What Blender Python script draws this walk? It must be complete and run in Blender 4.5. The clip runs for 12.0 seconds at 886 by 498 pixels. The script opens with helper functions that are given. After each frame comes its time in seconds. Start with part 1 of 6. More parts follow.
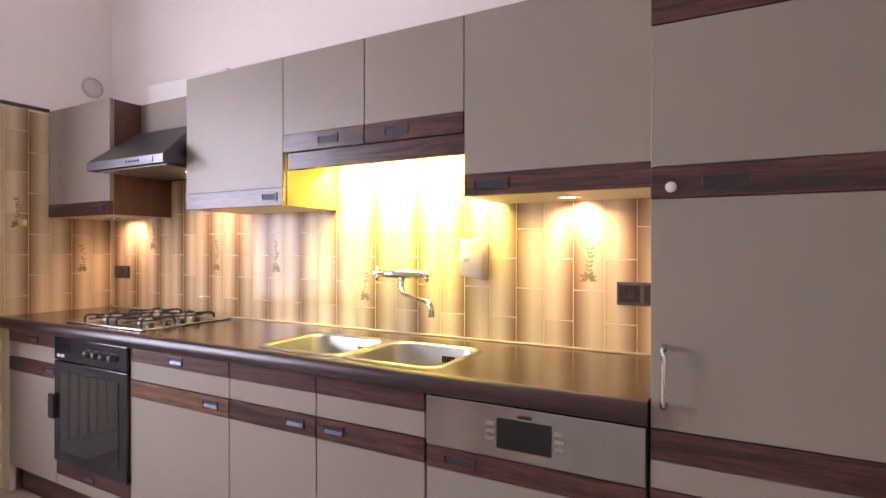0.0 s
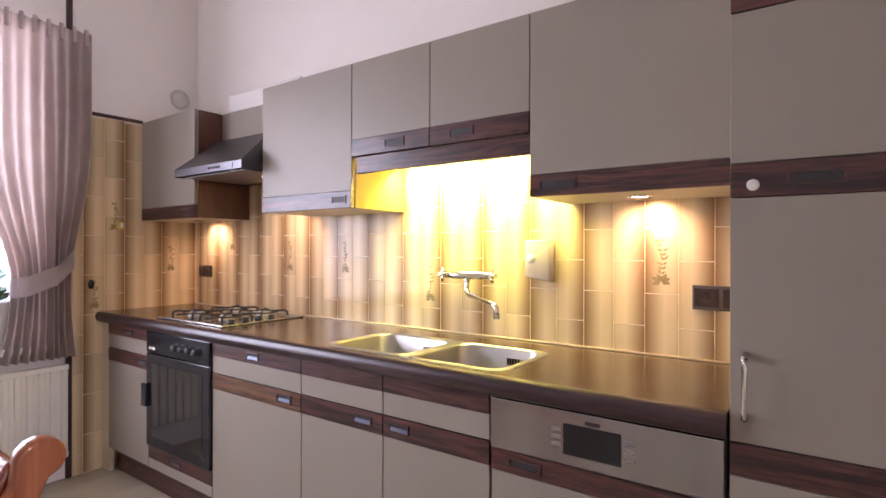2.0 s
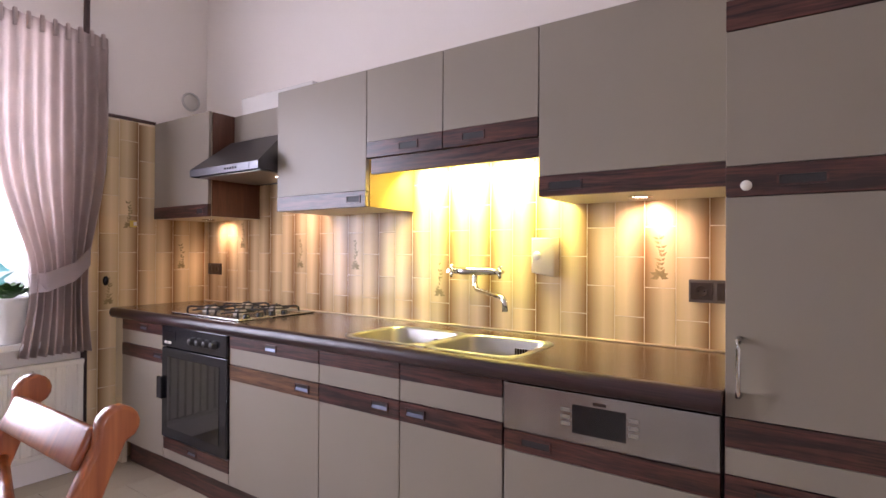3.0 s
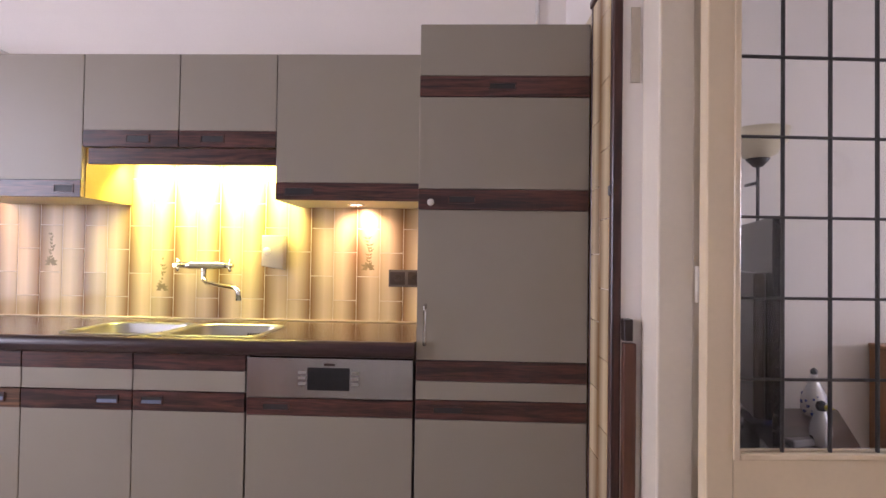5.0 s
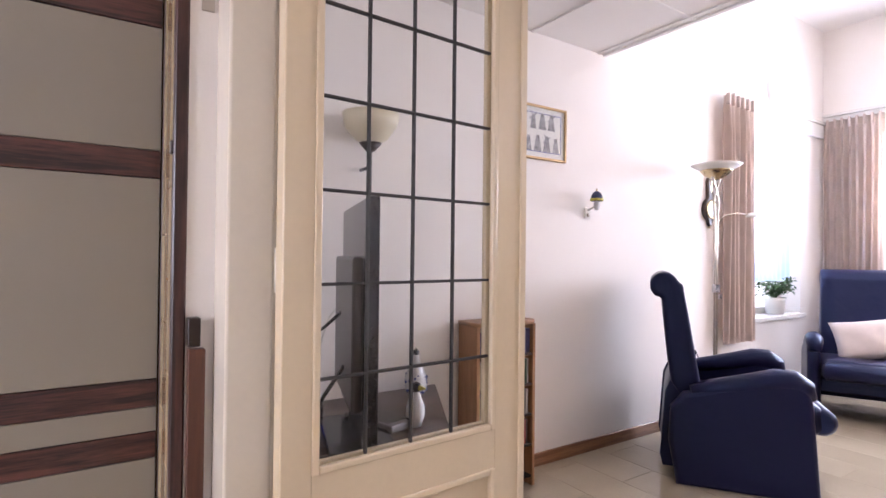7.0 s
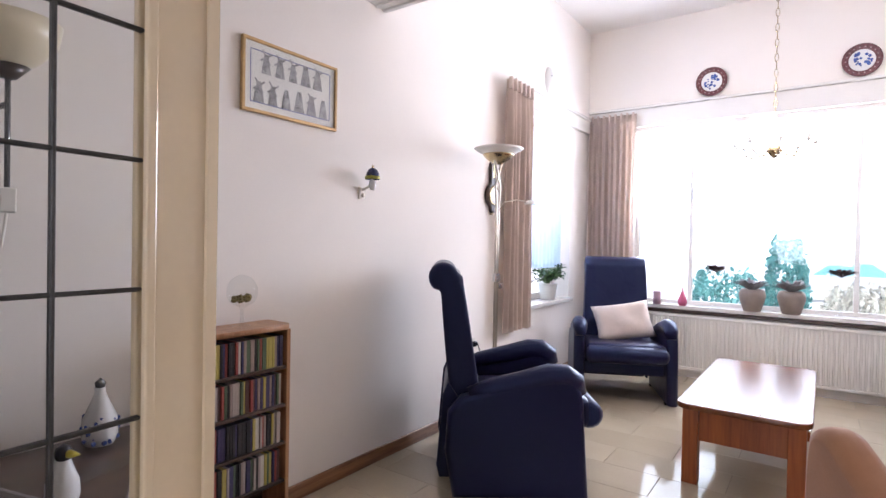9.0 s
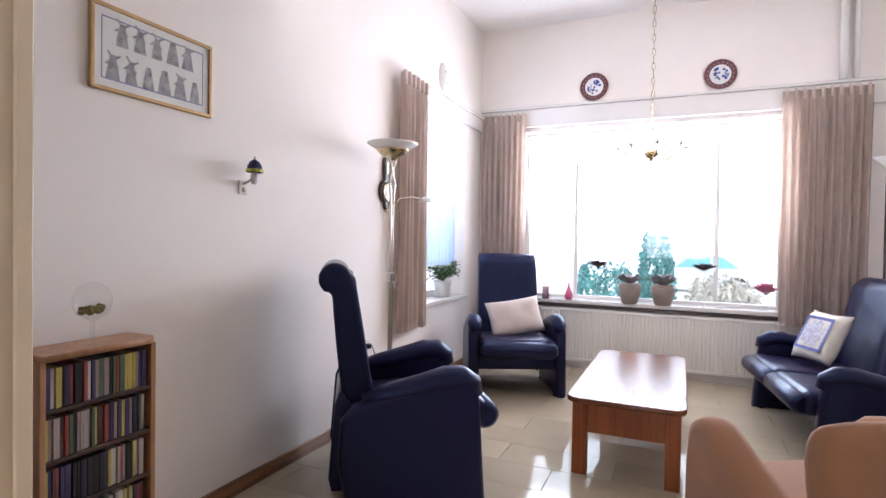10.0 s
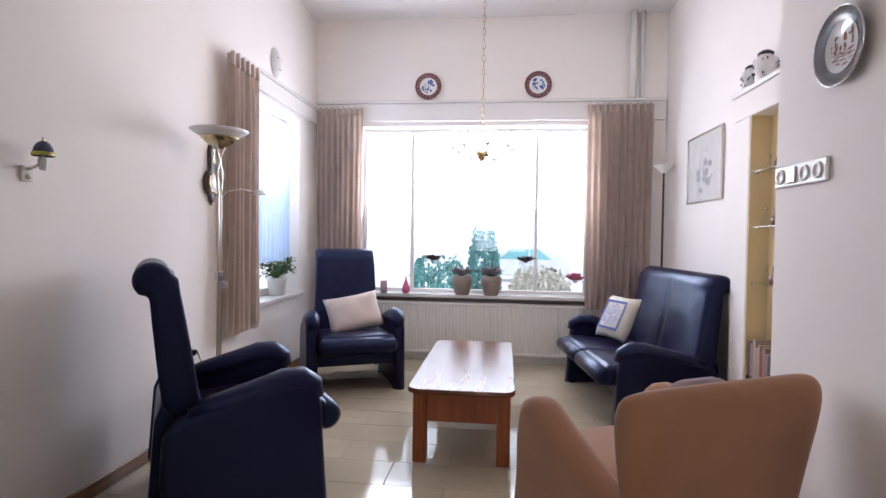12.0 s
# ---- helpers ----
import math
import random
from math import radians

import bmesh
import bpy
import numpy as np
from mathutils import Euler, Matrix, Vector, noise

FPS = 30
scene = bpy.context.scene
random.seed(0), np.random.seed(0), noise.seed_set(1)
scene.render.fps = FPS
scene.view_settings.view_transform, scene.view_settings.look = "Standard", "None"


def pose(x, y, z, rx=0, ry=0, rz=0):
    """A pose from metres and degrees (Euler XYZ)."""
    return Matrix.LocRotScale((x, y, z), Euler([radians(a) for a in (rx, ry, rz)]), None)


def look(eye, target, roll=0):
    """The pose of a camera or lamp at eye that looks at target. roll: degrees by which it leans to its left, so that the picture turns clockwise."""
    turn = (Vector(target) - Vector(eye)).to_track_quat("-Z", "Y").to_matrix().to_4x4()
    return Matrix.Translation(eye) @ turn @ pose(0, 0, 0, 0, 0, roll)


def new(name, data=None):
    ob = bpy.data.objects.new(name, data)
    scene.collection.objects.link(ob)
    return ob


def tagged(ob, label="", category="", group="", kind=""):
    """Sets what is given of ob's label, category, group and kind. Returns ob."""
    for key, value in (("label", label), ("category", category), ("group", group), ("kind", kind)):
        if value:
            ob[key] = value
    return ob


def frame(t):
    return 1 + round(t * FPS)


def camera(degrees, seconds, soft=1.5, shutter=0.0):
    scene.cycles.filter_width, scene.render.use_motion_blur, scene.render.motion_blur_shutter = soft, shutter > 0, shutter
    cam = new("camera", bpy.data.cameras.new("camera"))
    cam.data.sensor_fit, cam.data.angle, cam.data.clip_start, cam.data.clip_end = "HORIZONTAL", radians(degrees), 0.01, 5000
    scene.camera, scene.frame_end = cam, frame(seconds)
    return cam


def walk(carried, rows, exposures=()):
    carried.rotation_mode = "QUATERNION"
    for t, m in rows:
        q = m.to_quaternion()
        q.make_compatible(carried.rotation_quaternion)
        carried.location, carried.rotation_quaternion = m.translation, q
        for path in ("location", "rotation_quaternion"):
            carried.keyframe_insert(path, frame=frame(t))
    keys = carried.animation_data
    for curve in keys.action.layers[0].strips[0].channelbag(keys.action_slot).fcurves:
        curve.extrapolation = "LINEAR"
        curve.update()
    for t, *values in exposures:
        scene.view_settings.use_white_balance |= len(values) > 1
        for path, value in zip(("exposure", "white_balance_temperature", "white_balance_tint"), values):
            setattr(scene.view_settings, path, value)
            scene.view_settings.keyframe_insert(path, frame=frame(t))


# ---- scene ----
cam = camera(80.0, 12.0)
walk(cam, [
    (0, pose(0.167, -1.328, 1.259, 89.95, -0.09, 28.49)),
    (0.5, pose(0.166, -1.323, 1.262, 89.84, -0.07, 31.23)),
    (1, pose(0.165, -1.325, 1.262, 89.93, -0.13, 33.18)),
    (1.5, pose(0.168, -1.328, 1.262, 89.96, -0.09, 34.63)),
    (2, pose(0.168, -1.325, 1.262, 89.99, -0.13, 35.60)),
    (2.5, pose(0.173, -1.348, 1.254, 90.10, -0.19, 36.18)),
    (4.5, pose(0.159, -1.885, 1.201, 91.14, -0.91, 13.60)),
    (5, pose(0.158, -1.891, 1.200, 91.06, -0.84, 1.90)),
    (5.5, pose(0.184, -1.823, 1.175, 91.80, -0.84, -9.78)),
    (6, pose(0.223, -1.736, 1.176, 91.21, -0.75, -18.84)),
    (6.5, pose(0.319, -1.696, 1.179, 90.95, -0.64, -26.73)),
    (7, pose(0.463, -1.615, 1.178, 90.64, -0.62, -33.52)),
    (9, pose(0.967, -1.359, 1.197, 89.22, -1.07, -54.66)),
    (9.5, pose(1.024, -1.344, 1.213, 88.94, -1.01, -60.20)),
    (10, pose(1.066, -1.300, 1.214, 88.93, -0.95, -66.11)),
    (10.5, pose(1.073, -1.277, 1.212, 88.88, -0.97, -72.33)),
    (11, pose(1.076, -1.256, 1.224, 88.69, -1.06, -77.52)),
    (11.5, pose(1.080, -1.255, 1.214, 88.74, -0.90, -81.43)),
    (12, pose(1.075, -1.268, 1.222, 88.56, -0.82, -83.89)),
], exposures=((0.0, -0.02, 6420, 39), (1.0, -0.08, 6420, 39), (2.5, -0.22, 6400, 38), (4.5, -0.42, 6420, 38), (5.5, 0.0, 6380, 37), (6.5, 0.31, 6350, 34), (7.0, 0.26, 6350, 32), (9.0, -0.13, 6360, 27), (10.0, -0.31, 6360, 26), (10.5, -0.25, 6360, 26), (11.5, -0.56, 6350, 26), (12.0, -0.74, 6350, 26)))

# ---- world, lamps ----
world = bpy.data.worlds.new("sky_world")
world.use_nodes = True
scene.world = world
wn = world.node_tree.nodes
wn.clear()
w_out = wn.new("ShaderNodeOutputWorld")
w_bg = wn.new("ShaderNodeBackground")
w_sky = wn.new("ShaderNodeTexSky")
w_sky.sky_type = "NISHITA"
w_sky.sun_disc = False
w_sky.sun_elevation = radians(70)
w_sky.sun_rotation = radians(200)
w_bg.inputs["Strength"].default_value = 0.15
world.node_tree.links.new(w_sky.outputs[0], w_bg.inputs[0])
world.node_tree.links.new(w_bg.outputs[0], w_out.inputs[0])


def lamp(name, kind, m, power, colour=(1, 1, 1), **more):
    data = bpy.data.lights.new(name, kind)
    data.energy, data.color = power, colour
    for key, value in more.items():
        if key == "size":
            data.size = value
        elif key == "size_y":
            data.shape, data.size_y = "RECTANGLE", value
        elif key == "radius":
            data.shadow_soft_size = value
        elif key == "angle":
            data.angle = value
        elif key == "spot":
            data.spot_size, data.spot_blend = value
    ob = new(name, data)
    ob.matrix_world = m
    return ob


lamp("sun", "SUN", look((0, 0, 10), (0.6, 3.2, 0)), 4.5, (1, 0.95, 0.88), angle=radians(10))
# daylight standing in the window openings
lamp("front_window_daylight", "AREA", look((6.47, -1.01, 1.78), (3.4, -1.01, 2.75)), 112, (0.81, 0.915, 1.0), size=2.1, size_y=0.95)
lamp("side_window_daylight", "AREA", look((5.45, 0.86, 1.98), (5.45, -3, 1.3)), 17, (0.86, 0.93, 1.0), size=0.72, size_y=0.46)
lamp("kitchen_window_daylight", "AREA", look((-3.46, -1.25, 1.55), (-0.5, 0.05, 1.3)), 80, (0.86, 0.93, 1.0), size=1.6, size_y=1.5)
# the lit chandelier
lamp("chandelier_light", "POINT", pose(4.45, -1.15, 1.95), 22, (1.0, 0.92, 0.82), radius=0.14)
# lamps of the kitchen
lamp("sink_tube_light", "AREA", pose(-1.0, 0.455, 1.60, 38, 0, 0), 29, (0.94, 1.0, 0.24), size=0.74, size_y=0.08)
for nm, sx, sy, sz, pw in (("cabinet_spot", -0.30, 0.495, 1.425, 15), ("corner_spot", -2.92, 0.495, 1.425, 12), ("hood_spot", -2.12, 0.36, 1.56, 9)):
    lamp(nm, "SPOT", look((sx, sy, sz), (sx, sy + 0.16, 0.9)), pw, (1.0, 0.72, 0.42), radius=0.02, spot=(radians(155), 1.0))


# ---- materials ----
def mat(name, colour, rough=0.5, metal=0.0, vary=0.08, scale=6.0, fine=120.0, bump=0.02, rough_vary=0.06, stretch=(1, 1, 1), emit=0.0, coat=0.0, random=0.0, sheen=0.0, translucent=0.0):
    """A painted, plastered, cast or woven surface: two scales of tone, uneven gloss and fine relief."""
    m = bpy.data.materials.new(name)
    m.use_nodes = True
    n, l = m.node_tree.nodes, m.node_tree.links
    b = n["Principled BSDF"]
    c = tuple(colour[:3])
    co = n.new("ShaderNodeTexCoord")
    mp = n.new("ShaderNodeMapping")
    mp.inputs["Scale"].default_value = stretch
    l.new(co.outputs["Object"], mp.inputs[0])
    n1, n2 = n.new("ShaderNodeTexNoise"), n.new("ShaderNodeTexNoise")
    n1.inputs["Scale"].default_value, n1.inputs["Detail"].default_value = scale, 5
    n2.inputs["Scale"].default_value, n2.inputs["Detail"].default_value = fine, 3
    l.new(mp.outputs[0], n1.inputs[0])
    l.new(mp.outputs[0], n2.inputs[0])
    add = n.new("ShaderNodeMath")
    add.operation = "MULTIPLY_ADD"
    l.new(n2.outputs[0], add.inputs[0])
    add.inputs[1].default_value = 0.4
    l.new(n1.outputs[0], add.inputs[2])
    rp = n.new("ShaderNodeValToRGB")
    rp.color_ramp.elements[0].position, rp.color_ramp.elements[1].position = 0.45, 0.95
    rp.color_ramp.elements[0].color = tuple(max(0, x * (1 - vary)) for x in c) + (1,)
    rp.color_ramp.elements[1].color = tuple(min(1, x * (1 + vary)) for x in c) + (1,)
    l.new(add.outputs[0], rp.inputs[0])
    col = rp.outputs[0]
    if random:
        oi = n.new("ShaderNodeObjectInfo")
        hs = n.new("ShaderNodeHueSaturation")
        mr = n.new("ShaderNodeMapRange")
        mr.inputs[3].default_value, mr.inputs[4].default_value = 1 - random, 1 + random
        l.new(oi.outputs["Random"], mr.inputs[0])
        l.new(mr.outputs[0], hs.inputs["Value"])
        l.new(col, hs.inputs["Color"])
        col = hs.outputs[0]
    l.new(col, b.inputs["Base Color"])
    rr = n.new("ShaderNodeMapRange")
    rr.inputs[3].default_value, rr.inputs[4].default_value = max(0.02, rough - rough_vary), min(1, rough + rough_vary)
    l.new(n1.outputs[0], rr.inputs[0])
    l.new(rr.outputs[0], b.inputs["Roughness"])
    b.inputs["Metallic"].default_value = metal
    b.inputs["Coat Weight"].default_value = coat
    b.inputs["Sheen Weight"].default_value = sheen
    if bump:
        bp = n.new("ShaderNodeBump")
        bp.inputs["Strength"].default_value, bp.inputs["Distance"].default_value = min(1, bump * 10), 0.002
        l.new(n2.outputs[0], bp.inputs["Height"])
        l.new(bp.outputs[0], b.inputs["Normal"])
    if translucent:
        tl, ms, ou = n.new("ShaderNodeBsdfTranslucent"), n.new("ShaderNodeMixShader"), n["Material Output"]
        ms.inputs[0].default_value = translucent
        l.new(col, tl.inputs[0])
        l.new(b.outputs[0], ms.inputs[1])
        l.new(tl.outputs[0], ms.inputs[2])
        l.new(ms.outputs[0], ou.inputs[0])
    if emit:
        b.inputs["Emission Color"].default_value = c + (1,)
        b.inputs["Emission Strength"].default_value = emit
    return m


def wood_mat(name, dark, light, rough=0.35, axis="x", grain=26.0, coat=0.2, bump=0.15):
    """Wood with long wavy grain along one axis."""
    m = bpy.data.materials.new(name)
    m.use_nodes = True
    n, l = m.node_tree.nodes, m.node_tree.links
    b = n["Principled BSDF"]
    co, mp = n.new("ShaderNodeTexCoord"), n.new("ShaderNodeMapping")
    oi = n.new("ShaderNodeObjectInfo")
    va = n.new("ShaderNodeVectorMath")
    va.operation = "ADD"
    l.new(co.outputs["Object"], va.inputs[0])
    ml = n.new("ShaderNodeVectorMath")
    ml.operation = "SCALE"
    ml.inputs[0].default_value = (7.3, 3.1, 5.7)
    l.new(oi.outputs["Random"], ml.inputs["Scale"])
    l.new(ml.outputs[0], va.inputs[1])
    mp.inputs["Scale"].default_value = {"x": (0.07, 1, 1), "y": (1, 0.07, 1), "z": (1, 1, 0.07)}[axis]
    l.new(va.outputs[0], mp.inputs[0])
    n1, n2 = n.new("ShaderNodeTexNoise"), n.new("ShaderNodeTexNoise")
    n1.inputs["Scale"].default_value, n1.inputs["Detail"].default_value, n1.inputs["Distortion"].default_value = grain, 4, 1.6
    n2.inputs["Scale"].default_value, n2.inputs["Detail"].default_value = grain * 9, 3
    l.new(mp.outputs[0], n1.inputs[0])
    l.new(mp.outputs[0], n2.inputs[0])
    mx = n.new("ShaderNodeMath")
    mx.operation = "MULTIPLY_ADD"
    mx.inputs[1].default_value = 0.42
    l.new(n2.outputs[0], mx.inputs[0])
    l.new(n1.outputs[0], mx.inputs[2])
    rp = n.new("ShaderNodeValToRGB")
    rp.color_ramp.elements[0].position, rp.color_ramp.elements[1].position = 0.58, 0.92
    rp.color_ramp.elements[0].color, rp.color_ramp.elements[1].color = dark, light
    l.new(mx.outputs[0], rp.inputs[0])
    l.new(rp.outputs[0], b.inputs["Base Color"])
    b.inputs["Roughness"].default_value = rough
    b.inputs["Coat Weight"].default_value, b.inputs["Coat Roughness"].default_value = coat, 0.15
    bp = n.new("ShaderNodeBump")
    bp.inputs["Strength"].default_value, bp.inputs["Distance"].default_value = bump, 0.001
    l.new(n2.outputs[0], bp.inputs["Height"])
    l.new(bp.outputs[0], b.inputs["Normal"])
    return m


def glass_mat(name, colour=(1, 1, 1), rough=0.0, base=0.03):
    """Thin clear glass: see-through, with gloss that grows towards grazing view."""
    m = bpy.data.materials.new(name)
    m.use_nodes = True
    n, l = m.node_tree.nodes, m.node_tree.links
    n.clear()
    o, mix, tr, gl, lw = (n.new("ShaderNodeOutputMaterial"), n.new("ShaderNodeMixShader"), n.new("ShaderNodeBsdfTransparent"),
                          n.new("ShaderNodeBsdfGlossy"), n.new("ShaderNodeLayerWeight"))
    lw.inputs["Blend"].default_value = 0.5
    pw, ma = n.new("ShaderNodeMath"), n.new("ShaderNodeMath")
    pw.operation, ma.operation = "POWER", "MULTIPLY_ADD"
    pw.inputs[1].default_value = 4.0
    ma.inputs[1].default_value, ma.inputs[2].default_value = 0.5, base
    l.new(lw.outputs["Facing"], pw.inputs[0])
    l.new(pw.outputs[0], ma.inputs[0])
    tr.inputs[0].default_value = tuple(colour) + (1,)
    gl.inputs["Roughness"].default_value = rough
    l.new(ma.outputs[0], mix.inputs[0])
    l.new(tr.outputs[0], mix.inputs[1])
    l.new(gl.outputs[0], mix.inputs[2])
    l.new(mix.outputs[0], o.inputs[0])
    return m


def tile_mat():
    """Glazed beige tile that shades to brown along its long sides."""
    m = mat("glazed_tile", (0.62, 0.44, 0.24), 0.12, vary=0.1, scale=9, fine=90, bump=0.006, coat=0.1)
    n, l = m.node_tree.nodes, m.node_tree.links
    b = n["Principled BSDF"]
    src = b.inputs["Base Color"].links[0].from_socket
    co, sx = n.new("ShaderNodeTexCoord"), n.new("ShaderNodeSeparateXYZ")
    l.new(co.outputs["Object"], sx.inputs[0])
    mr = n.new("ShaderNodeMapRange")
    mr.inputs[1].default_value, mr.inputs[2].default_value = -0.055, 0.055
    l.new(sx.outputs[0], mr.inputs[0])
    oi = n.new("ShaderNodeObjectInfo")
    rp = n.new("ShaderNodeValToRGB")
    e = rp.color_ramp.elements
    e[0].position, e[0].color = 0.0, (0.27, 0.145, 0.055, 1)
    e[1].position, e[1].color = 1.0, (0.66, 0.51, 0.30, 1)
    k = e.new(0.6)
    k.color = (0.84, 0.71, 0.48, 1)
    k = e.new(0.85)
    k.color = (0.77, 0.64, 0.41, 1)
    l.new(mr.outputs[0], rp.inputs[0])
    mx = n.new("ShaderNodeMixRGB")
    mx.blend_type = "MULTIPLY"
    mx.inputs[0].default_value = 1
    l.new(rp.outputs[0], mx.inputs[1])
    tone = n.new("ShaderNodeMapRange")
    tone.inputs[3].default_value, tone.inputs[4].default_value = 0.86, 1.1
    l.new(oi.outputs["Random"], tone.inputs[0])
    l.new(tone.outputs[0], mx.inputs[2])
    b.inputs["Specular IOR Level"].default_value = 0.18
    m2 = n.new("ShaderNodeMixRGB")
    m2.blend_type = "MULTIPLY"
    m2.inputs[0].default_value = 0.35
    l.new(mx.outputs[0], m2.inputs[1])
    l.new(src, m2.inputs[2])
    l.new(m2.outputs[0], b.inputs["Base Color"])
    return m


WALL = mat("wall_paint", (0.87, 0.82, 0.77), 0.75, vary=0.025, scale=2.2, fine=140, bump=0.012)
CEIL = mat("ceiling_paint", (0.88, 0.86, 0.835), 0.85, vary=0.02, scale=2, fine=60, bump=0.02)
GROUT = mat("grout", (0.70, 0.59, 0.42), 0.8, vary=0.1, scale=20)
FLOORBASE = mat("floor_grout", (0.30, 0.26, 0.19), 0.7, vary=0.1, scale=20)
FLOORTILE = mat("floor_tile", (0.49, 0.415, 0.30), 0.085, vary=0.07, scale=3, fine=70, bump=0.003, rough_vary=0.025, random=0.05)
TILE = tile_mat()
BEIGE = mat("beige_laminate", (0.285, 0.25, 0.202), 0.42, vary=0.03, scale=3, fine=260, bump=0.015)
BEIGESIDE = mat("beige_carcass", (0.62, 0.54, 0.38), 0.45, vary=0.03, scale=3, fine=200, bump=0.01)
WENGE = wood_mat("dark_wood_band", (0.020, 0.007, 0.0065, 1), (0.125, 0.041, 0.031, 1), 0.36, "x", 34)
WENGEV = wood_mat("dark_wood_trim", (0.026, 0.010, 0.008, 1), (0.085, 0.03, 0.022, 1), 0.4, "z", 30)
OAKBAND = wood_mat("brown_wood_band", (0.06, 0.025, 0.012, 1), (0.22, 0.10, 0.045, 1), 0.4, "x", 26)
SIDEWOOD = wood_mat("brown_side_panel", (0.085, 0.029, 0.017, 1), (0.15, 0.056, 0.031, 1), 0.35, "z", 18)
EDGELAM = wood_mat("dark_edge_laminate", (0.018, 0.007, 0.008, 1), (0.05, 0.02, 0.02, 1), 0.34, "x", 16, coat=0.05, bump=0.04)
WORKTOP = wood_mat("dark_worktop", (0.035, 0.018, 0.012, 1), (0.10, 0.055, 0.032, 1), 0.22, "x", 12, coat=0.4, bump=0.04)
STEEL = mat("brushed_steel", (0.46, 0.455, 0.45), 0.26, 1.0, vary=0.06, scale=4, fine=60, bump=0.01, stretch=(0.05, 1, 8))
# upright tone bands in the colour imitate reflection streaks on the dishwasher panel
PANELSTEEL = mat("reflection_streak_steel", (0.37, 0.37, 0.38), 0.22, 1.0, vary=0.14, scale=3, fine=40, bump=0.004, stretch=(1.6, 1, 0.04))
HOODSTEEL = mat("hood_steel", (0.14, 0.14, 0.15), 0.36, 1.0, vary=0.08, scale=4, fine=60, bump=0.004)
PULLSTEEL = mat("pull_steel", (0.14, 0.155, 0.20), 0.45, 1.0, vary=0.1, bump=0.004)
SINKSTEEL = mat("satin_steel", (0.42, 0.41, 0.38), 0.34, 1.0, vary=0.06, scale=4, fine=200, bump=0.006)
CHROME = mat("chrome", (0.62, 0.62, 0.63), 0.07, 1.0, vary=0.02, bump=0)
BLACK = mat("black_enamel", (0.012, 0.013, 0.017), 0.18, vary=0.15, bump=0.004)
IRON = mat("cast_iron", (0.02, 0.02, 0.021), 0.55, vary=0.2, bump=0.06)
OVENGLASS = mat("oven_glass", (0.006, 0.006, 0.007), 0.04, vary=0.05, bump=0, coat=0.6)
DARKPLASTIC = mat("dark_brown_plastic", (0.028, 0.015, 0.011), 0.3, vary=0.1, bump=0.005)
WHITEPLASTIC = mat("white_plastic", (0.72, 0.69, 0.63), 0.3, vary=0.03, bump=0.004)
WHITEPAINT = mat("white_gloss_paint", (0.80, 0.78, 0.74), 0.25, vary=0.03, scale=3, fine=80, bump=0.006)
CREAM = mat("cream_gloss_paint", (0.74, 0.60, 0.41), 0.2, vary=0.04, scale=3, fine=60, bump=0.006, coat=0.2)
CREAMFRAME = mat("pale_frame_paint", (0.78, 0.70, 0.58), 0.25, vary=0.04, scale=3, fine=60, bump=0.006)
LEAD = mat("lead_came", (0.06, 0.058, 0.055), 0.45, 0.6, vary=0.2, scale=30, bump=0.03)
GLASS = glass_mat("clear_glass", (0.97, 0.98, 0.98))
WINGLASS = glass_mat("window_glass", (0.98, 1.0, 1.0))
SKIRT = wood_mat("skirting_wood", (0.17, 0.075, 0.035, 1), (0.36, 0.18, 0.09, 1), 0.4, "x", 14)
RADIATOR = mat("radiator_enamel", (0.76, 0.73, 0.66), 0.35, vary=0.02, bump=0.004)
CURTAIN = mat("beige_curtain", (0.66, 0.545, 0.47), 0.85, translucent=0.16, vary=0.08, scale=8, fine=420, bump=0.05, sheen=0.2)
KCURTAIN = mat("mauve_beige_curtain", (0.66, 0.56, 0.52), 0.85, translucent=0.38, vary=0.08, scale=8, fine=420, bump=0.05, sheen=0.2)
LEATHER = mat("navy_leather", (0.011, 0.007, 0.028), 0.34, vary=0.03, scale=7, fine=230, bump=0.006, rough_vary=0.0)
# gloss tinted blue, standing in for bluish window reflections on the leather
LEATHER.node_tree.nodes["Principled BSDF"].inputs["Specular IOR Level"].default_value = 0.5
LEATHER.node_tree.nodes["Principled BSDF"].inputs["Specular Tint"].default_value = (0.34, 0.56, 1.0, 1)
# soft creases of worn leather
ln, ll = LEATHER.node_tree.nodes, LEATHER.node_tree.links
crease, crease_bump = ln.new("ShaderNodeTexNoise"), ln.new("ShaderNodeBump")
crease.inputs["Scale"].default_value, crease.inputs["Detail"].default_value, crease.inputs["Distortion"].default_value = 4.5, 2.0, 0.6
crease_bump.inputs["Strength"].default_value, crease_bump.inputs["Distance"].default_value = 0.22, 0.02
ll.new(ln["Principled BSDF"].inputs["Normal"].links[0].from_socket, crease_bump.inputs["Normal"])
ll.new(crease.outputs[0], crease_bump.inputs["Height"])
ll.new(crease_bump.outputs[0], ln["Principled BSDF"].inputs["Normal"])
SUEDE = mat("tan_suede", (0.33, 0.15, 0.068), 0.9, vary=0.14, scale=6, fine=300, bump=0.05, sheen=0.2)
CUSHION = mat("pale_cushion", (0.62, 0.52, 0.46), 0.9, vary=0.08, scale=10, fine=300, bump=0.05)
CUSHIONBLUE = mat("blue_cushion_print", (0.13, 0.16, 0.36), 0.9, vary=0.3, scale=30, fine=300, bump=0.04)
TABLEWOOD = wood_mat("cherry_wood", (0.12, 0.036, 0.012, 1), (0.20, 0.066, 0.024, 1), 0.26, "x", 10, coat=0.08, bump=0.006)
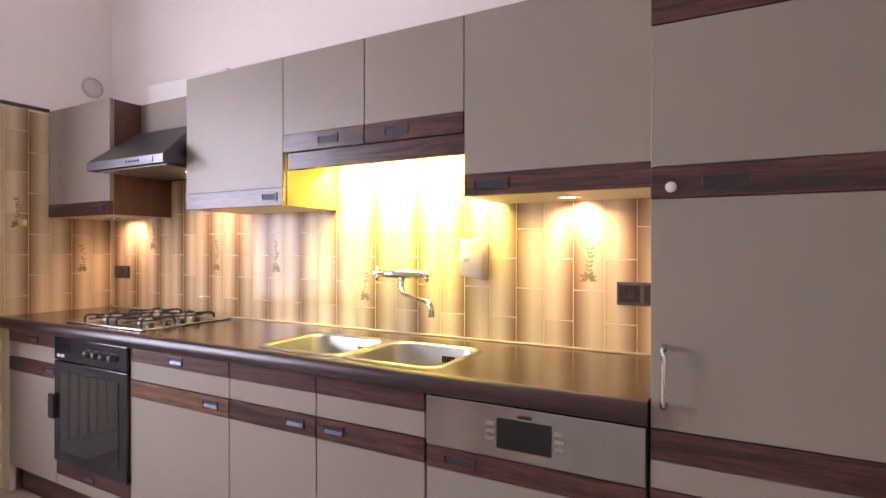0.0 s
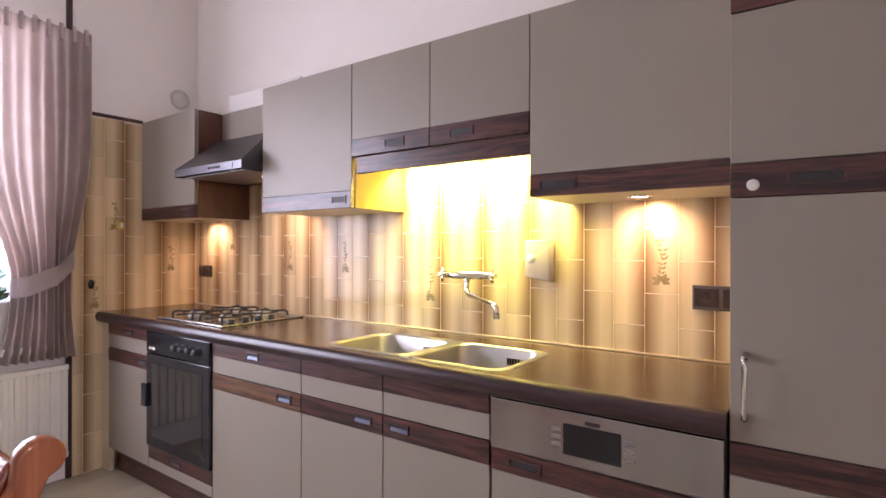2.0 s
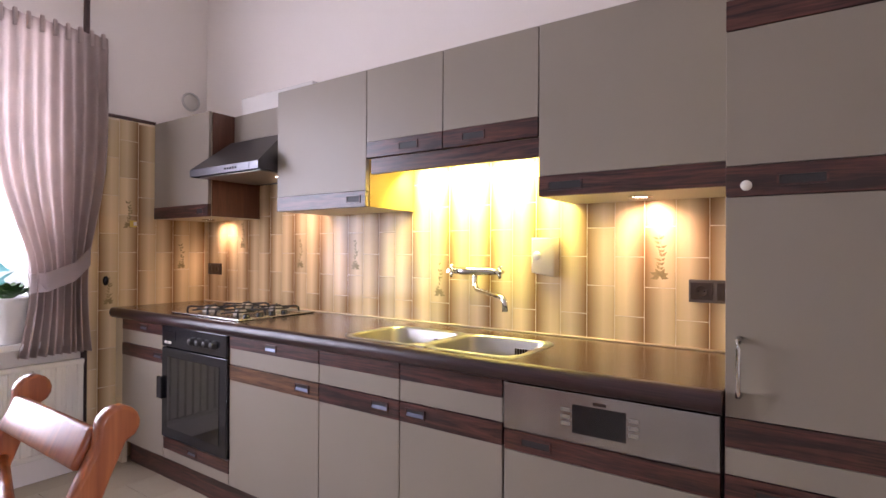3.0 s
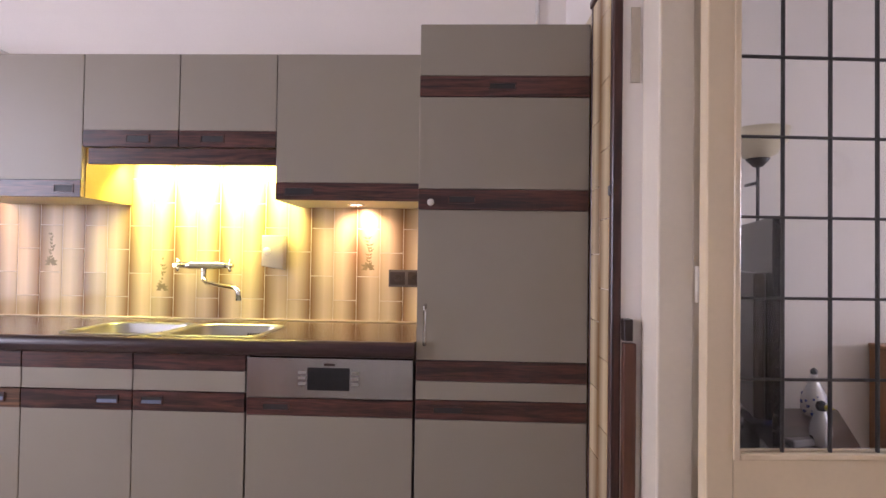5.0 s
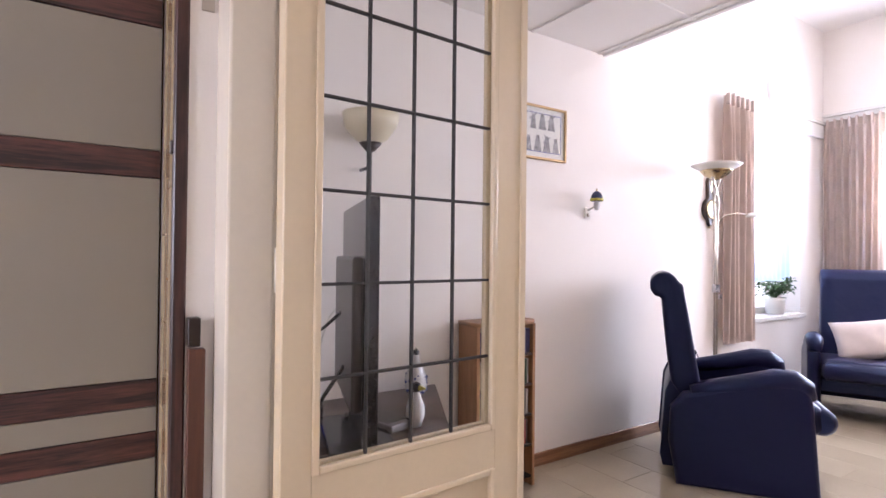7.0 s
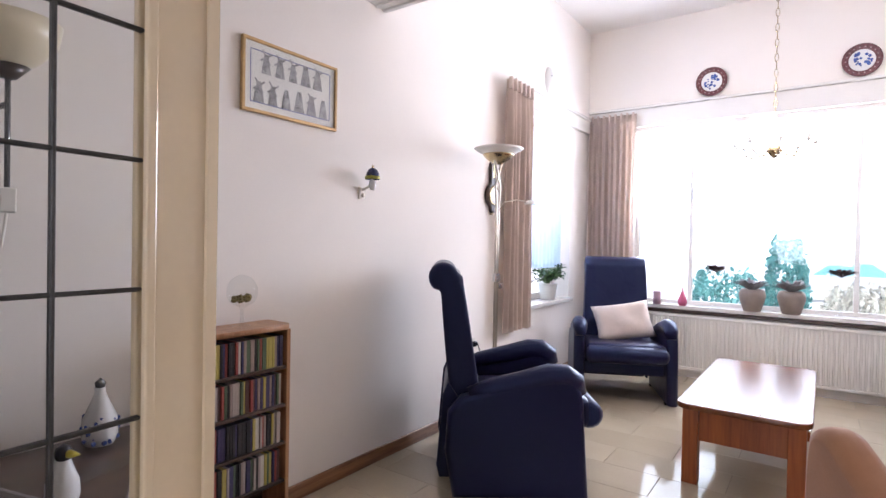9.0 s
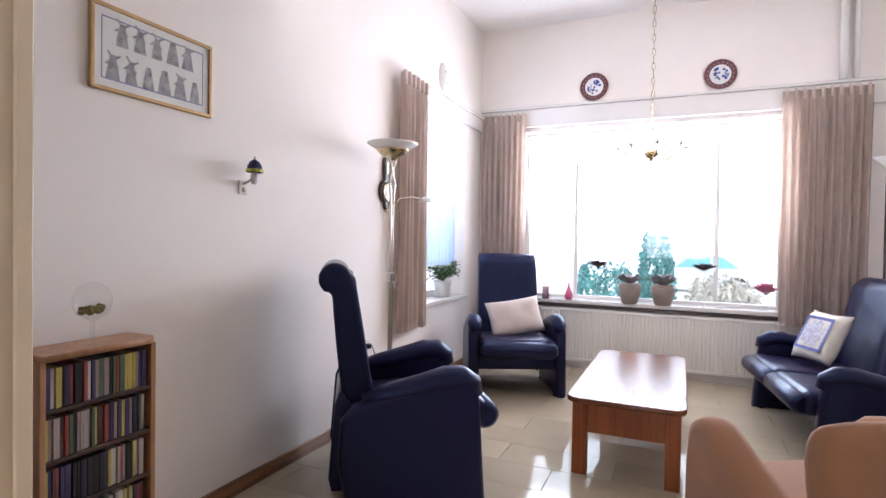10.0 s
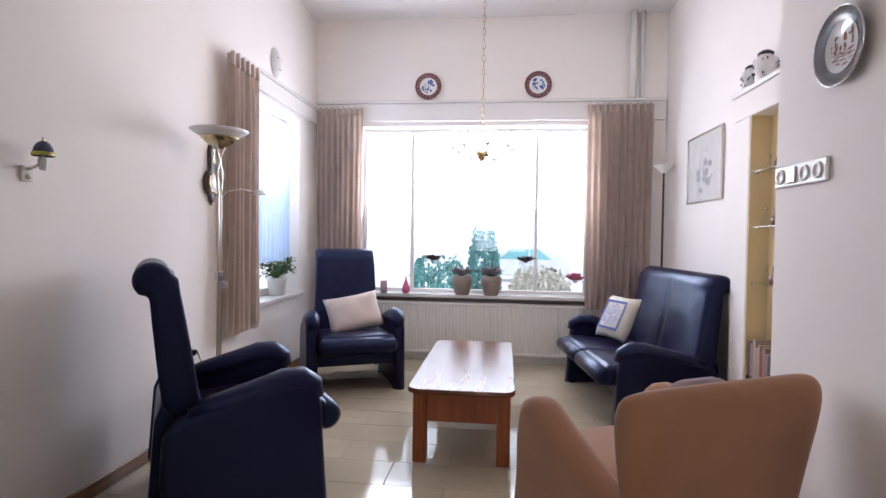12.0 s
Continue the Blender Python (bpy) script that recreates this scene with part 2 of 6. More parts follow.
TABLELEG = wood_mat("cherry_leg_wood", (0.19, 0.042, 0.010, 1), (0.33, 0.090, 0.021, 1), 0.38, "z", 8, coat=0.05, bump=0.02)
for polished in (TABLEWOOD, TABLELEG):
    polished.node_tree.nodes["Principled BSDF"].inputs["Specular IOR Level"].default_value = 0.3
CHAIRWOOD = wood_mat("orange_chair_wood", (0.24, 0.06, 0.02, 1), (0.45, 0.14, 0.045, 1), 0.3, "z", 12, coat=0.2, bump=0.03)
RACKWOOD = wood_mat("beech_veneer", (0.36, 0.17, 0.075, 1), (0.52, 0.28, 0.14, 1), 0.4, "z", 12)
GREEN = mat("plant_leaf", (0.045, 0.12, 0.03), 0.45, vary=0.35, scale=14, fine=90, bump=0.02)
BLUEGREEN = mat("succulent_leaf", (0.30, 0.29, 0.30), 0.5, vary=0.3, scale=14, fine=90, bump=0.02)
STONEPOT = mat("taupe_pot", (0.27, 0.215, 0.18), 0.5, vary=0.12, scale=12, fine=80, bump=0.02)
WHITEPOT = mat("white_pot", (0.74, 0.73, 0.70), 0.3, vary=0.04, bump=0.006)
NICHE = mat("yellow_niche_paint", (0.74, 0.59, 0.34), 0.6, vary=0.05, scale=3, fine=100, bump=0.01)
BRASS = mat("aged_brass", (0.50, 0.40, 0.24), 0.26, 1.0, vary=0.12, scale=20, bump=0.01)
NICKEL = mat("satin_nickel", (0.55, 0.50, 0.43), 0.3, 1.0, vary=0.06, scale=20, bump=0.005)
OPAL = mat("opal_glass", (0.80, 0.79, 0.75), 0.22, vary=0.02, bump=0)
GOLDFRAME = mat("gilt_frame", (0.52, 0.34, 0.15), 0.4, 0.3, vary=0.15, scale=20, bump=0.03)
PAPER = mat("print_paper", (0.82, 0.79, 0.75), 0.8, vary=0.04, scale=10, bump=0.01)
INK = mat("grey_print_ink", (0.33, 0.315, 0.315), 0.8, vary=0.6, scale=45, fine=160, bump=0.0)
PALEINK = mat("pale_print_ink", (0.48, 0.47, 0.46), 0.8, vary=0.4, scale=40, fine=160, bump=0.0)
DARKWOOD = wood_mat("dark_cabinet_wood", (0.03, 0.016, 0.011, 1), (0.075, 0.04, 0.027, 1), 0.35, "x", 14)
PORCELAIN = mat("white_porcelain", (0.74, 0.73, 0.72), 0.12, vary=0.03, bump=0)
DELFT = mat("blue_porcelain_paint", (0.05, 0.09, 0.28), 0.14, vary=0.5, scale=40, bump=0)
MAROON = mat("maroon_plate_rim", (0.14, 0.05, 0.055), 0.18, vary=0.45, scale=50, bump=0)
PEWTER = mat("pewter_rim", (0.13, 0.135, 0.14), 0.25, 0.4, vary=0.15, scale=20, bump=0.01)
SEPIA = mat("sepia_print", (0.27, 0.15, 0.11), 0.2, vary=0.6, scale=60, bump=0)
SCREEN = mat("black_screen", (0.01, 0.01, 0.012), 0.15, vary=0.05, bump=0)
PINK = mat("pink_glass", (0.62, 0.12, 0.22), 0.15, vary=0.2, scale=20, bump=0)
MAUVE = mat("mauve_candle", (0.42, 0.26, 0.30), 0.5, vary=0.1, bump=0)
DARKDRY = mat("dried_twigs", (0.06, 0.03, 0.03), 0.8, vary=0.4, scale=30, bump=0.05)
LAWN = mat("lawn", (0.30, 0.31, 0.27), 0.9, vary=0.4, scale=3, fine=60, bump=0.1)
HEDGE = mat("hedge_leaf", (0.15, 0.44, 0.41), 0.6, vary=0.4, scale=6, fine=40, bump=0.05)
PAVING = mat("paving", (0.74, 0.73, 0.71), 0.8, vary=0.15, scale=4, bump=0.05)
NET = mat("net_curtain_cloth", (0.70, 0.80, 0.92), 0.9, translucent=0.75, vary=0.05, scale=10, fine=500, bump=0.03)


# ---- building helpers ----
def box(bm, x0, x1, y0, y1, z0, z1, bevel=0.0, seg=1):
    ret = bmesh.ops.create_cube(bm, size=1.0, matrix=Matrix.LocRotScale(((x0 + x1) / 2, (y0 + y1) / 2, (z0 + z1) / 2), None, (abs(x1 - x0), abs(y1 - y0), abs(z1 - z0))))
    if bevel:
        edges = {e for v in ret["verts"] for e in v.link_edges}
        bmesh.ops.bevel(bm, geom=list(edges), offset=bevel, segments=seg, profile=0.5, affect="EDGES")
    return bm


def boxm(x0, x1, y0, y1, z0, z1, bevel=0.0, seg=1):
    return box(bmesh.new(), x0, x1, y0, y1, z0, z1, bevel, seg)


def lathe(profile, n=28, bm=None, at=(0, 0, 0)):
    """A turned shape from (radius, height) pairs."""
    bm = bm or bmesh.new()
    rings = []
    for r, z in profile:
        if r < 1e-5:
            rings.append([bm.verts.new((at[0], at[1], at[2] + z))])
        else:
            rings.append([bm.verts.new((at[0] + r * math.cos(2 * math.pi * i / n), at[1] + r * math.sin(2 * math.pi * i / n), at[2] + z)) for i in range(n)])
    for a, b in zip(rings, rings[1:]):
        for i in range(n):
            j = (i + 1) % n
            if len(a) == 1 and len(b) > 1:
                bm.faces.new((a[0], b[j], b[i]))
            elif len(b) == 1 and len(a) > 1:
                bm.faces.new((a[i], a[j], b[0]))
            elif len(a) > 1:
                bm.faces.new((a[i], a[j], b[j], b[i]))
    for f in bm.faces:
        f.smooth = True
    return bm


def tube(points, radius, n=8, bm=None, closed=False):
    """A round bar along points; radius may be a list."""
    bm = bm or bmesh.new()
    pts = [Vector(p) for p in points]
    rings = []
    for i, p in enumerate(pts):
        a = pts[i - 1] if i or closed else p
        b = pts[(i + 1) % len(pts)] if i < len(pts) - 1 or closed else p
        d = (b - a).normalized()
        u = d.cross(Vector((0.13, 0.27, 0.95)))
        if u.length < 0.05:
            u = d.cross(Vector((1, 0, 0)))
        u.normalize()
        w = d.cross(u)
        r = radius[i] if isinstance(radius, (list, tuple)) else radius
        rings.append([bm.verts.new(p + r * (math.cos(2 * math.pi * k / n) * u + math.sin(2 * math.pi * k / n) * w)) for k in range(n)])
    pairs = list(zip(rings, rings[1:])) + ([(rings[-1], rings[0])] if closed else [])
    for a, b in pairs:
        for k in range(n):
            f = bm.faces.new((a[k], a[(k + 1) % n], b[(k + 1) % n], b[k]))
            f.smooth = True
    if not closed:
        bm.faces.new(rings[0][::-1])
        bm.faces.new(rings[-1])
    return bm


def extrude_outline(outline, y0, y1, axis="y", bevel=0.0, seg=2, bm=None):
    """A flat outline drawn in two axes, given thickness along the third."""
    bm = bm or bmesh.new()
    def place(a, b, c):
        return {"y": (a, c, b), "x": (c, a, b), "z": (a, b, c)}[axis]
    lo = [bm.verts.new(place(a, b, y0)) for a, b in outline]
    hi = [bm.verts.new(place(a, b, y1)) for a, b in outline]
    caps = [bm.faces.new(lo), bm.faces.new(hi[::-1])]
    for i in range(len(lo)):
        j = (i + 1) % len(lo)
        bm.faces.new((lo[i], hi[i], hi[j], lo[j]))
    bmesh.ops.recalc_face_normals(bm, faces=bm.faces[:])
    if bevel:
        edges = {e for f in caps for e in f.edges}
        bmesh.ops.bevel(bm, geom=list(edges), offset=bevel, segments=seg, profile=0.5, affect="EDGES")
        for f in bm.faces:
            f.smooth = len(f.verts) < 5
    return bm


def mesh_from(name, bm, material):
    me = bpy.data.meshes.new(name)
    bmesh.ops.recalc_face_normals(bm, faces=bm.faces[:])
    bm.to_mesh(me)
    bm.free()
    me.materials.append(material)
    return me


def part(name, bm, material, parent=None, label="", m=None):
    ob = new(name, mesh_from(name, bm, material))
    ob.parent = parent
    if m is not None:
        ob.matrix_basis = m
    return tagged(ob, label)


def thing(name, label, category, m=None, group="", kind=""):
    ob = new(name)
    ob.empty_display_size = 0.1
    if m is not None:
        ob.matrix_basis = m
    return tagged(ob, label, category, group, kind)


def structure(name, bm, material, label, category):
    return tagged(part(name, bm, material), label, category, kind="structure")


def smooth_mesh(ob, levels=2):
    s = ob.modifiers.new("round", "SUBSURF")
    s.levels = s.render_levels = levels
    for p in ob.data.polygons:
        p.use_smooth = True
    return ob


# ---- structure ----
XL, XF, YB, YR, YN = -3.2, 6.222, 0.569, -2.80, -2.298
KBACK = -3.4            # wall behind the camera in the kitchen
KH, LH, FH = 3.30, 2.434, 3.33
floor = structure("floor", boxm(XL - 0.3, XF + 0.3, KBACK - 0.2, YB + 0.25, -0.2, -0.006), FLOORBASE, "cream polished stone tile floor running through kitchen and living room", "floor")
# long wall shared by kitchen and living room, with the side window opening
SW0, SW1, SWZ0, SWZ1 = 4.80, 5.77, 0.66, 2.26
wl = bmesh.new()
box(wl, XL - 0.25, SW0, YB, YB + 0.25, 0, FH + 0.2)
box(wl, SW1, XF + 0.25, YB, YB + 0.25, 0, FH + 0.2)
box(wl, SW0, SW1, YB, YB + 0.25, 0, SWZ0)
box(wl, SW0, SW1, YB, YB + 0.25, SWZ1, FH + 0.2)
structure("wall_north", wl, WALL, "white plastered wall with a tall side window near the front corner", "wall")
# front wall with the wide window
FW0, FW1, FWZ0, FWZ1 = -2.13, 0.12, 0.62, 2.29
wf = bmesh.new()
box(wf, XF, XF + 0.28, YR - 0.45, FW0, 0, FH + 0.2)
box(wf, XF, XF + 0.28, FW1, YB, 0, FH + 0.2)
box(wf, XF, XF + 0.28, FW0, FW1, 0, FWZ0)
box(wf, XF, XF + 0.28, FW0, FW1, FWZ1, FH + 0.2)
structure("wall_east", wf, WALL, "white plastered front wall with a wide window over a radiator", "wall")
structure("wall_south", boxm(3.186, XF, YR - 0.25, YR, 0, FH + 0.2), WALL, "white plastered wall of the front sitting area", "wall")
structure("wall_south_pier", boxm(0.82, 3.186, KBACK, YN, 0, FH + 0.2), WALL, "off-white plastered wall pier beside the sitting area", "wall")
# kitchen walls: window wall and the wall behind
KW0, KW1, KWZ0, KWZ1 = -2.25, -0.32, 0.72, 2.42
wk = bmesh.new()
box(wk, XL - 0.25, XL, KBACK, KW0, 0, FH)
box(wk, XL - 0.25, XL, KW1, YB, 0, FH)
box(wk, XL - 0.25, XL, KW0, KW1, 0, KWZ0)
box(wk, XL - 0.25, XL, KW0, KW1, KWZ1, FH)
structure("wall_west", wk, WALL, "white kitchen wall with a window beside the cooker end", "wall")
structure("wall_kitchen_rear", boxm(XL - 0.25, 0.82, KBACK - 0.2, KBACK, 0, FH), WALL, "plain white wall closing the kitchen", "wall")
# partition between kitchen and living room: stub, lintel and far side of the opening
wp = bmesh.new()
box(wp, 0.634, 0.84, -0.285, YB, 0, FH)
box(wp, 0.66, 0.84, -2.06, -0.285, 2.40, FH)
box(wp, 0.66, 0.82, KBACK, -2.06, 0, FH)
structure("wall_partition", wp, WALL, "white partition wall with a wide doorway", "wall")
# ceilings
structure("ceiling_kitchen", boxm(XL - 0.2, 0.66, KBACK, YB, KH, KH + 0.1), CEIL, "white kitchen ceiling", "ceiling")
cl = boxm(0.84, 3.114, YN, YB, LH, LH + 0.05)
for k in range(4):
    x = 0.84 + 0.55 * (k + 1)
    box(cl, x - 0.012, x + 0.012, YN, YB, LH - 0.008, LH + 0.001, 0.003)
for k in range(3):
    y = YB - 0.6 - 0.9 * k
    box(cl, 0.84, 3.114, y - 0.012, y + 0.012, LH - 0.006, LH + 0.002, 0.003)
box(cl, 3.085, 3.114, YN, YB, LH - 0.012, LH + 0.001, 0.003)
box(cl, 3.09, 3.114, YN, YB, LH + 0.05, FH + 0.1)
structure("ceiling_lowered", cl, CEIL, "white lowered ceiling of large panels with cover strips", "ceiling")
structure("ceiling_front", boxm(3.114, XF + 0.1, YR - 0.3, YB + 0.1, FH, FH + 0.1), CEIL, "high white ceiling over the sitting area", "ceiling")

# cabinet side with the sink tube's yellow light put into its colour
TUBELITSIDE = mat("tube_lit_side_panel", (0.42, 0.30, 0.07), 0.4, vary=0.04, scale=4, fine=200, bump=0.01)

# ---- kitchen ----
def pull(parent, x, z, w=0.075, h=0.03, y=0.0, metal=True):
    """A recessed pull: a slim bezel with a dark cup and a lip."""
    bm = bmesh.new()
    t = 0.005
    box(bm, x - w / 2, x + w / 2, y - 0.004, y + 0.001, z + h / 2 - t, z + h / 2)
    box(bm, x - w / 2, x + w / 2, y - 0.004, y + 0.001, z - h / 2, z - h / 2 + t)
    box(bm, x - w / 2, x - w / 2 + t, y - 0.004, y + 0.001, z - h / 2 + t, z + h / 2 - t)
    box(bm, x + w / 2 - t, x + w / 2, y - 0.004, y + 0.001, z - h / 2 + t, z + h / 2 - t)
    hd = part("handle", bm, WENGE, parent, "recessed finger pull")
    bm = boxm(x - w / 2 + t, x + w / 2 - t, y - 0.0012, y + 0.001, z - h / 2 + t, z + h / 2 - t)
    part("cup", bm, IRON, hd)
    if metal:
        bm = extrude_outline([(y - 0.0035, z - h / 2 + t), (y - 0.0012, z + h * 0.02), (y - 0.0012, z - h / 2 + t)], x - w / 2 + t, x + w / 2 - t, "x")
        part("lip", bm, PULLSTEEL, hd)
    return hd


G = 0.0018   # half of the gap between fronts


def base_unit(x0, x1, pulls, bands=("w", "w"), body_label="beige laminate base cabinet with dark wood bands under the worktop"):
    c = thing("base_cabinet", body_label, "cabinet", group="kitchen base cabinets")
    part("body", boxm(x0 + 0.001, x1 - 0.001, 0.021, 0.56, 0.14, 0.742 if -1.5 < x0 < -0.7 else 0.858), BEIGESIDE, c)
    mats = [WENGE if b == "w" else OAKBAND for b in bands]
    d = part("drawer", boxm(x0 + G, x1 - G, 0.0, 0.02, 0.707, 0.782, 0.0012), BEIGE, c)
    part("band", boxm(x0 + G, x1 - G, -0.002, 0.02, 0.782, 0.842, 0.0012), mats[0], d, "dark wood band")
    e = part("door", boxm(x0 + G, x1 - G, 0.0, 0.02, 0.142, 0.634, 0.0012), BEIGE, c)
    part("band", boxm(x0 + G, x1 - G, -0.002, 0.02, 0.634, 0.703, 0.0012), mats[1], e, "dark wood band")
    for owner, x, z in pulls:
        pull(d if owner == "d" else e, x, z, 0.08 if owner == "d" else 0.085, 0.033, -0.002)
    return c


base_unit(-3.10, -2.637, [("d", -2.85, 0.812), ("e", -2.70, 0.672)])
base_unit(-2.052, -1.445, [("d", -1.75, 0.812), ("e", -1.545, 0.672)], ("w", "o"), "beige laminate base cabinet with one lighter oak band")
base_unit(-1.445, -1.027, [("e", -1.12, 0.672)])
base_unit(-1.027, -0.612, [("e", -0.955, 0.672)])
part("filler", boxm(XL, -3.10, 0.004, 0.03, 0.0, 0.86), BEIGESIDE, tagged(new("filler_strip"), "beige filler strip between cabinet and tiled wall", "filler strip"))
tagged(part("plinth", boxm(-3.10, 0.0, 0.05, 0.07, 0.0, 0.138), WENGE), "dark wood plinth under the base cabinets", "plinth")

# built-in oven
ov = thing("oven", "black built-in oven with glass door and knobs", "oven")
part("casing", boxm(-2.635, -2.054, 0.012, 0.55, 0.255, 0.852, 0.002), BLACK, ov)
pn = part("control_panel", boxm(-2.633, -2.056, -0.014, 0.012, 0.735, 0.842, 0.004, 2), BLACK, ov)
for k in range(4):
    part("knob", lathe([(0, 0.024), (0.013, 0.022), (0.017, 0.018), (0.018, 0.004), (0.023, 0.0)], 18), IRON, pn, "", pose(-2.34 + 0.062 * k, -0.014, 0.785, 90, 0, 0))
part("clock", boxm(-2.60, -2.50, -0.0155, -0.0135, 0.775, 0.815), SCREEN, pn, "dark clock display")
for k in range(2):
    part("switch", boxm(-2.60 + 0.035 * k, -2.575 + 0.035 * k, -0.018, -0.0135, 0.752, 0.765, 0.001), WHITEPLASTIC, pn)
dr = part("door", boxm(-2.633, -2.056, -0.014, 0.012, 0.262, 0.73, 0.004, 2), BLACK, ov)
part("window", boxm(-2.575, -2.112, -0.0165, -0.0135, 0.315, 0.685, 0.001), OVENGLASS, dr, "dark mirror-like oven glass")
part("handle", boxm(-2.655, -2.605, -0.032, -0.0145, 0.46, 0.575, 0.005, 2), BLACK, dr, "black side handle")
ou = thing("oven_base_panel", "beige and dark wood panel under the oven", "panel")
part("band", boxm(-2.635, -2.054, -0.002, 0.02, 0.192, 0.252, 0.0012), WENGE, ou)
part("panel", boxm(-2.635, -2.054, 0.0, 0.02, 0.142, 0.19, 0.0012), BEIGE, ou)
pull(ou, -2.36, 0.222, 0.08, 0.03, -0.002)

# dishwasher
dw = thing("dishwasher", "built-in dishwasher with steel control panel and beige front", "dishwasher")
part("casing", boxm(-0.608, -0.004, 0.022, 0.55, 0.14, 0.858), DARKPLASTIC, dw)
cp = part("control_panel", boxm(-0.606, -0.006, -0.006, 0.02, 0.694, 0.836, 0.002, 2), PANELSTEEL, dw, "brushed steel control panel")
part("display", boxm(-0.385, -0.233, -0.0075, -0.0055, 0.722, 0.803, 0.0008), SCREEN, cp, "black display window")
for bx in (-0.405, -0.213):
    for bz in (0.745, 0.765, 0.785):
        part("button", boxm(bx - 0.013, bx + 0.013, -0.0085, -0.0055, bz - 0.005, bz + 0.005, 0.001), SINKSTEEL, cp)
part("badge", boxm(-0.325, -0.287, -0.0068, -0.0058, 0.809, 0.818), DARKPLASTIC, cp)
dd = part("door", boxm(-0.606, -0.006, 0.0, 0.02, 0.142, 0.627, 0.0012), BEIGE, dw)
part("band", boxm(-0.606, -0.006, -0.002, 0.02, 0.629, 0.690, 0.0012), WENGE, dd, "dark wood band")
pull(dd, -0.50, 0.66, 0.10, 0.03, -0.002, False)

# worktop with two sink cut-outs
SX0, SX1, SY0, SY1 = -1.375, -0.585, 0.015, 0.425
edge = [(0.0, 0.843)] + [(-0.012 - 0.022 * math.sin(radians(a)), 0.8715 - 0.0285 * math.cos(radians(a))) for a in range(0, 181, 15)] + [(0.0, 0.9)]
wkt = thing("worktop", "long dark brown laminate worktop with rounded front edge", "worktop")
for a, b, c, d in ((XL, SX0 + 0.03, 0.0, YB), (SX1 - 0.02, 0.0, 0.0, YB), (SX0 + 0.03, SX1 - 0.02, 0.0, SY0 + 0.03), (SX0 + 0.03, SX1 - 0.02, SY1 - 0.05, YB)):
    part("slab", boxm(a, b, c, d, 0.862, 0.9), WORKTOP, wkt)
part("front_edge", extrude_outline(edge, XL, 0.0, "x"), EDGELAM, wkt, "dark rounded front edge")
bmw = tube([(XL, YB - 0.012, 0.903), (0, YB - 0.012, 0.903)], 0.0045, 6)
tagged(part("worktop_edge_strip", bmw, GROUT), "pale sealing strip along the back of the worktop", "trim", kind="structure")


def ring_rect(bm, x0, x1, y0, y1, r, z, n=6):
    vs = []
    for cx, cy, a0 in ((x1 - r, y1 - r, 0), (x0 + r, y1 - r, 90), (x0 + r, y0 + r, 180), (x1 - r, y0 + r, 270)):
        for k in range(n + 1):
            a = radians(a0 + 90 * k / n)
            vs.append(bm.verts.new((cx + r * math.cos(a), cy + r * math.sin(a), z)))
    return vs


def loft(bm, rings, cap=True):
    for a, b in zip(rings, rings[1:]):
        for i in range(len(a)):
            j = (i + 1) % len(a)
            f = bm.faces.new((a[i], a[j], b[j], b[i]))
            f.smooth = True
    if cap:
        bm.faces.new(rings[-1])
    return bm


def bowl(x0, x1, y0, y1, o):
    bm = bmesh.new()
    rs = [ring_rect(bm, x0 - o, x1 + o, y0 - o, y1 + o, 0.066, 0.9005), ring_rect(bm, x0 - o + 0.002, x1 + o - 0.002, y0 - o + 0.002, y1 + o - 0.002, 0.066, 0.9035), ring_rect(bm, x0, x1, y0, y1, 0.06, 0.9035), ring_rect(bm, x0 + 0.004, x1 - 0.004, y0 + 0.004, y1 - 0.004, 0.06, 0.895),
          ring_rect(bm, x0 + 0.012, x1 - 0.012, y0 + 0.012, y1 - 0.012, 0.06, 0.775), ring_rect(bm, x0 + 0.022, x1 - 0.022, y0 + 0.022, y1 - 0.022, 0.055, 0.758),
          ring_rect(bm, x0 + 0.05, x1 - 0.05, y0 + 0.05, y1 - 0.05, 0.04, 0.752)]
    return loft(bm, rs)


sk = thing("sink", "stainless steel double bowl sink set into the worktop", "sink")
for a, b in ((-1.345, -0.985), (-0.945, -0.605)):
    bo = part("bowl", bowl(a, b, 0.045, 0.375, 0.0195), SINKSTEEL, sk)
    cx = (a + b) / 2
    part("drain", lathe([(0.045, 0.0), (0.04, 0.004), (0.02, 0.003), (0, 0.002)], 20), CHROME, bo, "", pose(cx, 0.21, 0.752))
    ofl = thing("overflow", "", "")
    ofl.parent = bo
    for k in range(5):
        part("slot", boxm(b - 0.150 + 0.011 * k, b - 0.1445 + 0.011 * k, 0.362, 0.3665, 0.845, 0.868), DARKPLASTIC, ofl)
rim = bmesh.new()
box(rim, -0.984, -0.946, 0.034, 0.386, 0.9002, 0.9028)
part("bridge", rim, SINKSTEEL, sk)

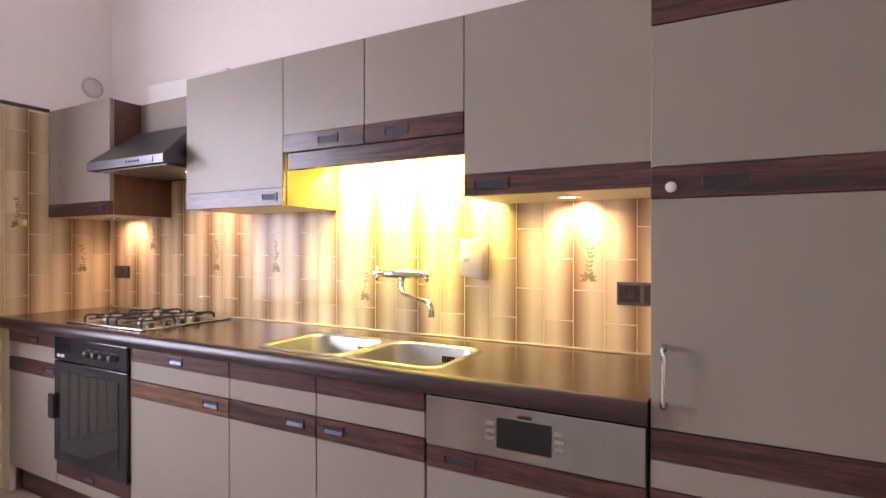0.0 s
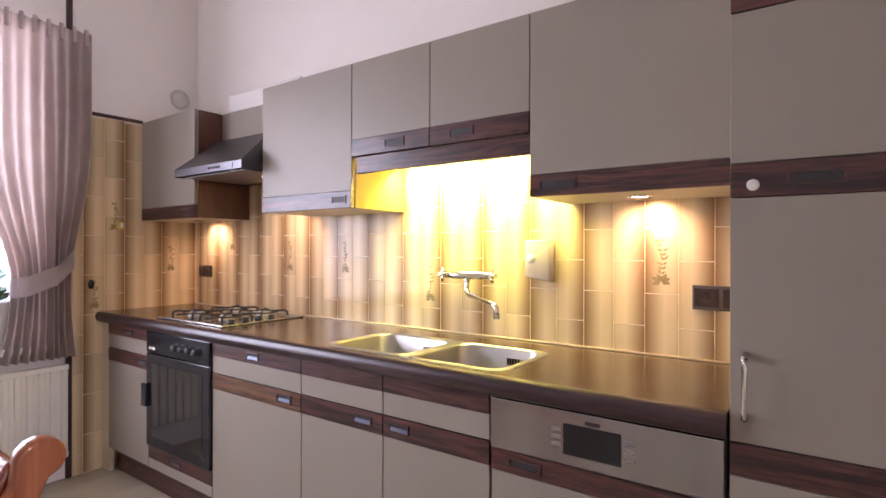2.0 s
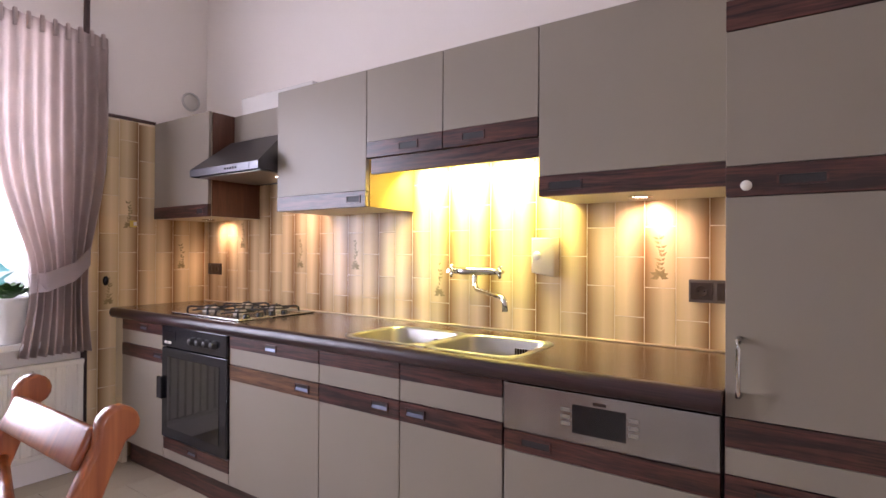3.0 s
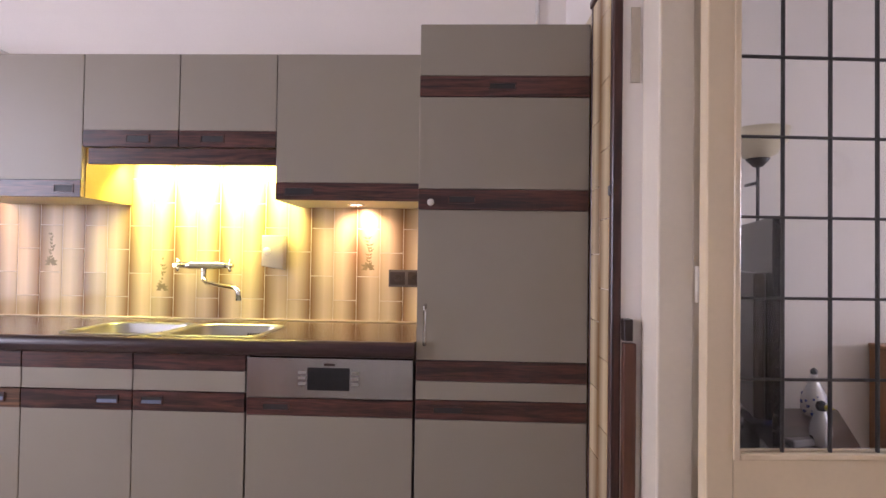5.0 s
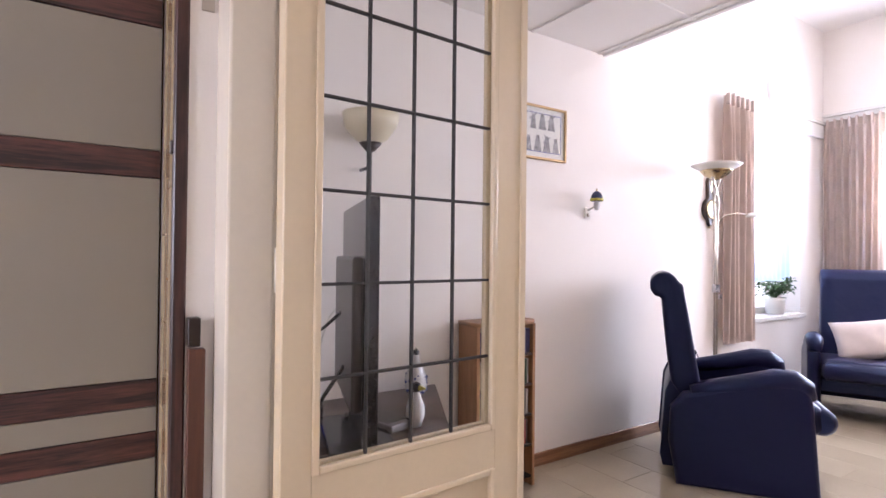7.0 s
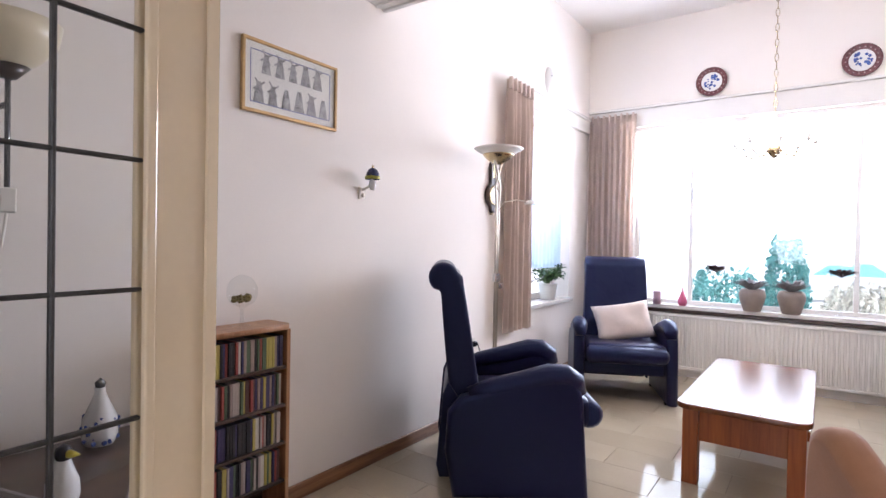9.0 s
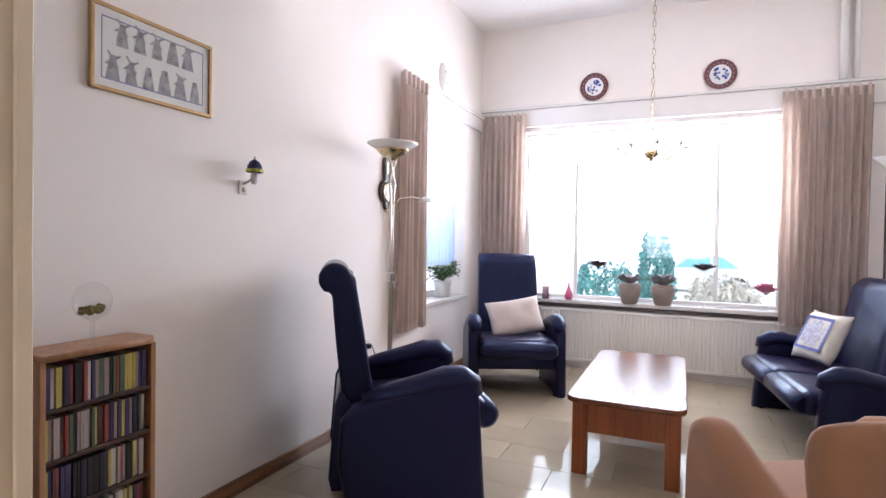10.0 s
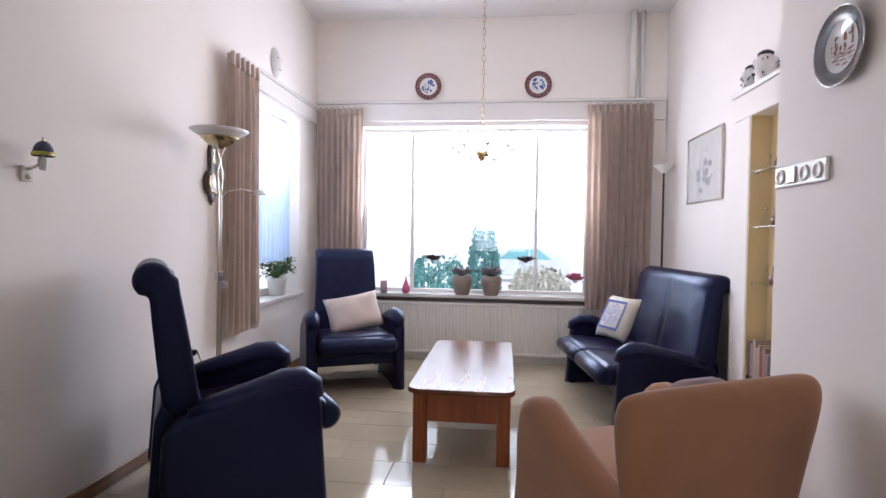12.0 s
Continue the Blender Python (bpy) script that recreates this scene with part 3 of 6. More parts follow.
# wall tap
tp = thing("wall_tap", "chrome wall-mounted mixer tap with swivel spout", "tap", pose(-1.03, YB, 1.153))
part("body", tube([(-0.11, -0.05, 0), (-0.06, -0.05, 0), (0.06, -0.05, 0), (0.11, -0.05, 0)], [0.014, 0.019, 0.019, 0.014], 12), CHROME, tp)
for s in (-1, 1):
    part("inlet", tube([(0.075 * s, 0.0, 0), (0.075 * s, -0.006, 0), (0.075 * s, -0.0065, 0), (0.075 * s, -0.05, 0)], [0.03, 0.03, 0.013, 0.013], 14), CHROME, tp)
    cr = bmesh.new()
    for a in range(4):
        t = math.pi / 2 * a
        tube([(0.118 * s, -0.05, 0), (0.125 * s, -0.05 + 0.028 * math.cos(t), 0.028 * math.sin(t))], [0.007, 0.0085], 8, cr)
    tube([(0.10 * s, -0.05, 0), (0.135 * s, -0.05, 0)], [0.012, 0.010], 10, cr)
    part("cross_handle", cr, CHROME, tp)
part("spout", tube([(0, -0.05, -0.012), (0, -0.052, -0.04), (0.004, -0.058, -0.062), (0.03, -0.08, -0.078), (0.12, -0.145, -0.086), (0.19, -0.19, -0.089), (0.222, -0.208, -0.094), (0.234, -0.214, -0.108), (0.236, -0.215, -0.146)], [0.013, 0.013, 0.012, 0.011, 0.010, 0.010, 0.010, 0.011, 0.012], 10), CHROME, tp)

# water heater switch box
wb = thing("dispenser_box", "small white plastic box on the tiles beside the tap", "dispenser")
ol = [(-0.762, 1.155), (-0.762, 1.297), (-0.658, 1.297), (-0.658, 1.138)]
part("body", extrude_outline(ol, 0.515, YB - 0.002, "y", 0.008, 2), mat("beige_plastic", (0.50, 0.43, 0.34), 0.35, vary=0.04, bump=0.004), wb)
part("button", lathe([(0, 0.006), (0.016, 0.005), (0.018, 0.0)], 16), WHITEPLASTIC, wb, "", pose(-0.735, 0.515, 1.225, 90, 0, 0))


def socket(name, label, x0, x1, z0, z1, y, n, plate, face, group=""):
    s = thing(name, label, "socket", group=group)
    part("plate", boxm(x0, x1, y - 0.010, y, z0, z1, 0.003, 2), plate, s)
    w = (x1 - x0) / n
    for k in range(n):
        cx = x0 + w * (k + 0.5)
        part("insert", boxm(cx - w * 0.42, cx + w * 0.42, y - 0.0125, y - 0.0095, z0 + 0.01, z1 - 0.01, 0.001), face, s)
        i = part("outlet", lathe([(0.0, 0.0005), (0.016, 0.0005), (0.0185, 0.002), (0.0205, 0.002), (0.0205, 0)], 20), face, s, "", pose(cx, y - 0.0125, (z0 + z1) / 2, 90, 0, 0))
        for dx in (-0.0095, 0.0095):
            part("hole", lathe([(0.0026, 0.001), (0, 0.001)], 8), BLACK, i, "", pose(dx, 0, 0.0))
    return s


socket("double_socket", "dark brown double wall socket on the tiles", -0.175, -0.008, 1.066, 1.146, YB - 0.004, 2, mat("dark_grey_plate", (0.10, 0.085, 0.075), 0.35, 0.3), DARKPLASTIC)
socket("double_socket", "dark brown double wall socket in the tiled corner", -3.145, -2.995, 1.078, 1.152, YB - 0.004, 2, DARKPLASTIC, DARKPLASTIC)

# gas hob
hb = thing("gas_hob", "stainless steel four-burner gas hob with black pan supports", "hob", pose(-2.345, 0.275, 0.9))
part("tray", boxm(-0.30, 0.30, -0.235, 0.235, 0.0006, 0.010, 0.004, 2), STEEL, hb)
for bx, by, br in ((-0.14, -0.1, 0.038), (-0.14, 0.12, 0.028), (0.12, -0.1, 0.028), (0.12, 0.12, 0.034)):
    bn = part("burner", lathe([(br * 1.25, 0), (br * 1.2, 0.012), (br, 0.014), (br, 0.022), (br * 0.8, 0.027), (0, 0.028)], 20), SINKSTEEL, hb, "", pose(bx, by, 0.009))
    part("cap", lathe([(br * 0.82, 0.0), (br * 0.8, 0.006), (0, 0.009)], 20), IRON, bn, "black burner cap", pose(0, 0, 0.027))
for sx in (-0.14, 0.12):
    g = bmesh.new()
    for by in (-0.1, 0.115):
        for a in range(4):
            t = math.pi / 2 * a + math.pi / 4
            c_, s_ = math.cos(t), math.sin(t)
            tube([(sx + 0.135 * c_, by + 0.115 * s_, 0.009), (sx + 0.132 * c_, by + 0.112 * s_, 0.030), (sx + 0.115 * c_, by + 0.10 * s_, 0.036), (sx + 0.025 * c_, by + 0.025 * s_, 0.034)], [0.006, 0.006, 0.0055, 0.004], 6, g)
        tube([(sx + 0.078 * math.cos(6.283 * k / 16), by + 0.068 * math.sin(6.283 * k / 16), 0.028) for k in range(16)], 0.004, 5, g, True)
    tube([(sx, -0.21, 0.024), (sx, 0.22, 0.024)], 0.004, 6, g)
    part("pan_support", g, IRON, hb, "black cast pan support")
for k in range(4):
    part("knob", lathe([(0.017, 0), (0.016, 0.018), (0.012, 0.021), (0, 0.021)], 16), BLACK, hb, "", pose(0.27, -0.17 + 0.075 * k, 0.009))


# wall cabinets
def wall_unit(x0, x1, z0, band, pulls, label, side_right=None, side_left=None, z1=2.023):
    c = thing("wall_cabinet", label, "cabinet", group="kitchen wall cabinets")
    part("body", boxm(x0 + 0.001, x1 - 0.001, 0.242, YB - 0.011, z0, z1 - 0.002), BEIGESIDE, c)
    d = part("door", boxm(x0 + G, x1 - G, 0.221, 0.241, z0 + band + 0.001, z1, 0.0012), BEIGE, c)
    part("band", boxm(x0 + G, x1 - G, 0.219, 0.241, z0, z0 + band, 0.0012), WENGE, d, "dark wood band")
    for x, z, w in pulls:
        pull(d, x, z, w, 0.034, 0.219, False)
    if side_right:
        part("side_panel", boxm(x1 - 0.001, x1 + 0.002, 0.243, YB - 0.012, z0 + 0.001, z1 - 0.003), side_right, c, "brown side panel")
    return c


wall_unit(-3.198, -2.60, 1.430, 0.07, [(-2.68, 1.462, 0.07)], "beige wall cabinet with brown side in the tiled corner", SIDEWOOD)
wall_unit(-2.0, -1.402, 1.432, 0.07, [(-1.475, 1.467, 0.085)], "beige wall cabinet with side coloured yellow as if lit by the sink light", TUBELITSIDE)
wall_unit(-1.402, -1.0, 1.640, 0.068, [(-1.17, 1.674, 0.10)], "short beige wall cabinet above the sink")
wall_unit(-1.0, -0.597, 1.640, 0.068, [(-0.86, 1.674, 0.10)], "short beige wall cabinet above the sink")
wall_unit(-0.597, -0.002, 1.430, 0.07, [(-0.50, 1.465, 0.12)], "large beige wall cabinet with dark wood band beside the tall cupboard")
tagged(part("light_pelmet", boxm(-1.385, -0.60, 0.232, 0.248, 1.570, 1.638, 0.002), WENGE), "dark wood pelmet hiding the light over the sink", "pelmet")
tb = thing("sink_light", "white tube light fitting under the short wall cabinets", "lamp")
part("housing", boxm(-1.38, -0.62, 0.32, 0.40, 1.615, 1.638, 0.004), WHITEPLASTIC, tb)
part("tube", tube([(-1.36, 0.36, 1.607), (-0.64, 0.36, 1.607)], 0.008, 10), mat("lit_tube", (1, 0.9, 0.6), 0.4, emit=6.0, bump=0), tb, "lit tube")
for sx, sy, sz in ((-0.30, 0.40, 1.43), (-2.92, 0.42, 1.43)):
    sp = thing("cabinet_spotlight", "small recessed halogen spot under a wall cabinet", "spotlight", pose(sx, sy, sz), "cabinet spotlights")
    part("ring", lathe([(0.028, -0.001), (0.036, -0.004), (0.04, -0.001), (0.04, 0.0)], 20), CHROME, sp)
    part("bulb", lathe([(0.0, -0.0012), (0.026, -0.0012), (0.028, 0)], 16), mat("lit_halogen", (1, 0.85, 0.6), 0.4, emit=14.0, bump=0), sp)

# cooker hood
hd = thing("cooker_hood", "stainless steel slanted cooker hood between wall cabinets", "cooker hood")
hz = 1.635
bm = bmesh.new()
lo = [(-2.598, 0.11), (-2.002, 0.11), (-2.002, YB - 0.012), (-2.598, YB - 0.012)]
hi = [(-2.53, 0.315), (-2.07, 0.315), (-2.07, YB - 0.012), (-2.53, YB - 0.012)]
r0 = [bm.verts.new((x, y, hz)) for x, y in lo]
r1 = [bm.verts.new((x, y, hz + 0.038)) for x, y in lo]
r2 = [bm.verts.new((x, y, hz + 0.212)) for x, y in hi]
loft(bm, [r0, r1, r2])
for f in bm.faces:
    f.smooth = False
part("canopy", bm, HOODSTEEL, hd)
part("filter", boxm(-2.56, -2.04, 0.15, 0.5, hz - 0.004, hz + 0.002), SINKSTEEL, hd, "grey metal filter")
part("control_strip", boxm(-2.33, -2.07, 0.1075, 0.111, hz + 0.006, hz + 0.032, 0.001), HOODSTEEL, hd)
for k in range(5):
    part("button", boxm(-2.27 + 0.022 * k, -2.258 + 0.022 * k, 0.1045, 0.1076, hz + 0.013, hz + 0.024, 0.001), BLACK, hd)
part("lamp", boxm(-2.16, -2.08, 0.33, 0.39, hz - 0.007, hz - 0.0045, 0.001), mat("lit_hood_lamp", (1, 0.85, 0.6), 0.4, emit=8.0, bump=0), hd, "lit hood lamp")
hc = thing("hood_cabinet", "beige panel box above the cooker hood", "cabinet")
part("panel", boxm(-2.597, -2.003, 0.38, 0.398, 1.87, 2.02, 0.001), BEIGE, hc)
part("body", boxm(-2.596, -2.004, 0.399, YB - 0.012, 1.83, 2.018), BEIGESIDE, hc)
part("trim", boxm(-2.597, -2.003, 0.376, 0.398, 1.845, 1.868, 0.001), WENGE, hc)

tagged(part("flue_box", boxm(-2.56, -1.95, 0.40, YB - 0.001, 2.024, 2.125, 0.003), WHITEPAINT), "white boxed flue on top of the wall cabinets", "flue box")
tagged(part("cable_conduit", tube([(0.50, YB - 0.012, 2.05), (0.50, YB - 0.012, KH)], 0.010, 8), WHITEPAINT), "thin white conduit on the kitchen wall", "conduit")
# tall cupboard
tc = thing("tall_cupboard", "tall beige cupboard with dark wood bands and a chrome handle", "cupboard")
TX0, TX1 = 0.002, 0.613
part("body", boxm(TX0, TX1, 0.021, YB - 0.01, 0.08, 2.043), BEIGESIDE, tc)
part("plinth", boxm(TX0, TX1, 0.05, 0.07, 0.0, 0.08), WENGE, tc)
for z0, z1, m_ in ((1.861, 2.047, 0), (1.452, 1.783, 0), (0.838, 1.375, 0), (0.697, 0.762, 0), (0.142, 0.625, 0), (0.082, 0.138, 0)):
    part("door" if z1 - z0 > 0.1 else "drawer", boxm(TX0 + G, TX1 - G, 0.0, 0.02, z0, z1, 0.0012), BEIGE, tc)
for z0, z1 in ((1.785, 1.859), (1.377, 1.450), (0.764, 0.836), (0.627, 0.695)):
    part("band", boxm(TX0 + G, TX1 - G, -0.002, 0.02, z0, z1, 0.0012), WENGE, tc, "dark wood band")
pull(tc, 0.12, 0.661, 0.11, 0.03, -0.002, False)
pull(tc, 0.30, 1.822, 0.10, 0.03, -0.002, False)
pull(tc, 0.16, 1.413, 0.10, 0.03, -0.002, False)
part("knob", lathe([(0, 0.007), (0.010, 0.0065), (0.0125, 0.004), (0.0125, 0)], 20), WHITEPLASTIC, tc, "round white knob", pose(0.048, -0.002, 1.402, 90, 0, 0))
part("handle", tube([(0.035, 0.0, 0.895), (0.035, -0.03, 0.898), (0.035, -0.034, 0.915), (0.035, -0.034, 1.01), (0.035, -0.03, 1.028), (0.035, 0.0, 1.031)], [0.008, 0.007, 0.0055, 0.0055, 0.007, 0.008], 10), CHROME, tc, "chrome bar handle")

# tiled stub wall beside the tall cupboard
structure("stub_wall", boxm(0.622, 0.633, -0.262, YB, 0, 2.1), GROUT, "narrow tiled wall end beside the tall cupboard", "wall")
tr = thing("dark_wood_trim", "dark wood trim framing the tiled wall end", "trim", kind="structure")
part("post", boxm(0.610, 0.640, -0.292, -0.262, 0, 2.12, 0.004), WENGEV, tr)
part("post", boxm(0.614, 0.624, -0.022, -0.003, 0, 2.10, 0.002), WENGEV, tr)
part("cap", boxm(0.608, 0.633, -0.262, 0.0, 2.10, 2.125, 0.003), WENGEV, tr)
for z in (0.45, 1.4):
    part("catch", boxm(0.604, 0.611, -0.288, -0.266, z, z + 0.03, 0.002), DARKPLASTIC, tr)

# left end wall: dark rail, dark corner post, knob, thermostat
rl = thing("wall_trim", "dark wood rail and post edging the tiled end wall", "trim", kind="structure")
part("rail", boxm(XL, XL + 0.014, -0.15, 0.225, 2.016, 2.036, 0.002), WENGEV, rl)
part("post", boxm(XL, XL + 0.02, -0.178, -0.15, 0, KH, 0.003), WENGEV, rl)
tagged(part("tile_button", lathe([(0, 0.02), (0.012, 0.018), (0.02, 0.006), (0.02, 0.0)], 16), BLACK), "small oval black button on the tiles", "button").matrix_basis = pose(XL + 0.008, -0.055, 1.057, 0, 90, 0) @ Matrix.Diagonal((1.4, 0.8, 1, 1))
vt = thing("wall_vent", "round white ventilation cap on the wall", "vent", pose(XL, 0.455, 2.22, 0, 90, 0))
part("ring", lathe([(0.062, 0.0), (0.06, 0.012), (0.053, 0.014), (0.05, 0.006)], 28), mat("grey_vent_ring", (0.62, 0.60, 0.57), 0.4, vary=0.05, bump=0.005), vt)
part("disc", lathe([(0.05, 0.004), (0.047, 0.012), (0.0, 0.014)], 28), WHITEPLASTIC, vt)
th = thing("yellow_sticker_switch", "small yellow and white wall switch on the tiles", "switch")
part("plate", boxm(XL + 0.008, XL + 0.014, 0.075, 0.115, 1.375, 1.415, 0.001), mat("yellow_plastic", (0.6, 0.45, 0.08), 0.4), th)
part("rocker", boxm(XL + 0.014, XL + 0.018, 0.095, 0.112, 1.385, 1.408, 0.001), WHITEPLASTIC, th)


# ---- radiators, windows, curtains ----
def radiator(m, w, h, z0, label, rib=0.033):
    """A panel radiator with pressed ribs, along local x, facing local -y."""
    r = thing("radiator", label, "radiator", m)
    n = int(w / rib)
    pts = []
    for k in range(n):
        x = -w / 2 + w * k / n
        d = w / n
        pts += [(x, -0.05), (x + d * 0.3, -0.05), (x + d * 0.42, -0.062), (x + d * 0.88, -0.062), (x + d, -0.05)]
    bm = bmesh.new()
    lo = [bm.verts.new((x, y, z0 + 0.03)) for x, y in pts]
    hi = [bm.verts.new((x, y, z0 + h - 0.03)) for x, y in pts]
    for i in range(len(pts) - 1):
        if (pts[i + 1][0] - pts[i][0]) > 1e-6:
            bm.faces.new((lo[i], lo[i + 1], hi[i + 1], hi[i]))
    bmesh.ops.remove_doubles(bm, verts=bm.verts[:], dist=1e-5)
    part("ribbed_panel", bm, RADIATOR, r)
    part("body", boxm(-w / 2, w / 2, -0.049, -0.008, z0 + 0.004, z0 + h - 0.004, 0.004), RADIATOR, r)
    part("rail", boxm(-w / 2, w / 2, -0.066, -0.0495, z0, z0 + 0.03, 0.005, 2), RADIATOR, r)
    part("rail", boxm(-w / 2, w / 2, -0.066, -0.0495, z0 + h - 0.03, z0 + h, 0.005, 2), RADIATOR, r)
    for s in (-1, 1):
        part("bracket", boxm(s * w * 0.4 - 0.015, s * w * 0.4 + 0.015, -0.008, 0.001, z0 + 0.03, z0 + h - 0.02), RADIATOR, r)
    return r


radiator(pose(XL, -1.15, 0, 0, 0, 90), 1.94, 0.50, 0.135, "white panel radiator under the kitchen window", 0.05)
radiator(pose(XF, -1.0, 0, 0, 0, -90), 2.30, 0.50, 0.075, "long white panel radiator under the front window")


def folds(width, height, n, depth, seed, gather=0.0, flare=0.0, pinch=None, swing=0.0):
    """A hanging cloth with uneven pleats along local x, from z = 0 down to -height; pinch: (depth below top, share of width, side)."""
    rnd = random.Random(seed)
    bm = bmesh.new()
    cols, rows = n * 10, 26
    ph = [rnd.uniform(-0.5, 0.5) for _ in range(n + 2)]
    amp = [rnd.uniform(0.6, 1.15) for _ in range(n + 2)]
    grid = []
    for j in range(rows + 1):
        v = j / rows
        line = []
        for i in range(cols + 1):
            u = i / cols
            k = u * n
            a = int(k)
            f = k - a
            am = amp[a] * (1 - f) + amp[a + 1] * f
            p = ph[a] * (1 - f) + ph[a + 1] * f
            top = min(1.0, 0.35 + v * 4)
            y = depth * am * top * math.sin(2 * math.pi * k + p * min(1, v * 2)) + 0.25 * depth * math.sin(4.2 * k + 3 * v + seed)
            wv = width * (1 + flare * (v - 0.5))
            x = (u - 0.5) * wv + 0.012 * math.sin(3 * v + 5 * u + seed) * v
            if pinch:
                d, share, side = pinch
                g = math.exp(-((v * height - d) / 0.42) ** 2) if v * height < d else math.exp(-((v * height - d) / 0.65) ** 2)
                x = x * (1 - g * (1 - share)) + side * width * 0.5 * (1 - share) * g
                y = y * (1 + 0.8 * g)
            line.append(bm.verts.new((x, y, -v * height)))
        grid.append(line)
    for a, b in zip(grid, grid[1:]):
        for i in range(cols):
            f = bm.faces.new((a[i], a[i + 1], b[i + 1], b[i]))
            f.smooth = True
    bmesh.ops.solidify(bm, geom=bm.faces[:], thickness=0.003)
    return bm


def curtain(m, width, height, n, depth, seed, material, label, band=True, **more):
    c = thing("curtain", label, "curtain", m)
    part("cloth", folds(width, height - 0.012, n, depth, seed, **more), material, c, "", pose(0, 0, -0.012))
    for k in range(n):
        x = (k + 0.5) / n * width - width / 2
        part("heading_pleat", boxm(x - width / n * 0.16, x + width / n * 0.16, -depth * 0.85, depth * 0.1, -0.085, 0.004, 0.005, 2), material, c)
    return c


# kitchen curtain with tie-back
kc = curtain(pose(XL + 0.09, -0.345, 2.45, 0, 0, 90), 0.52, 1.77, 9, 0.022, 3, KCURTAIN, "mauve-beige kitchen curtain held by a tie-back", pinch=(1.36, 0.48, 0.25))
tie = bmesh.new()
pts = [(0.19, 0.03, -1.20), (0.16, -0.05, -1.25), (0.08, -0.07, -1.33), (-0.04, -0.06, -1.38), (-0.10, 0.0, -1.39), (-0.04, 0.05, -1.38), (0.08, 0.055, -1.32), (0.19, 0.04, -1.22)]
up = [tie.verts.new((x, y, z + 0.05)) for x, y, z in pts]
dn = [tie.verts.new((x, y, z - 0.05)) for x, y, z in pts]
for i in range(len(pts) - 1):
    f = tie.faces.new((dn[i], dn[i + 1], up[i + 1], up[i]))
    f.smooth = True
bmesh.ops.solidify(tie, geom=tie.faces[:], thickness=0.005)
part("tie_back", tie, KCURTAIN, kc, "broad cloth tie-back")
curtain(pose(4.545, YB - 0.085, 2.40, 0, 0, 0), 0.42, 1.86, 6, 0.03, 7, CURTAIN, "beige pleated curtain beside the side window")
curtain(pose(XF - 0.10, 0.295, 2.46, 0, 0, -90), 0.45, 1.98, 8, 0.022, 11, CURTAIN, "beige pleated curtain at one end of the front window")
curtain(pose(XF - 0.10, -2.36, 2.47, 0, 0, -90), 0.60, 1.92, 10, 0.024, 17, CURTAIN, "beige pleated curtain behind the sofa")


def window(name, m, w, h, depth, bars, label, top_light=0.0, sill=True, sill_mat=None, sill_out=0.12, sill_w=0.1, frame=0.06):
    """A framed window along local x, seen from local -y; z = 0 is its lower edge."""
    o = thing(name, label, "window", m, kind="structure")
    y0, y1 = depth, depth + 0.05
    fr = bmesh.new()
    box(fr, -w / 2, w / 2, y0, y1, 0, frame, 0.004)
    box(fr, -w / 2, w / 2, y0, y1, h - frame, h, 0.004)
    box(fr, -w / 2, -w / 2 + frame, y0, y1, frame, h - frame, 0.004)
    box(fr, w / 2 - frame, w / 2, y0, y1, frame, h - frame, 0.004)
    part("window_frame", fr, WHITEPAINT, o)
    xs = [-w / 2 + frame] + list(bars) + [w / 2 - frame]
    for b in bars:
        part("mullion", boxm(b - 0.018, b + 0.018, y0, y1, frame, h - frame, 0.004), WHITEPAINT, o)
    if top_light:
        part("transom", boxm(-w / 2 + frame, w / 2 - frame, y0 - 0.004, y1 - 0.004, top_light - 0.02, top_light + 0.02, 0.004), WHITEPAINT, o)
    for a, b in zip(xs, xs[1:]):
        g = part("pane", boxm(a - 0.01, b + 0.01, y0 + 0.022, y0 + 0.026, frame - 0.01, h - frame + 0.01), WINGLASS, o)
        g.visible_shadow = False
    if sill:
        part("window_sill", boxm(-w / 2 - sill_w, w / 2 + sill_w, -sill_out, 0.0, -0.032, 0.004, 0.006, 2), sill_mat or WHITEPAINT, o)
        part("inner_sill", boxm(-w / 2 + 0.001, w / 2 - 0.001, 0.0, depth, -0.03, 0.003), sill_mat or WHITEPAINT, o)
    return o


window("window_1", pose(XF, (FW0 + FW1) / 2, FWZ0 + 0.03, 0, 0, -90), FW1 - FW0 - 0.004, FWZ1 - FWZ0 - 0.032, 0.15, (-0.62, 0.62), "wide white front window with three panes above a radiator", sill_out=0.05, sill_w=0.02, frame=0.036)
window("window_2", pose((SW0 + SW1) / 2, YB, SWZ0 + 0.03), SW1 - SW0 - 0.004, SWZ1 - SWZ0 - 0.032, 0.16, (), "narrow white side window with deep sill", sill_out=0.04, sill_w=0.02)
nt = thing("net_curtain", "sheer pale net curtain hanging in the side window", "curtain", pose(5.29, YB + 0.075, 2.20))
part("cloth", folds(0.90, 1.22, 11, 0.010, 23), NET, nt)
nt.children[0].visible_shadow = False
window("window_3", pose(XL, (KW0 + KW1) / 2, KWZ0 + 0.03, 0, 0, 90), KW1 - KW0 - 0.004, KWZ1 - KWZ0 - 0.032, 0.14, (0.0,), "white kitchen window above the radiator", sill_out=0.07, sill_w=0.13)
tagged(part("sill_edge", boxm(XF - 0.056, XF - 0.001, FW0 + 0.02, FW1 - 0.02, 0.585, 0.613, 0.003), DARKWOOD), "dark strip under the front window sill", "trim", kind="structure")
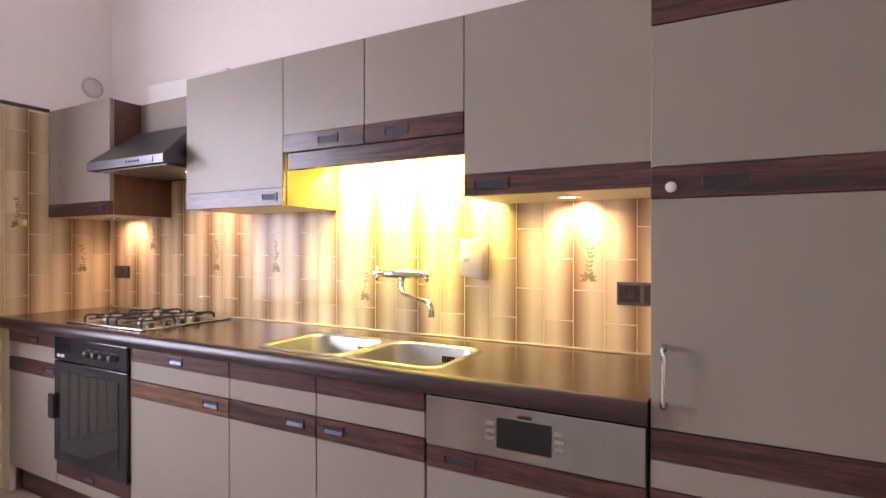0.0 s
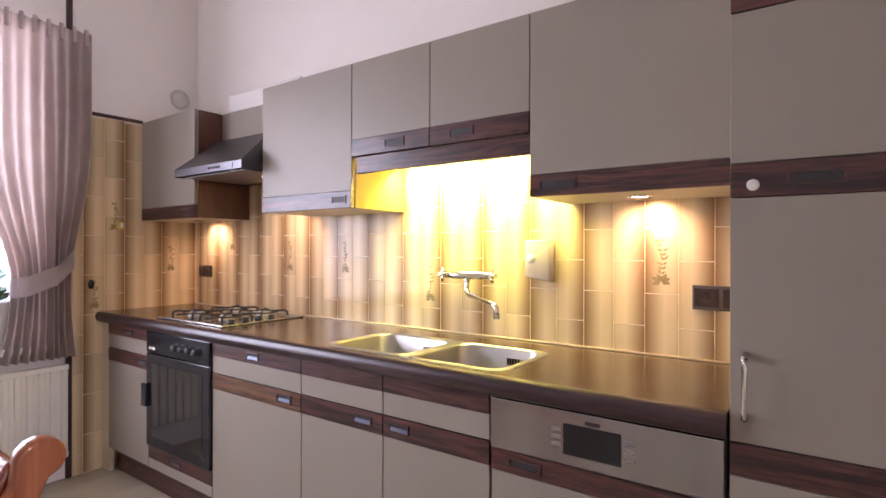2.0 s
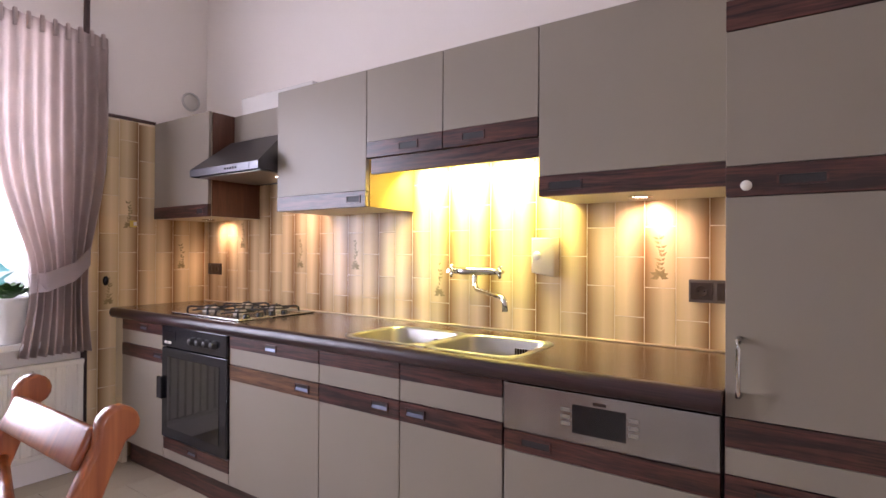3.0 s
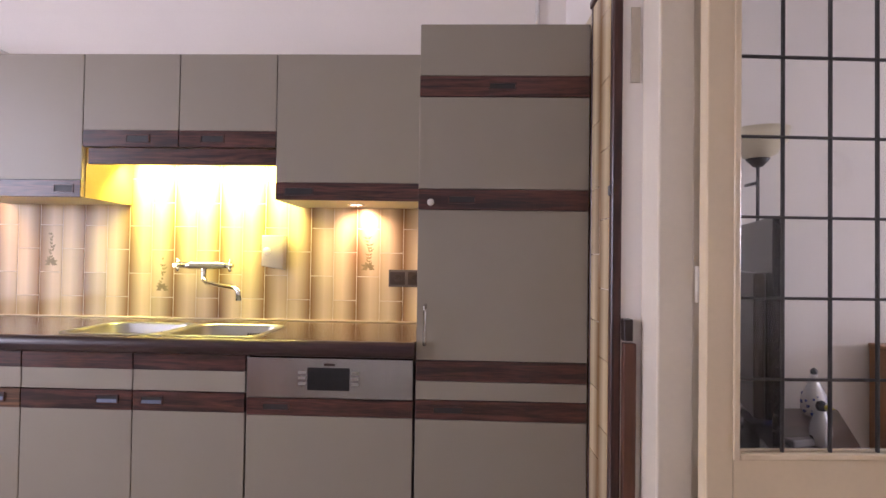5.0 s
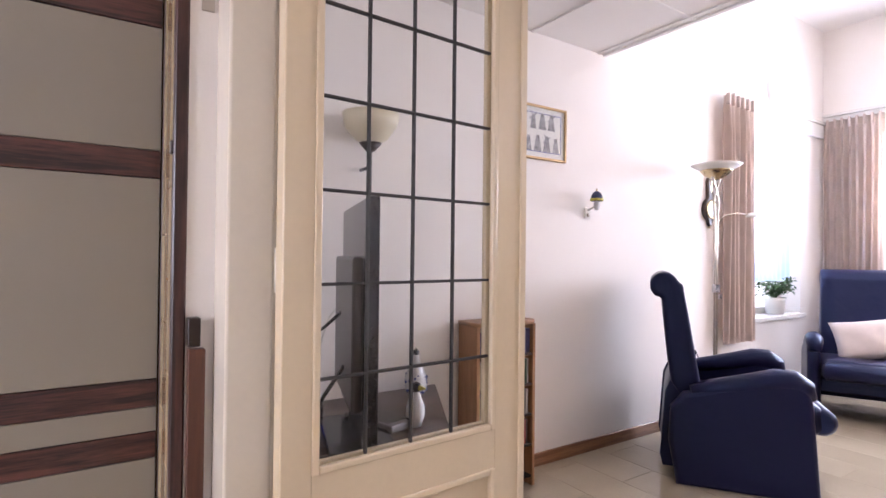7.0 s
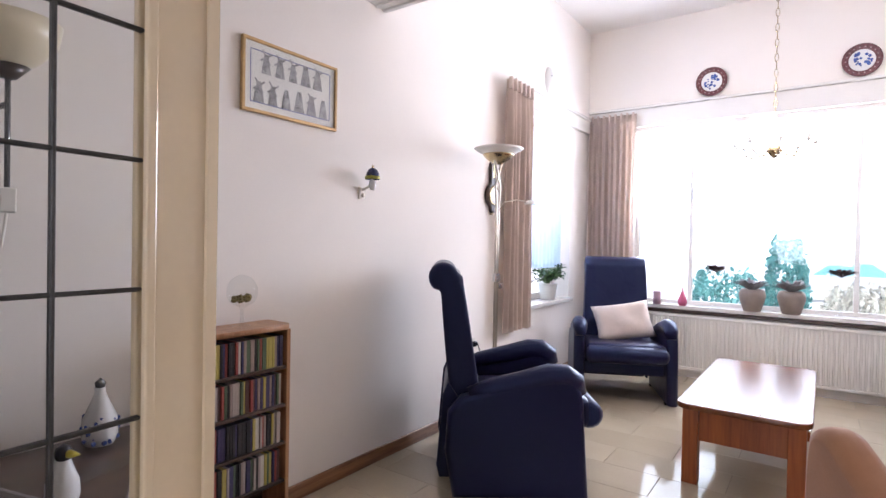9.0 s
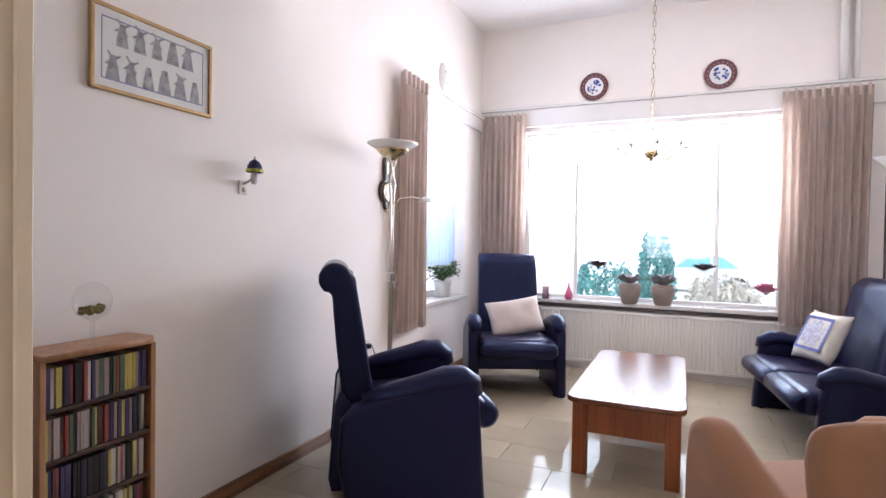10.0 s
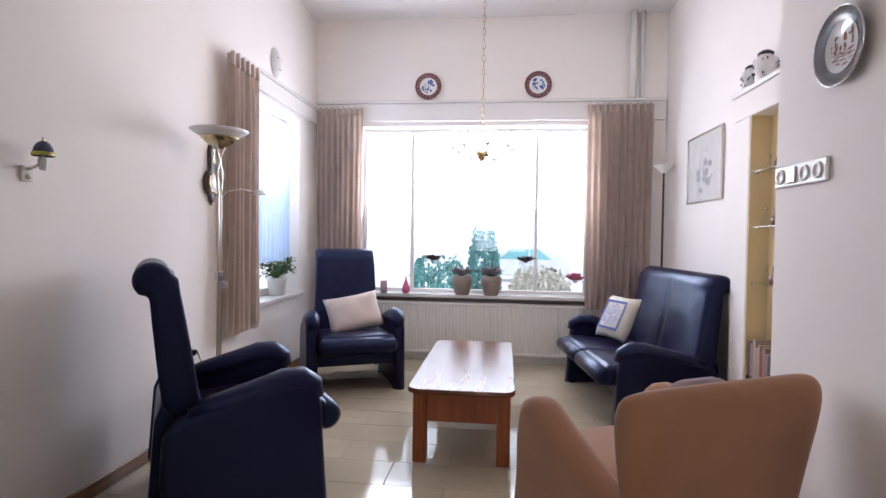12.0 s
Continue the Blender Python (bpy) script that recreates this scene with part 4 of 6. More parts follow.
# curtain pelmet boards above the windows
pb = thing("curtain_board", "white curtain rail board above the front window", "curtain rail", kind="structure")
part("board", boxm(XF - 0.05, XF - 0.001, YR + 0.02, YB - 0.02, 2.33, 2.50, 0.004), WHITEPAINT, pb)
part("ledge", boxm(XF - 0.075, XF - 0.001, YR + 0.02, YB - 0.02, 2.501, 2.525, 0.006, 2), WHITEPAINT, pb)
pb = thing("curtain_board", "white curtain rail board above the side window", "curtain rail", kind="structure")
part("board", boxm(4.52, XF - 0.08, YB - 0.045, YB - 0.001, 2.30, 2.42, 0.004), WHITEPAINT, pb)
part("ledge", boxm(4.52, XF - 0.08, YB - 0.065, YB - 0.001, 2.421, 2.445, 0.006, 2), WHITEPAINT, pb)

# ---- door frame and glazed door ----
df = thing("door_frame", "pale painted door frame of the wide doorway", "door frame", kind="structure")
part("jamb", boxm(0.70, 0.80, -0.42, -0.285, 0, 2.36, 0.006, 2), CREAMFRAME, df)
part("stop", boxm(0.80, 0.832, -0.395, -0.285, 0, 2.36, 0.004), CREAMFRAME, df)
part("jamb", boxm(0.70, 0.80, -2.06, -1.98, 0, 2.36, 0.006, 2), CREAMFRAME, df)
part("head", boxm(0.70, 0.80, -1.98, -0.42, 2.30, 2.398, 0.006, 2), CREAMFRAME, df)
part("hinge", tube([(0.808, -0.425, 1.09), (0.808, -0.425, 1.19)], 0.008, 10), CREAMFRAME, df)
part("hinge_plate", boxm(0.664, 0.692, -0.2905, -0.285, 1.74, 1.97, 0.001), NICKEL, df)
part("latch_plate", boxm(0.642, 0.668, -0.318, -0.284, 0.965, 1.03, 0.002), DARKPLASTIC, df, "dark metal latch")
part("edge_strip", boxm(0.644, 0.680, -0.312, -0.284, 0.0, 0.958, 0.002), SIDEWOOD, df, "brown wood edging")

DH = 2.29
dm = pose(0.793, -0.484, 0.006, 0, 0, 3.8)
door = thing("door_1", "open cream glazed door with leaded glass panes", "door", dm, kind="structure")
LW = 0.728
g0, g1, gz0, gz1 = 0.085, 0.60, 0.70, 2.168
part("stile", boxm(0, g0 - 0.012, -0.02, 0.02, 0, DH, 0.003), CREAM, door)
part("stile", boxm(g1 + 0.012, LW, -0.02, 0.02, 0, DH, 0.003), CREAM, door)
part("rail", boxm(g0 - 0.012, g1 + 0.012, -0.0195, 0.0195, gz1 + 0.012, DH), CREAM, door)
part("rail", boxm(g0 - 0.012, g1 + 0.012, -0.0195, 0.0195, 0.58, gz0 - 0.012), CREAM, door)
part("rail", boxm(g0 - 0.012, g1 + 0.012, -0.0195, 0.0195, 0.0, 0.16), CREAM, door)
for s in (-1, 1):
    bd = bmesh.new()
    y0, y1 = (-0.024, -0.008) if s < 0 else (0.008, 0.024)
    for za, zb in ((gz0 - 0.014, gz1 + 0.014), (0.16, 0.58)):
        box(bd, g0 - 0.014, g0 + 0.004, y0, y1, za, zb, 0.004, 2)
        box(bd, g1 - 0.004, g1 + 0.014, y0, y1, za, zb, 0.004, 2)
        box(bd, g0 + 0.004, g1 - 0.004, y0, y1, za, za + 0.018, 0.004, 2)
        box(bd, g0 + 0.004, g1 - 0.004, y0, y1, zb - 0.018, zb, 0.004, 2)
    part("moulding", bd, CREAM, door)
part("panel", boxm(g0, g1, -0.008, 0.008, 0.17, 0.57), CREAM, door)
for s in (-1, 1):
    part("raised_field", boxm(g0 + 0.06, g1 - 0.06, s * 0.008 - 0.004, s * 0.008 + 0.004, 0.235, 0.505, 0.003), CREAM, door)
gl = part("pane", boxm(g0 - 0.004, g1 + 0.004, -0.002, 0.002, gz0 - 0.004, gz1 + 0.004), GLASS, door)
gl.visible_shadow = False
for k in range(1, 4):
    x = g0 + (g1 - g0) * k / 4
    part("lead_bar", boxm(x - 0.0035, x + 0.0035, -0.006, 0.006, gz0, gz1, 0.002), LEAD, door)
for z in (0.890, 1.103, 1.316, 1.529, 1.742, 1.955):
    part("lead_bar", boxm(g0, g1, -0.0055, 0.0055, z - 0.0037, z + 0.0037, 0.002), LEAD, door)
part("edge_moulding", boxm(LW - 0.028, LW - 0.002, -0.026, -0.0198, 0.01, DH - 0.01, 0.003), CREAM, door)

# skirting boards
sb = thing("baseboard", "brown wooden skirting board along the white walls", "skirting board", kind="structure")
part("board", boxm(0.86, XF - 0.01, YB - 0.014, YB - 0.0005, 0, 0.075, 0.004), SKIRT, sb)
part("board", boxm(3.19, XF - 0.01, YR + 0.0005, YR + 0.014, 0, 0.075, 0.004), SKIRT, sb)

# ---- living room: seating ----
def inset(ol, d):
    """The outline moved inwards by d along its corner normals."""
    n = len(ol)
    area = sum(ol[i][0] * ol[(i + 1) % n][1] - ol[(i + 1) % n][0] * ol[i][1] for i in range(n))
    sign = 1 if area > 0 else -1
    out = []
    for i in range(n):
        a, b, c = Vector(ol[i - 1]), Vector(ol[i]), Vector(ol[(i + 1) % n])
        u, v = (b - a).normalized(), (c - b).normalized()
        k = Vector((-u.y - v.y, u.x + v.x))
        k = k.normalized() * (d / max(0.6, (1 + u.dot(v)) / 2) ** 0.5)
        out.append((b.x + sign * k.x, b.y + sign * k.y))
    return out


def curved(ol, steps=3):
    """The closed outline drawn again as a smooth curve through its points."""
    n = len(ol)
    out = []
    for i in range(n):
        p0, p1, p2, p3 = (Vector(ol[(i + k) % n]) for k in (-1, 0, 1, 2))
        for s in range(steps):
            t = s / steps
            q = 0.5 * (2 * p1 + (p2 - p0) * t + (2 * p0 - 5 * p1 + 4 * p2 - p3) * t * t + (3 * p1 - p0 - 3 * p2 + p3) * t ** 3)
            out.append((q.x, q.y))
    return out


def soft_extrude(ol, x0, x1, r):
    """An upholstered panel: the outline given thickness, with rounded edges and flat faces."""
    bm = bmesh.new()
    rings = []
    for x, d in ((x0, r), (x0 + 0.3 * r, 0.3 * r), (x0 + r, 0), (x1 - r, 0), (x1 - 0.3 * r, 0.3 * r), (x1, r)):
        rings.append([bm.verts.new((x, a, b)) for a, b in inset(ol, d)])
    for a, b in zip(rings, rings[1:]):
        for i in range(len(a)):
            j = (i + 1) % len(a)
            bm.faces.new((a[i], a[j], b[j], b[i])).smooth = True
    bm.faces.new(rings[0])
    bm.faces.new(rings[-1][::-1])
    bmesh.ops.recalc_face_normals(bm, faces=bm.faces[:])
    return bm


def side_panel(x0, x1):
    ol = [(-0.365, 0.0), (0.27, 0.0), (0.31, 0.22), (0.30, 0.40), (0.24, 0.475), (0.12, 0.505), (-0.05, 0.545), (-0.18, 0.58), (-0.25, 0.583), (-0.30, 0.56), (-0.325, 0.51), (-0.335, 0.45), (-0.34, 0.36)]
    return soft_extrude(ol, x0, x1, 0.024)


def rounded_slab(w, d, h, r, seg=3):
    bm = boxm(-w / 2, w / 2, -d / 2, d / 2, -h / 2, h / 2, r, seg)
    for f in bm.faces:
        f.smooth = True
    return bm


def backrest(w, crease=False):
    """A high back that leans and rolls over backwards at the top, slightly narrower above."""
    ol = [(0.13, 0.36), (0.165, 0.50), (0.195, 0.68), (0.225, 0.86), (0.245, 0.97), (0.255, 1.03), (0.28, 1.075), (0.325, 1.095), (0.37, 1.085), (0.40, 1.05), (0.402, 1.005), (0.38, 0.968), (0.345, 0.95), (0.335, 0.86), (0.315, 0.66), (0.295, 0.50), (0.27, 0.36)]
    bm = bmesh.new()
    ol = curved(ol, 3)
    rings = []
    for u, e in ((-1, 0.028), (-0.985, 0.012), (-0.95, 0), (-0.6, 0), (-0.3, 0), (-0.1, 0), (-0.05, 0), (0, 0), (0.05, 0), (0.1, 0), (0.3, 0), (0.6, 0), (0.95, 0), (0.985, 0.012), (1, 0.028)):
        ring = []
        for y, z in inset(ol, e):
            t = (z - 0.36) / 0.74
            ww = w / 2 * (1.0 - 0.06 * t)
            dip = -0.018 * u * u * (1 if y < 0.26 else 0)
            if crease and y < 0.30:
                dip += 0.014 * math.exp(-(u / 0.05) ** 2) * min(1, max(0, (1.06 - z) / 0.15)) + 0.012 * math.sin(math.pi * abs(u)) * math.sin(math.pi * t)
            ring.append(bm.verts.new((u * ww, y + dip, z)))
        rings.append(ring)
    for a, b in zip(rings, rings[1:]):
        for i in range(len(a)):
            j = (i + 1) % len(a)
            bm.faces.new((a[i], a[j], b[j], b[i]))
    for f in bm.faces:
        f.smooth = True
    bm.faces.new(rings[0])
    bm.faces.new(rings[-1][::-1])
    bmesh.ops.recalc_face_normals(bm, faces=bm.faces[:])
    return bm


def relax_seat(name, label, category, m, width, seats, group=""):
    """A high-backed leather seat with solid sides and rolled arms, facing local -y."""
    c = thing(name, label, category, m, group)
    for s in (-1, 1):
        a = s * width / 2
        part("side", side_panel(min(a, a - s * 0.085), max(a, a - s * 0.085)), LEATHER, c)
        arm = tube([(a - s * 0.047, 0.20, 0.478), (a - s * 0.05, 0.10, 0.506), (a - s * 0.05, -0.06, 0.542), (a - s * 0.05, -0.18, 0.572), (a - s * 0.05, -0.25, 0.573), (a - s * 0.05, -0.30, 0.542), (a - s * 0.05, -0.318, 0.49)],
                   [0.035, 0.048, 0.054, 0.058, 0.058, 0.052, 0.038], 14)
        part("armrest", arm, LEATHER, c)
        for y in (-0.31, 0.22):
            part("foot", boxm(a - s * 0.07 - 0.02, a - s * 0.07 + 0.02, y - 0.02, y + 0.02, -0.0, 0.012), BLACK, c)
        part("rear_wing", soft_extrude([(0.25, 0.06), (0.335, 0.06), (0.35, 0.12), (0.325, 0.46), (0.30, 0.52), (0.25, 0.45)], a - s * 0.105 - 0.012, a - s * 0.105 + 0.012, 0.008), LEATHER, c)
    iw = (width - 0.17) / seats
    part("base", boxm(-width / 2 + 0.084, width / 2 - 0.084, -0.28, 0.26, 0.20, 0.30, 0.01), LEATHER, c)
    part("rear_panel", soft_extrude([(0.29, 0.06), (0.325, 0.06), (0.34, 0.12), (0.315, 0.46), (0.29, 0.52), (0.275, 0.45)], -width / 2 + 0.12, width / 2 - 0.12, 0.006), LEATHER, c)
    for k in range(seats):
        cx = -(width - 0.17) / 2 + iw * (k + 0.5)
        st = rounded_slab(iw - 0.006, 0.60, 0.15, 0.045)
        st.transform(pose(cx, -0.10, 0.365, -3, 0, 0))
        tube([(cx - iw / 2 + 0.012, -0.385, 0.372), (cx - iw / 2 + 0.03, -0.39, 0.372), (cx + iw / 2 - 0.03, -0.39, 0.372), (cx + iw / 2 - 0.012, -0.385, 0.372)], [0.045, 0.066, 0.066, 0.045], 16, st)
        part("seat_cushion", st, LEATHER, c)
    part("backrest", backrest(width - (0.23 if seats == 1 else 0.07), seats > 1), LEATHER, c)
    return c


relax_seat("armchair", "high-backed navy leather armchair turned towards the coffee table", "armchair", pose(3.452, -0.012, 0, 0, 0, 35), 0.735, 1, "leather armchairs")
relax_seat("armchair", "high-backed navy leather armchair with a pale cushion by the window", "armchair", pose(5.34, -0.045, 0, 0, 0, -64.5), 0.765, 1, "leather armchairs")
relax_seat("sofa", "two-seat navy leather sofa with high rolled back", "sofa", pose(5.08, -2.275, 0, 0, 0, 186.9), 1.28, 2).scale = (1, 1, 0.91)


def pillow(w, h, t, seed):
    bm = bmesh.new()
    n = 12
    rnd = random.Random(seed)
    top, bot = {}, {}
    for i in range(n + 1):
        for j in range(n + 1):
            u, v = -1 + 2 * i / n, -1 + 2 * j / n
            pinch = 1 - 0.07 * (abs(u) ** 2) * (1 - abs(v)) - 0.0
            x = u * w / 2 * (1 - 0.07 * (1 - v * v) * abs(u))
            y = v * h / 2 * (1 - 0.07 * (1 - u * u) * abs(v))
            z = t / 2 * ((1 - u ** 4) * (1 - v ** 4)) ** 0.5 + 0.006 * math.sin(5 * u + 3 * v + seed) * (1 - u * u) * (1 - v * v)
            top[i, j] = bm.verts.new((x, y, z))
            bot[i, j] = top[i, j] if i in (0, n) or j in (0, n) else bm.verts.new((x, y, -z))
    for i in range(n):
        for j in range(n):
            for g, flip in ((top, False), (bot, True)):
                q = [g[i, j], g[i + 1, j], g[i + 1, j + 1], g[i, j + 1]]
                f = bm.faces.new(q[::-1] if flip else q)
                f.smooth = True
    return bm


cu = thing("cushion", "pale pink-beige cushion on the leather armchair", "cushion", pose(5.34, -0.045, 0, 0, 0, -64.5) @ pose(0.03, -0.01, 0.575, 62, 0, 0) @ pose(0, 0, 0, 0, 0, 10))
part("cover", pillow(0.46, 0.32, 0.13, 2), CUSHION, cu)
cu = thing("cushion", "cream cushion with a blue printed square on the sofa", "cushion", pose(5.32, -2.20, 0.60, 0, 0, 205) @ pose(0, 0, 0, 64, 0, 0))
part("cover", pillow(0.36, 0.36, 0.12, 5), mat("cream_cushion", (0.66, 0.62, 0.54), 0.9, vary=0.06, scale=12, fine=300, bump=0.04), cu)
pr = bmesh.new()
for a in range(4):
    q = [(-0.12, -0.12), (0.12, -0.12), (0.10, -0.10), (-0.10, -0.10)]
    c_, s_ = math.cos(a * math.pi / 2), math.sin(a * math.pi / 2)
    pr.faces.new([pr.verts.new((x * c_ - y * s_, x * s_ + y * c_, 0.0605)) for x, y in q])
part("print", pr, CUSHIONBLUE, cu, "dark blue printed border")
pr = bmesh.new()
for a in range(34):
    t, r = a * 2.4, 0.092 * (a / 34) ** 0.5
    lathe([(0.016, 0.0), (0.012, 0.0006), (0, 0.0006)], 6, pr, (r * math.cos(t), r * math.sin(t), 0.0635 - 0.3 * r * r + 0.00004 * a))
part("flower_print", pr, mat("lavender_print", (0.50, 0.50, 0.60), 0.9, vary=0.35, scale=40, fine=200, bump=0.02), cu, "pale lavender flower print")

# tan suede armchair
ta = thing("tan_armchair", "tan suede armchair with a broad low back", "armchair", pose(2.90, -1.80, 0, 0, 0, 117))


def tan_back():
    bm = bmesh.new()
    rings = []
    n = 14
    for k in range(n + 1):
        u = -1 + 2 * k / n
        ring = []
        top = 0.825 - 0.30 * max(0, abs(u) - 0.72) ** 2
        lower = 0.10
        half = 0.37
        for y, zt in ((0.14, 0), (0.16, 0.3), (0.185, 0.6), (0.215, 0.85), (0.24, 0.96), (0.275, 1.0), (0.315, 0.985), (0.335, 0.93), (0.33, 0.8), (0.305, 0.55), (0.28, 0.3), (0.265, 0)):
            z = lower + (top - lower) * zt
            wide = half * (0.83 + 0.07 * zt + 0.15 * zt ** 3)
            e = 0.035 * (1 if abs(u) > 0.99 else 0)
            ring.append(bm.verts.new((u * wide, y + (e if y < 0.24 else -e), z - e * 0.3)))
        rings.append(ring)
    for a, b in zip(rings, rings[1:]):
        for i in range(len(a)):
            j = (i + 1) % len(a)
            bm.faces.new((a[i], a[j], b[j], b[i]))
    bm.faces.new(rings[0])
    bm.faces.new(rings[-1][::-1])
    for f in bm.faces:
        f.smooth = True
    return bm


smooth_mesh(part("backrest", tan_back(), SUEDE, ta), 2)
for s in (-1, 1):
    ol = [(-0.32, 0.04), (0.24, 0.04), (0.25, 0.40), (0.20, 0.47), (0.08, 0.51), (-0.09, 0.58), (-0.20, 0.635), (-0.27, 0.645), (-0.325, 0.615), (-0.35, 0.55), (-0.36, 0.36)]
    a = s * 0.345
    part("armrest", soft_extrude(curved(ol, 2), min(a, a - s * 0.12), max(a, a - s * 0.12), 0.04), SUEDE, ta)
st = rounded_slab(0.50, 0.60, 0.18, 0.05)
st.transform(pose(0, -0.12, 0.36))
part("seat_cushion", st, SUEDE, ta)
part("base", boxm(-0.27, 0.27, -0.36, 0.22, 0.05, 0.28, 0.01), SUEDE, ta)
for x in (-0.3, 0.3):
    for y in (-0.36, 0.2):
        part("foot", lathe([(0.022, 0.05), (0.016, 0.0), (0, 0.0)], 10), DARKWOOD, ta, "", pose(x, y, 0))
hp = rounded_slab(0.22, 0.10, 0.15, 0.045)
part("neck_cushion", hp, mat("mauve_cloth", (0.30, 0.22, 0.24), 0.9, vary=0.1, scale=20, fine=300, bump=0.05), ta, "mauve neck cushion", pose(-0.06, 0.12, 0.705, -12, 0, 0))

# coffee table
ct = thing("coffee_table", "cherry wood coffee table with rounded corners and square legs", "table", pose(4.44, -1.085, 0, 0, 0, -0.5))
TLX, TLY = 0.665, 0.285
ol = []
for cx, cy, a0 in ((TLX - 0.07, TLY - 0.07, 0), (-TLX + 0.07, TLY - 0.07, 90), (-TLX + 0.07, -TLY + 0.07, 180), (TLX - 0.07, -TLY + 0.07, 270)):
    for k in range(7):
        a = radians(a0 + 15 * k)
        ol.append((cx + 0.07 * math.cos(a), cy + 0.07 * math.sin(a)))
part("tabletop", extrude_outline(ol, 0.395, 0.422, "z", 0.006, 2), TABLEWOOD, ct)
for sx in (-1, 1):
    for sy in (-1, 1):
        part("leg", boxm(sx * 0.545 - 0.036, sx * 0.545 + 0.036, sy * 0.225 - 0.036, sy * 0.225 + 0.036, 0, 0.394, 0.003), TABLELEG, ct)
part("apron", boxm(-0.545, -0.52, -0.188, 0.188, 0.215, 0.394, 0.002), TABLELEG, ct)
part("apron", boxm(0.52, 0.545, -0.188, 0.188, 0.215, 0.394, 0.002), TABLELEG, ct)
part("apron", boxm(-0.508, 0.508, 0.20, 0.225, 0.215, 0.394, 0.002), TABLELEG, ct)
dwr = part("drawer", boxm(-0.507, 0.507, -0.248, -0.2, 0.22, 0.39, 0.002), TABLELEG, ct)
for x in (-0.3, 0.3):
    part("handle", tube([(x - 0.05, -0.248, 0.31), (x - 0.05, -0.272, 0.31), (x + 0.05, -0.272, 0.31), (x + 0.05, -0.248, 0.31)], 0.005, 8), CHROME, dwr, "metal drawer handle")

# ---- compact-disc rack with a glass dome ----
rk = thing("disc_rack", "beech veneer rack filled with compact discs against the wall", "shelf", pose(2.185, 0.395, 0))
RW, RD = 0.36, 0.155
for s in (-1, 1):
    part("side", boxm(s * RW / 2 - 0.009, s * RW / 2 + 0.009, 0, RD, 0, 0.83, 0.002), RACKWOOD, rk)
part("top", extrude_outline([(-RW / 2 - 0.012, RD), (-RW / 2 - 0.012, -0.02), (RW / 2 - 0.02, -0.02), (RW / 2 + 0.012, 0.015), (RW / 2 + 0.012, RD)], 0.831, 0.852, "z", 0.003, 1), RACKWOOD, rk)
part("back", boxm(-RW / 2 + 0.01, RW / 2 - 0.01, RD - 0.006, RD, 0, 0.83), DARKWOOD, rk)
SH = (0.055, 0.215, 0.37, 0.525, 0.68)
for z in SH:
    part("shelf", boxm(-RW / 2 + 0.0095, RW / 2 - 0.0095, 0.004, RD - 0.008, z - 0.012, z, 0.001), DARKWOOD, rk)


def spine_mat():
    m = mat("disc_spine", (0.3, 0.3, 0.3), 0.3, vary=0.1, bump=0, scale=30)
    n, l = m.node_tree.nodes, m.node_tree.links
    oi, rp = n.new("ShaderNodeObjectInfo"), n.new("ShaderNodeValToRGB")
    rp.color_ramp.interpolation = "CONSTANT"
    e = rp.color_ramp.elements
    e[0].color, e[0].position = (0.02, 0.02, 0.025, 1), 0
    e[1].color, e[1].position = (0.60, 0.57, 0.52, 1), 0.94
    for p, c in ((0.20, (0.42, 0.36, 0.34)), (0.34, (0.05, 0.045, 0.12)), (0.48, (0.50, 0.42, 0.12)), (0.58, (0.10, 0.05, 0.05)), (0.68, (0.32, 0.25, 0.22)), (0.78, (0.32, 0.07, 0.06)), (0.85, (0.09, 0.14, 0.09))):
        k = e.new(p)
        k.color = c + (1,)
    l.new(oi.outputs["Random"], rp.inputs[0])
    l.new(rp.outputs[0], n["Principled BSDF"].inputs["Base Color"])
    return m


SPINE = spine_mat()
rnd = random.Random(21)
disc = [mesh_from("disc_case", boxm(-w / 2, w / 2, 0.0, 0.125, 0, 0.124, 0.0008), SPINE) for w in (0.0095, 0.011, 0.0175)]
for z in SH[1:]:
    x = -RW / 2 + 0.012
    while x < RW / 2 - 0.03:
        i = rnd.choice((0, 0, 1, 1, 2))
        w = (0.0095, 0.011, 0.0175)[i]
        ob = new("disc_case", disc[i])
        ob.parent = rk
        ob.matrix_basis = pose(x + w / 2, 0.012 + rnd.uniform(0, 0.008), z + 0.0004)
        x += w + 0.0012
for k in range(4):
    ob = new("disc_case", disc[1])
    ob.parent = rk
    ob.matrix_basis = pose(-0.02 + 0.01 * k, 0.012, SH[0] + 0.008 + 0.0115 * k, 0, 90, 0) @ pose(0, 0, -0.062)
gd = thing("glass_dome", "round glass bowl on a foot with dried flowers", "glass bowl", pose(2.19, 0.46, 0.852))
gb = part("bowl", lathe([(0.035, 0.001), (0.034, 0.004), (0.008, 0.010), (0.007, 0.07), (0.02, 0.082), (0.045, 0.095), (0.058, 0.125), (0.056, 0.155), (0.042, 0.183), (0.02, 0.198), (0.0, 0.203)], 28), GLASS, gd)
gb.visible_shadow = False
fl = bmesh.new()
for k in range(60):
    a, r = rnd.uniform(0, 6.28), 0.035 * rnd.random() ** 0.5
    bmesh.ops.create_icosphere(fl, subdivisions=1, radius=rnd.uniform(0.004, 0.009), matrix=pose(r * math.cos(a), r * math.sin(a), 0.10 + rnd.uniform(0, 0.022)))
part("dried_flowers", fl, mat("dried_flower", (0.25, 0.20, 0.07), 0.8, vary=0.7, scale=60), gd)


